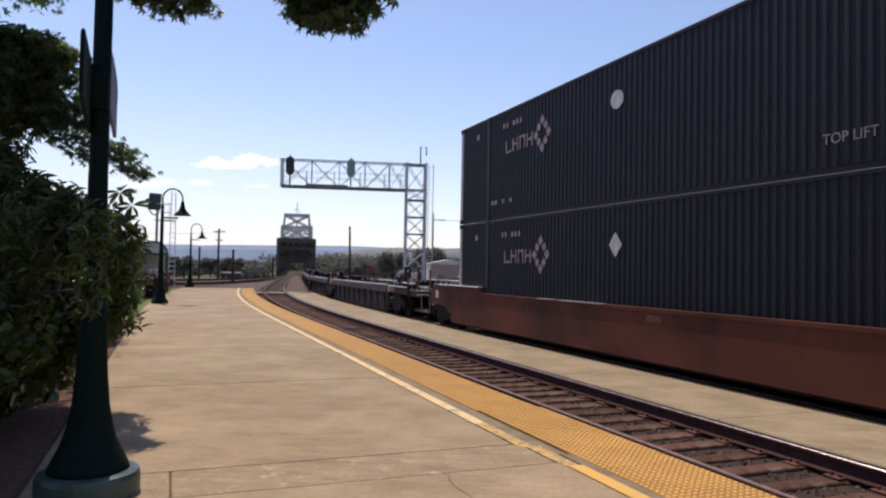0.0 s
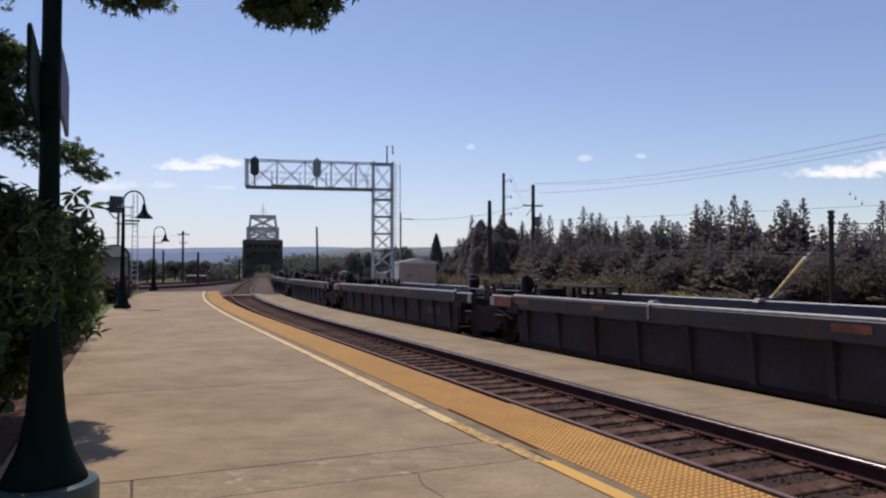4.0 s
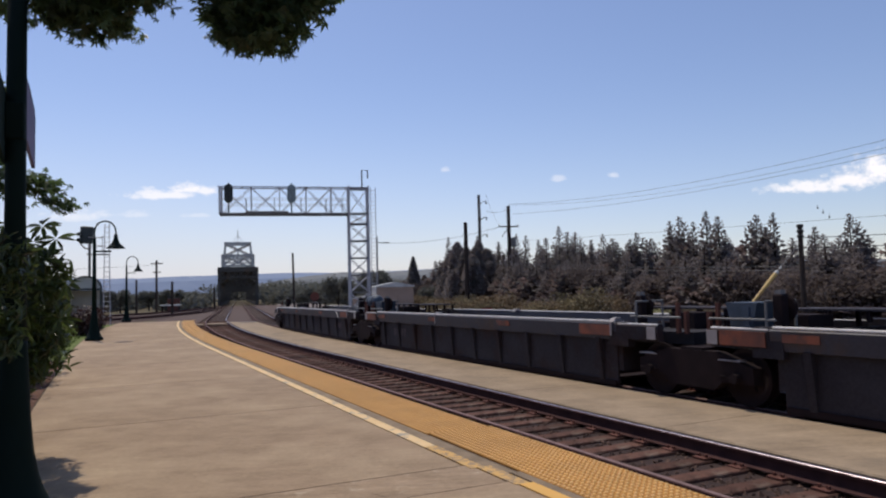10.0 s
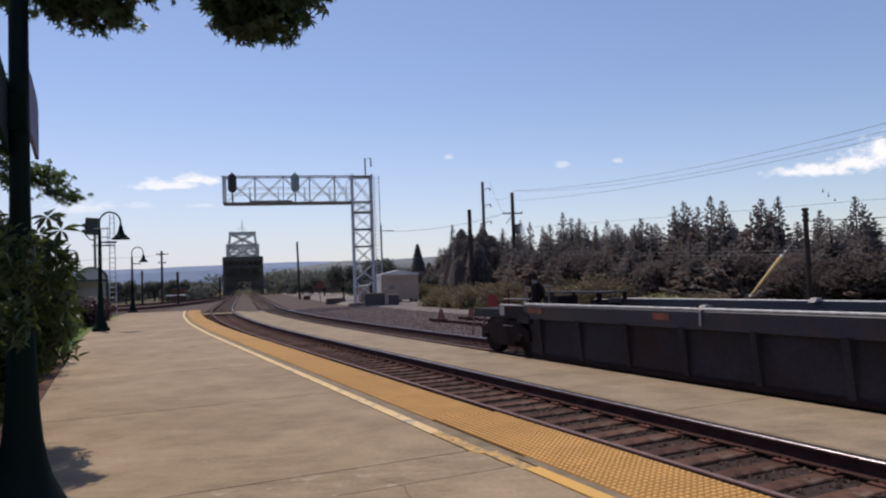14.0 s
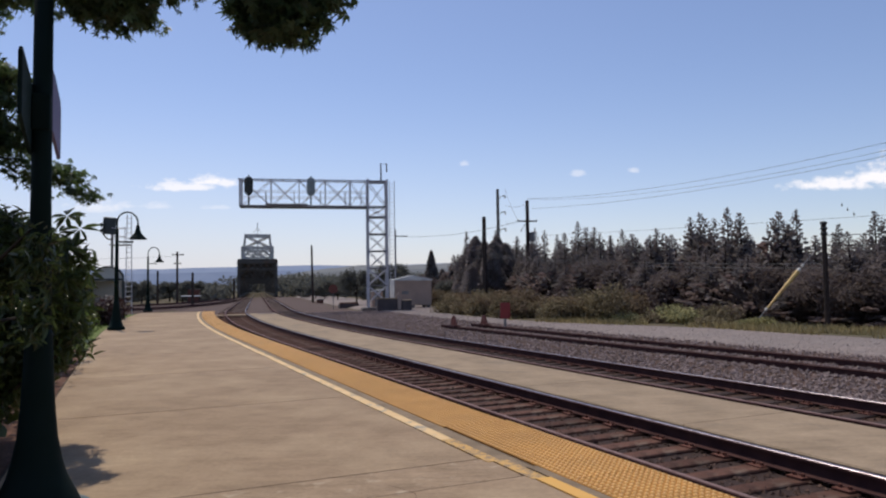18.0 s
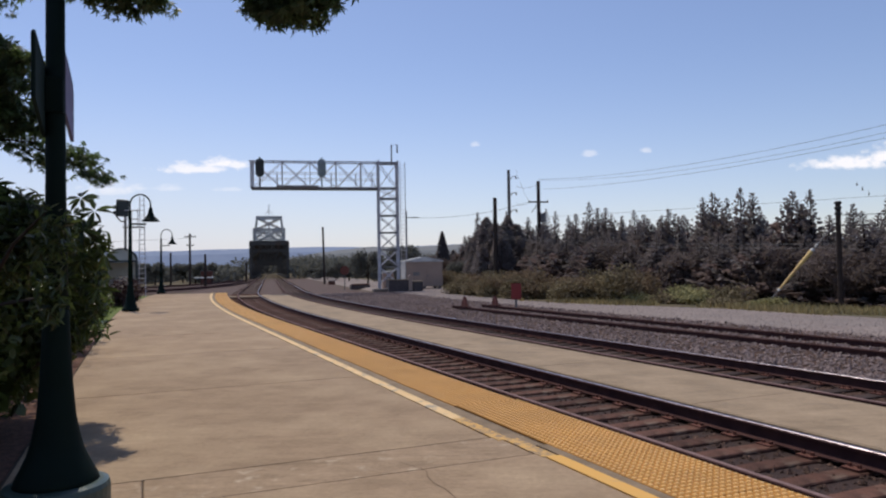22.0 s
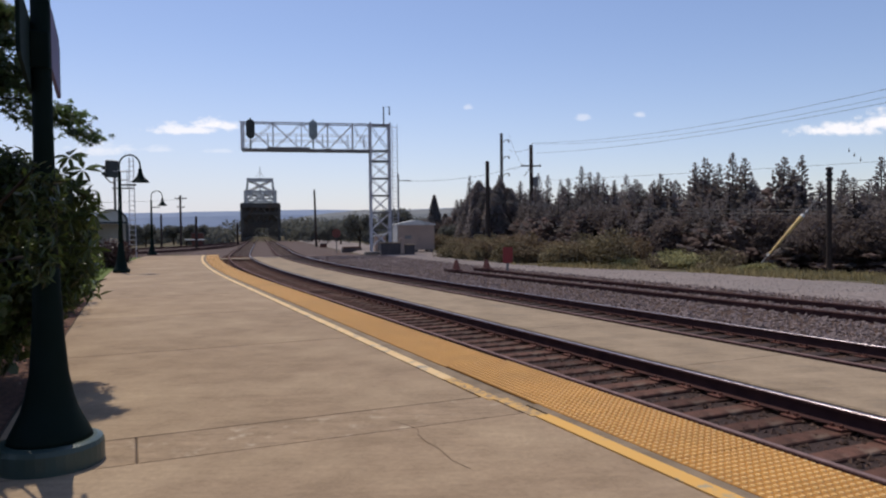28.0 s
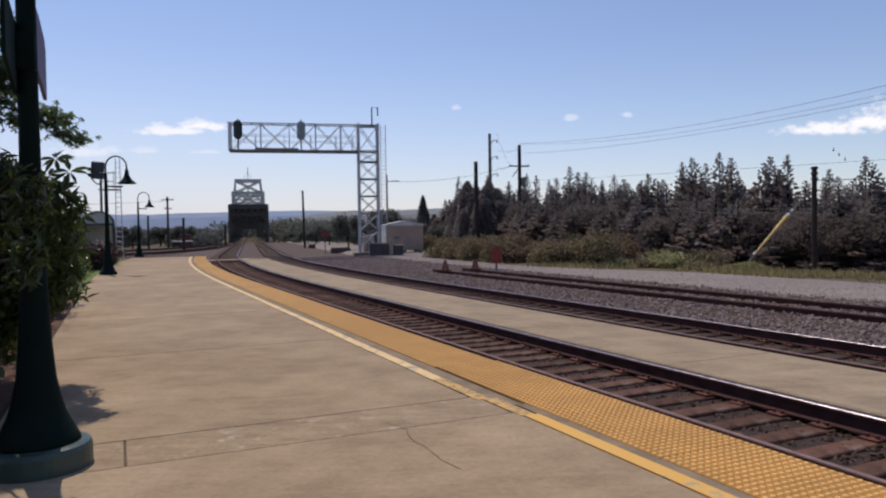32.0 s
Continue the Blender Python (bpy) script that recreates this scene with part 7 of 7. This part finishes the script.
    for ye, sg, opened in ((y0, -1, front_open), (y1, 1, rear_open)):
        g = Mb(); g.box(-1.22, 1.22, min(ye, ye - sg * 0.15), max(ye, ye - sg * 0.15), 0.3, 1.1)
        part("end_bulkhead", g, WELL_GREY, u)
        L = 1.42 if not opened else (4.4 if seed == 500 else 2.6)
        g = Mb()
        a, b = sorted((ye, ye + sg * L))
        g.prism([(-1.22, ye), (1.22, ye), (0.95 if not opened else 1.2, ye + sg * L), (-0.95 if not opened else -1.2, ye + sg * L)], 0.82, 1.02, "z")
        part("end_deck", g, DECK_DARK, u, "dark greasy end deck")
        # end posts and raised walkway with short stanchions
        g = Mb(); g.box(-1.35, -1.19, ye + sg * 0.05 - 0.25, ye + sg * 0.05 + 0.25, 0.75, 1.17)
        part("corner_block", g, WELL_GREY, u)
        # brake stand, poles and cross pipes on the end deck
        lead = seed == 500 and sg < 0
        yb, hb, wb = (ye - 1.42, 1.90, 0.13) if lead else (ye + sg * 0.16, 1.62, 0.09)
        g = Mb(); g.box(-0.98, -0.84, yb - wb, yb + wb, 1.0, hb, bevel=0.02)
        bs = part("brake_stand", g, WELL_DARK, u)
        g = Mb(); g.box(-0.96, -0.86, yb - 0.05, yb + 0.05, hb, hb + 0.06)
        part("cap", g, PALE_METAL if lead else GALV_DARK, bs)
        g = Mb(); g.lathe([(0.02, -0.03), (0.17, -0.025), (0.19, 0.0), (0.17, 0.025), (0.02, 0.03)], 16, m=Matrix.Translation((-0.80, yb, hb - 0.2)) @ Matrix.Rotation(math.pi / 2, 4, "Y"))
        part("brake_wheel", g, WELL_DARK, bs)
        for dy, zt in ((1.18, 1.50), (1.36, 1.36)):
            g = Mb(); g.box(-1.06, -1.0, ye + sg * dy - 0.03, ye + sg * dy + 0.03, 1.0, zt)
            part("pole", g, RUST_RED, u, "rusty upright pole")
        g = Mb(); g.tube([(-1.1, ye + sg * 0.1, 1.26), (-1.1, ye + sg * 1.3, 1.26)], 0.018, 6)
        part("pipe", g, GALV_DARK, u, "grey pipe along the deck")
        g = Mb(); g.tube([(-0.2, ye - sg * 0.2, 1.10), (0.1, ye + sg * 0.6, 1.08), (-0.1, ye + sg * 1.35, 1.04)], 0.03, 6)
        part("air_hose", g, WELL_DARK, u)
        g = Mb(); g.box(1.19, 1.35, ye + sg * 0.05 - 0.25, ye + sg * 0.05 + 0.25, 0.75, 1.19)
        part("corner_block", g, WELL_BLUE, u)
        w0, w1 = (y1 - 0.7, y1 + 2.5) if rear_open and sg > 0 else sorted((ye - sg * 1.1, ye + sg * 1.1))
        g = Mb(); g.box(0.25, 1.05, w0, w1, 1.34, 1.37)
        wk = part("walkway", g, WELL_GREY, u, "thin grey walkway grating on stanchions")
        for k in range(4):
            y = w0 + 0.15 + (w1 - w0 - 0.3) * k / 3
            for xx in (0.3, 1.0):
                g = Mb(); g.box(xx - 0.03, xx + 0.03, y - 0.03, y + 0.03, 1.0 if (y - ye) * sg > -0.1 else 1.18, 1.34)
                part("stanchion", g, WELL_DARK, wk)
        g = Mb(); g.box(-0.3, 0.25, ye + sg * 0.5 - 0.3, ye + sg * 0.5 + 0.3, 1.02, 1.30)
        part("brake_valve", g, WELL_DARK, u)
        g = Mb(); g.tube([(-1.1, ye + sg * 0.25, 1.02), (-1.1, ye + sg * 0.25, 1.52), (-0.5, ye + sg * 0.25, 1.52), (-0.5, ye + sg * 0.25, 1.02)], 0.022, 6)
        part("handrail", g, GALV_DARK, u)
        for k in range(2):
            g = Mb(); g.box(-1.33, -1.2, ye + sg * 0.75 - 0.2, ye + sg * 0.75 + 0.2, 0.42 + 0.24 * k, 0.44 + 0.24 * k)
            part("step", g, SCRAPED_LIT if k else WELL_DARK, u)
    if tank:
        g = Mb()
        ty, tz = (y0 + 0.06, 1.53) if seed == 500 else (y0 - 1.0, 1.50)
        g.lathe([(0.03, -0.47), (0.14, -0.45), (0.22, -0.35), (0.22, 0.35), (0.14, 0.45), (0.03, 0.47)], 20, m=Matrix.Translation((-0.62, ty, tz)) @ Matrix.Rotation(math.pi / 2, 4, "X"))
        part("air_tank", g, tank[1], u, "rounded air tank on saddle straps", smooth=True)
        for dy in (-0.24, 0.24):
            g = Mb(); g.box(-0.82, -0.42, ty + dy - 0.05, ty + dy + 0.05, 1.0, 1.34)
            part("tank_saddle", g, WELL_DARK, u)
            g = Mb(); g.lathe([(0.222, -0.03), (0.228, 0.0), (0.222, 0.03)], 20, m=Matrix.Translation((-0.62, ty + dy, tz)) @ Matrix.Rotation(math.pi / 2, 4, "X"))
            part("tank_strap", g, WELL_DARK, u)
    if seed in (502, 503):
        # slate blue valve cabinet over the trailing deck
        g = Mb(); g.prism([(y1 + 0.62, 1.05), (y1 + 0.96, 1.05), (y1 + 1.08, 1.50), (y1 + 0.50, 1.50)], -0.98, -0.45, "x")
        vb = part("valve_cabinet", g, TANK_BLUE, u, "slate blue valve cabinet on the end deck")
        g = Mb(); g.box(-0.995, -0.98, y1 + 0.64, y1 + 0.94, 1.12, 1.44)
        part("cover", g, TANK_BLUE, vb)
    return u


# sills run from a to b metres in the train's own measure, which counts back from the camera's abeam at the start
UNITS = [(27.65, 40.2, True, False, ("front", TANK_BLUE)), (43.4, 55.6, False, False, None), (58.8, 71.0, False, False, ("front", TANK_GREY)), (74.2, 86.4, False, False, None),
         (89.6, 103.15, False, True, ("front", TANK_BLUE))]
LABELS = ["slate blue empty well car with a blue air tank", "slate grey empty well car with ribbed sides", "slate grey empty well car with a green-grey tank",
          "worn grey empty well car with orange patches", "last slate well car with an open end platform"]
CARS = []
for i, (a, b, fo, ro, tank) in enumerate(UNITS):
    mid_x = (a + b) / 2
    u = well_unit(a - mid_x, b - mid_x, fo, ro, tank, LABELS[i], 500 + i)
    CARS.append((u, mid_x, a - 1.5, b + 1.5))
    if i == 0:
        AXLES += tread(u, a - 2.35 - mid_x, a - 0.65 - mid_x)
    c = b + 1.5 - mid_x
    if i < 4:
        AXLES += tread(u, c - 0.88, c + 0.88)
    else:
        AXLES += tread(u, b + 0.15 - mid_x, b + 1.75 - mid_x)
# couplers at both ends of the set
for i, y in ((0, -1), (4, 1)):
    u, mx, a, b = CARS[i]
    e = (UNITS[i][0] - 4.4 - mx) if y < 0 else (UNITS[i][1] + 2.6 - mx)
    g = Mb(); g.box(-0.13, 0.13, min(e, e + y * 0.75), max(e, e + y * 0.75), 0.6, 0.85, bevel=0.02)
    part("coupler", g, WELL_DARK, u)
    g = Mb(); g.tube([(0.2, e, 0.6), (0.25, e + y * 0.3, 0.35), (0.2, e + y * 0.5, 0.3)], 0.025, 6)
    part("brake_hose", g, WELL_DARK, u)
    for xx in (-1.2, 1.2):
        g = Mb()
        g.tube([(xx, e, 0.95), (xx, e + y * 0.12, 0.35), (xx - 0.3 * (1 if xx > 0 else -1), e + y * 0.12, 0.3), (xx - 0.3 * (1 if xx > 0 else -1), e, 0.9)], 0.022, 6)
        part("grab_iron", g, GALV_DARK, u)

# ladder and thin poles on the leading end of the set
u, mx = CARS[0][0], CARS[0][1]
f0 = UNITS[0][0] - 4.4 - mx
# pale metal paints the sunlit look of the rungs and deck edge
for z in (0.90, 1.05, 1.20):
    g = Mb(); g.box(-1.36, -0.94, f0 - 0.09, f0 - 0.02, z, z + 0.035)
    part("step", g, PALE_METAL, u, "pale ladder step, coloured as if sunlit")
for x in (-0.82, 0.10):
    g = Mb(); g.box(x, x + 0.5, f0 - 0.07, f0 - 0.01, 1.03, 1.06)
    part("step", g, PALE_METAL, u, "pale end strip, coloured as the lit deck edge")
for x, dy, zt, rr in ((-1.30, 0.03, 1.90, 0.05), (-0.88, 0.03, 1.80, 0.03), (-1.33, 1.32, 1.73, 0.035), (0.9, 0.1, 1.6, 0.03)):
    g = Mb(); g.tube([(x, f0 + dy, 0.95), (x, f0 + dy, zt)], rr, 8)
    q = part("pole", g, RUST_RED, u, "thin rusty pole")
    g = Mb(); g.tube([(x, f0 + dy, zt), (x, f0 + dy, zt + 0.05)], rr + 0.005, 8)
    part("cap", g, PALE_METAL, q)
for x, z, ya, yb in ((0.6, 1.40, 5.0, 0.45), (-1.05, 1.28, 3.0, 1.3), (1.1, 1.55, 2.6, 0.9), (-0.5, 1.12, 2.5, 0.4)):
    g = Mb(); g.tube([(x, f0 + ya, z), (x, f0 + yb, z)], 0.024, 6)
    part("handrail", g, WELL_EDGE, u, "pale worn handrail")
    for yy in (ya - 0.1, yb + 0.1):
        g = Mb(); g.tube([(x, f0 + yy, 1.0), (x, f0 + yy, z)], 0.02, 6)
        part("handrail_post", g, WELL_DARK, u)

# the red well car with its two stacked containers
RX0, RX1 = 0.05, 22.05
rmx = (RX0 + RX1) / 2
rc_ = thing("red_well_car", "oxide red well car carrying two stacked navy containers", "rail car")
e0, e1 = RX0 - rmx, RX1 - rmx
for sx in (-1, 1):
    g = Mb()
    prof = [(e0, 0.78), (e0, 1.26), (e0 + 3.5, 1.26), (e0 + 3.6, 1.16), (e1 - 4.05, 1.16), (e1 - 3.95, 1.32), (e1 - 0.7, 1.32), (e1 - 0.6, 1.22), (e1, 1.22), (e1, 0.66), (e1 - 1.05, 0.68), (e1 - 1.38, 0.60), (e1 - 1.62, 0.46), (e1 - 1.86, 0.20), (e0 + 2.0, 0.20),
            (e0 + 1.75, 0.55), (e0 + 1.3, 0.74)]
    g.prism(prof, sx * 1.36 - 0.04, sx * 1.36 + 0.04, "x")
    side = part("side_plate", g, RED_CAR, rc_, "rust-streaked red side plate with curved end cutout")
    g = Mb(); g.box(sx * 1.36 - 0.06, sx * 1.36 + 0.06, e0 + 3.6, e1 - 4.05, 1.10, 1.17)
    g.box(sx * 1.36 - 0.08, sx * 1.36 + 0.08, e1 - 3.95, e1 - 0.72, 1.26, 1.335)
    g.box(sx * 1.36 - 0.08, sx * 1.36 + 0.08, e0 + 0.2, e0 + 3.5, 1.20, 1.275)
    part("top_flange", g, RED_CAR, side)
    g = Mb(); g.box(sx * 1.402 - 0.005, sx * 1.402 + 0.005, e1 - 0.68, e1 - 0.45, 0.90, 1.14)
    part("placard", g, WHITE_PATCH, side, "small white placard")
    for yy in (-0.8,):
        g = Mb(); g.box(sx * 1.402 - 0.005, sx * 1.402 + 0.005, yy, yy + 0.42, 0.92, 1.04)
        part("reflector", g, ORANGE_PATCH, side, "faded orange reflective patch")
    for k in range(4):
        g = Mb(); g.box(sx * 1.402 - 0.005, sx * 1.402 + 0.005, e1 - 7.75 + 0.36 * k, e1 - 7.55 + 0.36 * k, 0.86, 1.04)
        part("number_bar", g, RED_MARK, side, "dark faded stencilled mark")
    g = Mb(); g.box(sx * 1.36 - 0.086, sx * 1.36 + 0.086, e1 - 3.93, e1 - 0.74, 1.318, 1.341)
    part("worn_edge", g, WELL_EDGE, side, "pale strip along the top flange, scraped and painted as sunlit")
    for ya, yb in ((e1 - 9.95, e1 - 8.25), (e1 - 8.05, e1 - 7.25)):
        g = Mb(); g.box(sx * 1.36 - 0.065, sx * 1.36 + 0.065, ya, yb, 1.155, 1.176)
        part("scrape", g, SCRAPED_LIT, side, "scraped bare patch of the top edge")
g = Mb(); g.box(-1.3, 1.3, e0 + 2.2, e1 - 2.2, 0.14, 0.30)
part("well_floor", g, WELL_DARK, rc_)
for ya, yb in ((e0, e0 + 1.9), (e1 - 1.9, e1)):
    g = Mb(); g.box(-1.31, 1.31, ya, yb, 0.82, 1.05)
    part("end_deck", g, RED_CAR, rc_)
g = Mb(); g.tube([(-1.2, e1 + 0.02, 1.0), (-1.2, e1 + 0.02, 1.5), (1.2, e1 + 0.02, 1.5), (1.2, e1 + 0.02, 1.0)], 0.022, 6)
part("handrail", g, RED_CAR, rc_)
for xx in (-1.3, 0.9):
    for k in range(3):
        g = Mb()
        g.box(xx, xx + 0.4, e1 + 0.12, e1 + 0.18, 0.62 + 0.2 * k, 0.655 + 0.2 * k)
        part("step", g, PALE_METAL, rc_)
g = Mb(); g.box(-0.13, 0.13, e1 - 0.3, e1 + 0.85, 0.6, 0.85, bevel=0.02)
part("coupler", g, WELL_DARK, rc_)
AXLES += tread(rc_, e1 - 1.70, e1 - 0.25)
AXLES += tread(rc_, e0 - 0.1, e0 + 1.35)
CARS.append((rc_, rmx, RX0 + 1, RX1 - 1))


def container(label, placard):
    """A 16 m container, y from -L/2 to L/2, standing on z = 0."""
    L, H, W = 16.15, 2.89, 1.28
    c = thing("container", label, "container", None, "stacked containers")
    h = L / 2
    post = h - 1.98
    for sx in (-1, 1):
        for a, b in ((-h + 0.14, -post - 0.09), (-post + 0.09, post - 0.09), (post + 0.09, h - 0.14)):
            n = max(1, round((b - a) / 0.168))
            p = (b - a) / n
            ys = []
            for i in range(n):
                t = a + i * p
                ys += [(t, 0.0), (t + 0.30 * p, 0.0), (t + 0.47 * p, 0.022), (t + 0.83 * p, 0.022)]
            ys.append((b, 0.0))
            g = Mb()
            k = len(ys)
            g.add([(sx * (W - 0.012 - d), y, z) for z in (0.075, H - 0.055) for y, d in ys], [(i, i + 1, k + i + 1, k + i) for i in range(k - 1)])
            part("corrugated_side", g, BOX_NAVY, c, "navy corrugated steel side")
        for y in (-h + 0.07, -post, post, h - 0.07):
            g = Mb(); g.box(sx * W - 0.08 if sx > 0 else -W, sx * W if sx > 0 else -W + 0.08, y - 0.08, y + 0.08, 0, H)
            part("corner_post", g, BOX_POST if y > h - 0.2 else BOX_NAVY, c)
            for z in (0, H - 0.12):
                g = Mb(); g.box(sx * (W - 0.06) - 0.075, sx * (W - 0.06) + 0.075, y - 0.09, y + 0.09, z, z + 0.12)
                part("corner_casting", g, BOX_NAVY, c)
        g = Mb(); g.box(sx * (W - 0.07) - 0.04, sx * (W - 0.07) + 0.04, -h + 0.1, h - 0.1, 0.0, 0.08)
        part("bottom_rail", g, BOX_NAVY, c)
        g = Mb(); g.box(sx * (W - 0.035) - 0.035, sx * (W - 0.035) + 0.035, -h + 0.1, h - 0.1, H - 0.06, H - 0.008)
        part("top_rail", g, BOX_NAVY, c)
        # pale strip painted as the sunlit ledge between the containers
        g = Mb(); g.box(sx * (W - 0.03) - 0.032, sx * (W - 0.03) + 0.032, -h + 0.2, h - 0.2, H - 0.009, H + 0.004)
        part("worn_rail_edge", g, SCRAPED_LIT, c, "pale strip on the top rail, painted as its sunlit ledge")
    g = Mb(); g.box(-W + 0.03, W - 0.03, -h + 0.06, h - 0.06, H - 0.05, H - 0.02)
    part("roof", g, BOX_NAVY, c)
    g = Mb(); g.box(-W + 0.03, W - 0.03, -h + 0.06, h - 0.06, 0.06, 0.12)
    part("floor", g, BOX_NAVY, c)
    for y0, y1 in ((h - 0.06, h - 0.02), (-h + 0.02, -h + 0.06)):
        for a, b in ((-W + 0.08, -0.01), (0.01, W - 0.08)):
            g = Mb(); g.box(a, b, y0, y1, 0.1, H - 0.1)
            part("end_door", g, BOX_NAVY, c)
    for x in (-0.8, -0.35, 0.35, 0.8):
        g = Mb(); g.tube([(x, h, 0.08), (x, h, H - 0.08)], 0.02, 6)
        part("lock_rod", g, GALV_DARK, c)
    # markings on the side towards the platform
    X = -W - 0.006
    g = Mb()
    def bar(y, z, w, hh):
        g.box(X - 0.003, X + 0.003, y - w / 2, y + w / 2, z - hh / 2, z + hh / 2)
    # four block letters reduced to bars
    for i in range(4):
        y = 4.97 - 0.39 * i
        bar(y, 1.89, 0.055, 0.34)
        bar(y - 0.25, 1.89 if i else 1.76, 0.055, 0.34 if i else 0.08)
        bar(y - 0.125, 1.745 if i == 0 else (1.90 if i % 2 else 2.03), 0.20, 0.055)
    part("logo_mark", g, MARK_PINK, c, "faded pink block lettering reduced to bars")
    cy, cz = 3.04, 1.92
    for k in range(4):
        a = math.pi / 2 * k
        for rad, size, a2 in ((1.12, 0.115, a), (0.86, 0.105, a + math.pi / 4)):
            yy, zz = cy + 0.27 * rad * math.cos(a2), cz + 0.30 * rad * math.sin(a2)
            g = Mb()
            g.prism([(yy + size * math.cos(b), zz + size * 1.1 * math.sin(b)) for b in (0, math.pi / 2, math.pi, 3 * math.pi / 2)], X - 0.003, X + 0.003, "x")
            part("emblem_piece", g, MARK_PINK, c, "faded pink diamond of a ring-shaped emblem")
    g = Mb()
    q = [(0.0 + 0.22 * math.cos(b), 2.07 + (0.25 if placard else 0.19) * math.sin(b)) for b in ((0, math.pi / 2, math.pi, 3 * math.pi / 2) if placard else [math.pi * e / 6 for e in range(12)])]
    g.prism(q, X - 0.003, X + 0.003, "x")
    part("placard", g, WHITE_PATCH, c, "white placard")
    marks = [(5.12 - 0.19 * k, 2.47, 0.10, 0.13) for k in (0, 1, 3, 4, 5)] + [(5.78 - 0.22 * k, 0.46, 0.13, 0.11) for k in (0, 1, 3, 5)] + [(h - 1.25, 2.45, 0.16, 0.14)]
    for y, z, w, hh in marks:
        g = Mb(); g.box(X - 0.003, X + 0.003, y - w / 2, y + w / 2, z - hh / 2, z + hh / 2)
        part("number_bar", g, MARK_PINK, c, "faded pinkish stencilled bar")
    return c


def words(text, parent, m, size, material):
    cu = bpy.data.curves.new("lettering", "FONT")
    cu.body, cu.size, cu.extrude = text, size, 0.003
    tmp = bpy.data.objects.new("lettering", cu)
    scene.collection.objects.link(tmp)
    me = bpy.data.meshes.new_from_object(tmp.evaluated_get(bpy.context.evaluated_depsgraph_get()))
    bpy.data.objects.remove(tmp)
    me.materials.append(material)
    ob = new("lettering", me)
    ob.parent, ob.matrix_basis = parent, m
    return ob


# containers ride with the red car: they are things of their own with the same path
BOX_X = 19.9 - 16.15 / 2
box_low = container("navy blue container in the well of a red car", True)
box_top = container("navy blue container stacked on top of another", False)
words("TOP LIFT", box_top, Matrix.Translation((-1.290, -4.78, 0.38)) @ Matrix(((0, 0, -1, 0), (-1, 0, 0, 0), (0, 1, 0, 0), (0, 0, 0, 1))), 0.205, MARK_PINK)


def car_rows(front, rear, mid_x, lift=0.0):
    """Rows for a car whose pivots stand at front and rear, as it rolls along the middle track."""
    rows = []
    for t in [0.0, 0.034] + [0.5 * i for i in range(1, 64)] + [31.966, 32.0]:
        a, b = along(front - SPEED * t, TRAIN_OFF), along(rear - SPEED * t, TRAIN_OFF)
        q = (mid_x - front) / (rear - front)
        p = a.lerp(b, q)
        rows.append((t, pose(p.x, p.y, RAIL_Z + lift, 0, 0, math.degrees(math.atan2(-(b.x - a.x), b.y - a.y)))))
    return rows


# an insect that leaves the shrub and crosses the sky
bug = thing("flying_insect", "small dark insect crossing the sky", "insect")
g = Mb(); g.lathe([(0.0005, -0.011), (0.0025, -0.008), (0.0035, 0.0), (0.003, 0.006), (0.0005, 0.010)], 8, m=Matrix.Rotation(math.pi / 2, 4, "Y"))
part("body", g, BLACK_PAINT, bug)
for sg in (-1, 1):
    g = Mb(); g.add([(0.002, 0, 0.003), (0.006, sg * 0.006, 0.006), (0.001, sg * 0.015, 0.009), (-0.005, sg * 0.010, 0.006)], [(0, 1, 2, 3)])
    part("wing", g, WIRE, bug)


def motions():
    rest, end = pose(-5.1, 7.3, 1.2), pose(3.4, 1.2, 4.2, 0, -30, 0)
    walk(bug, [(0, rest), (28.8, rest), (29.9, pose(-0.388, 2.81, 2.049, 0, -38, 0)), (30.0, pose(-0.004, 2.81, 2.341, 0, -38, 0)), (30.3, pose(1.25, 2.81, 3.27, 0, -36, 0)), (31.0, end), (32, end)])
    for ob, mid_x, front, rear in CARS:
        walk(ob, car_rows(front, rear, mid_x))
    walk(box_low, car_rows(RX0 + 1, RX1 - 1, BOX_X, 0.29))
    walk(box_top, car_rows(RX0 + 1, RX1 - 1, BOX_X, 0.29 + 2.915))
    turn = math.degrees(SPEED * 0.1 / 0.42)
    for ax, y in AXLES:
        walk(ax, [(0.1 * i, pose(TRUCK_X, y, 0.42, turn * i, 0, 0)) for i in range(321)])


motions()
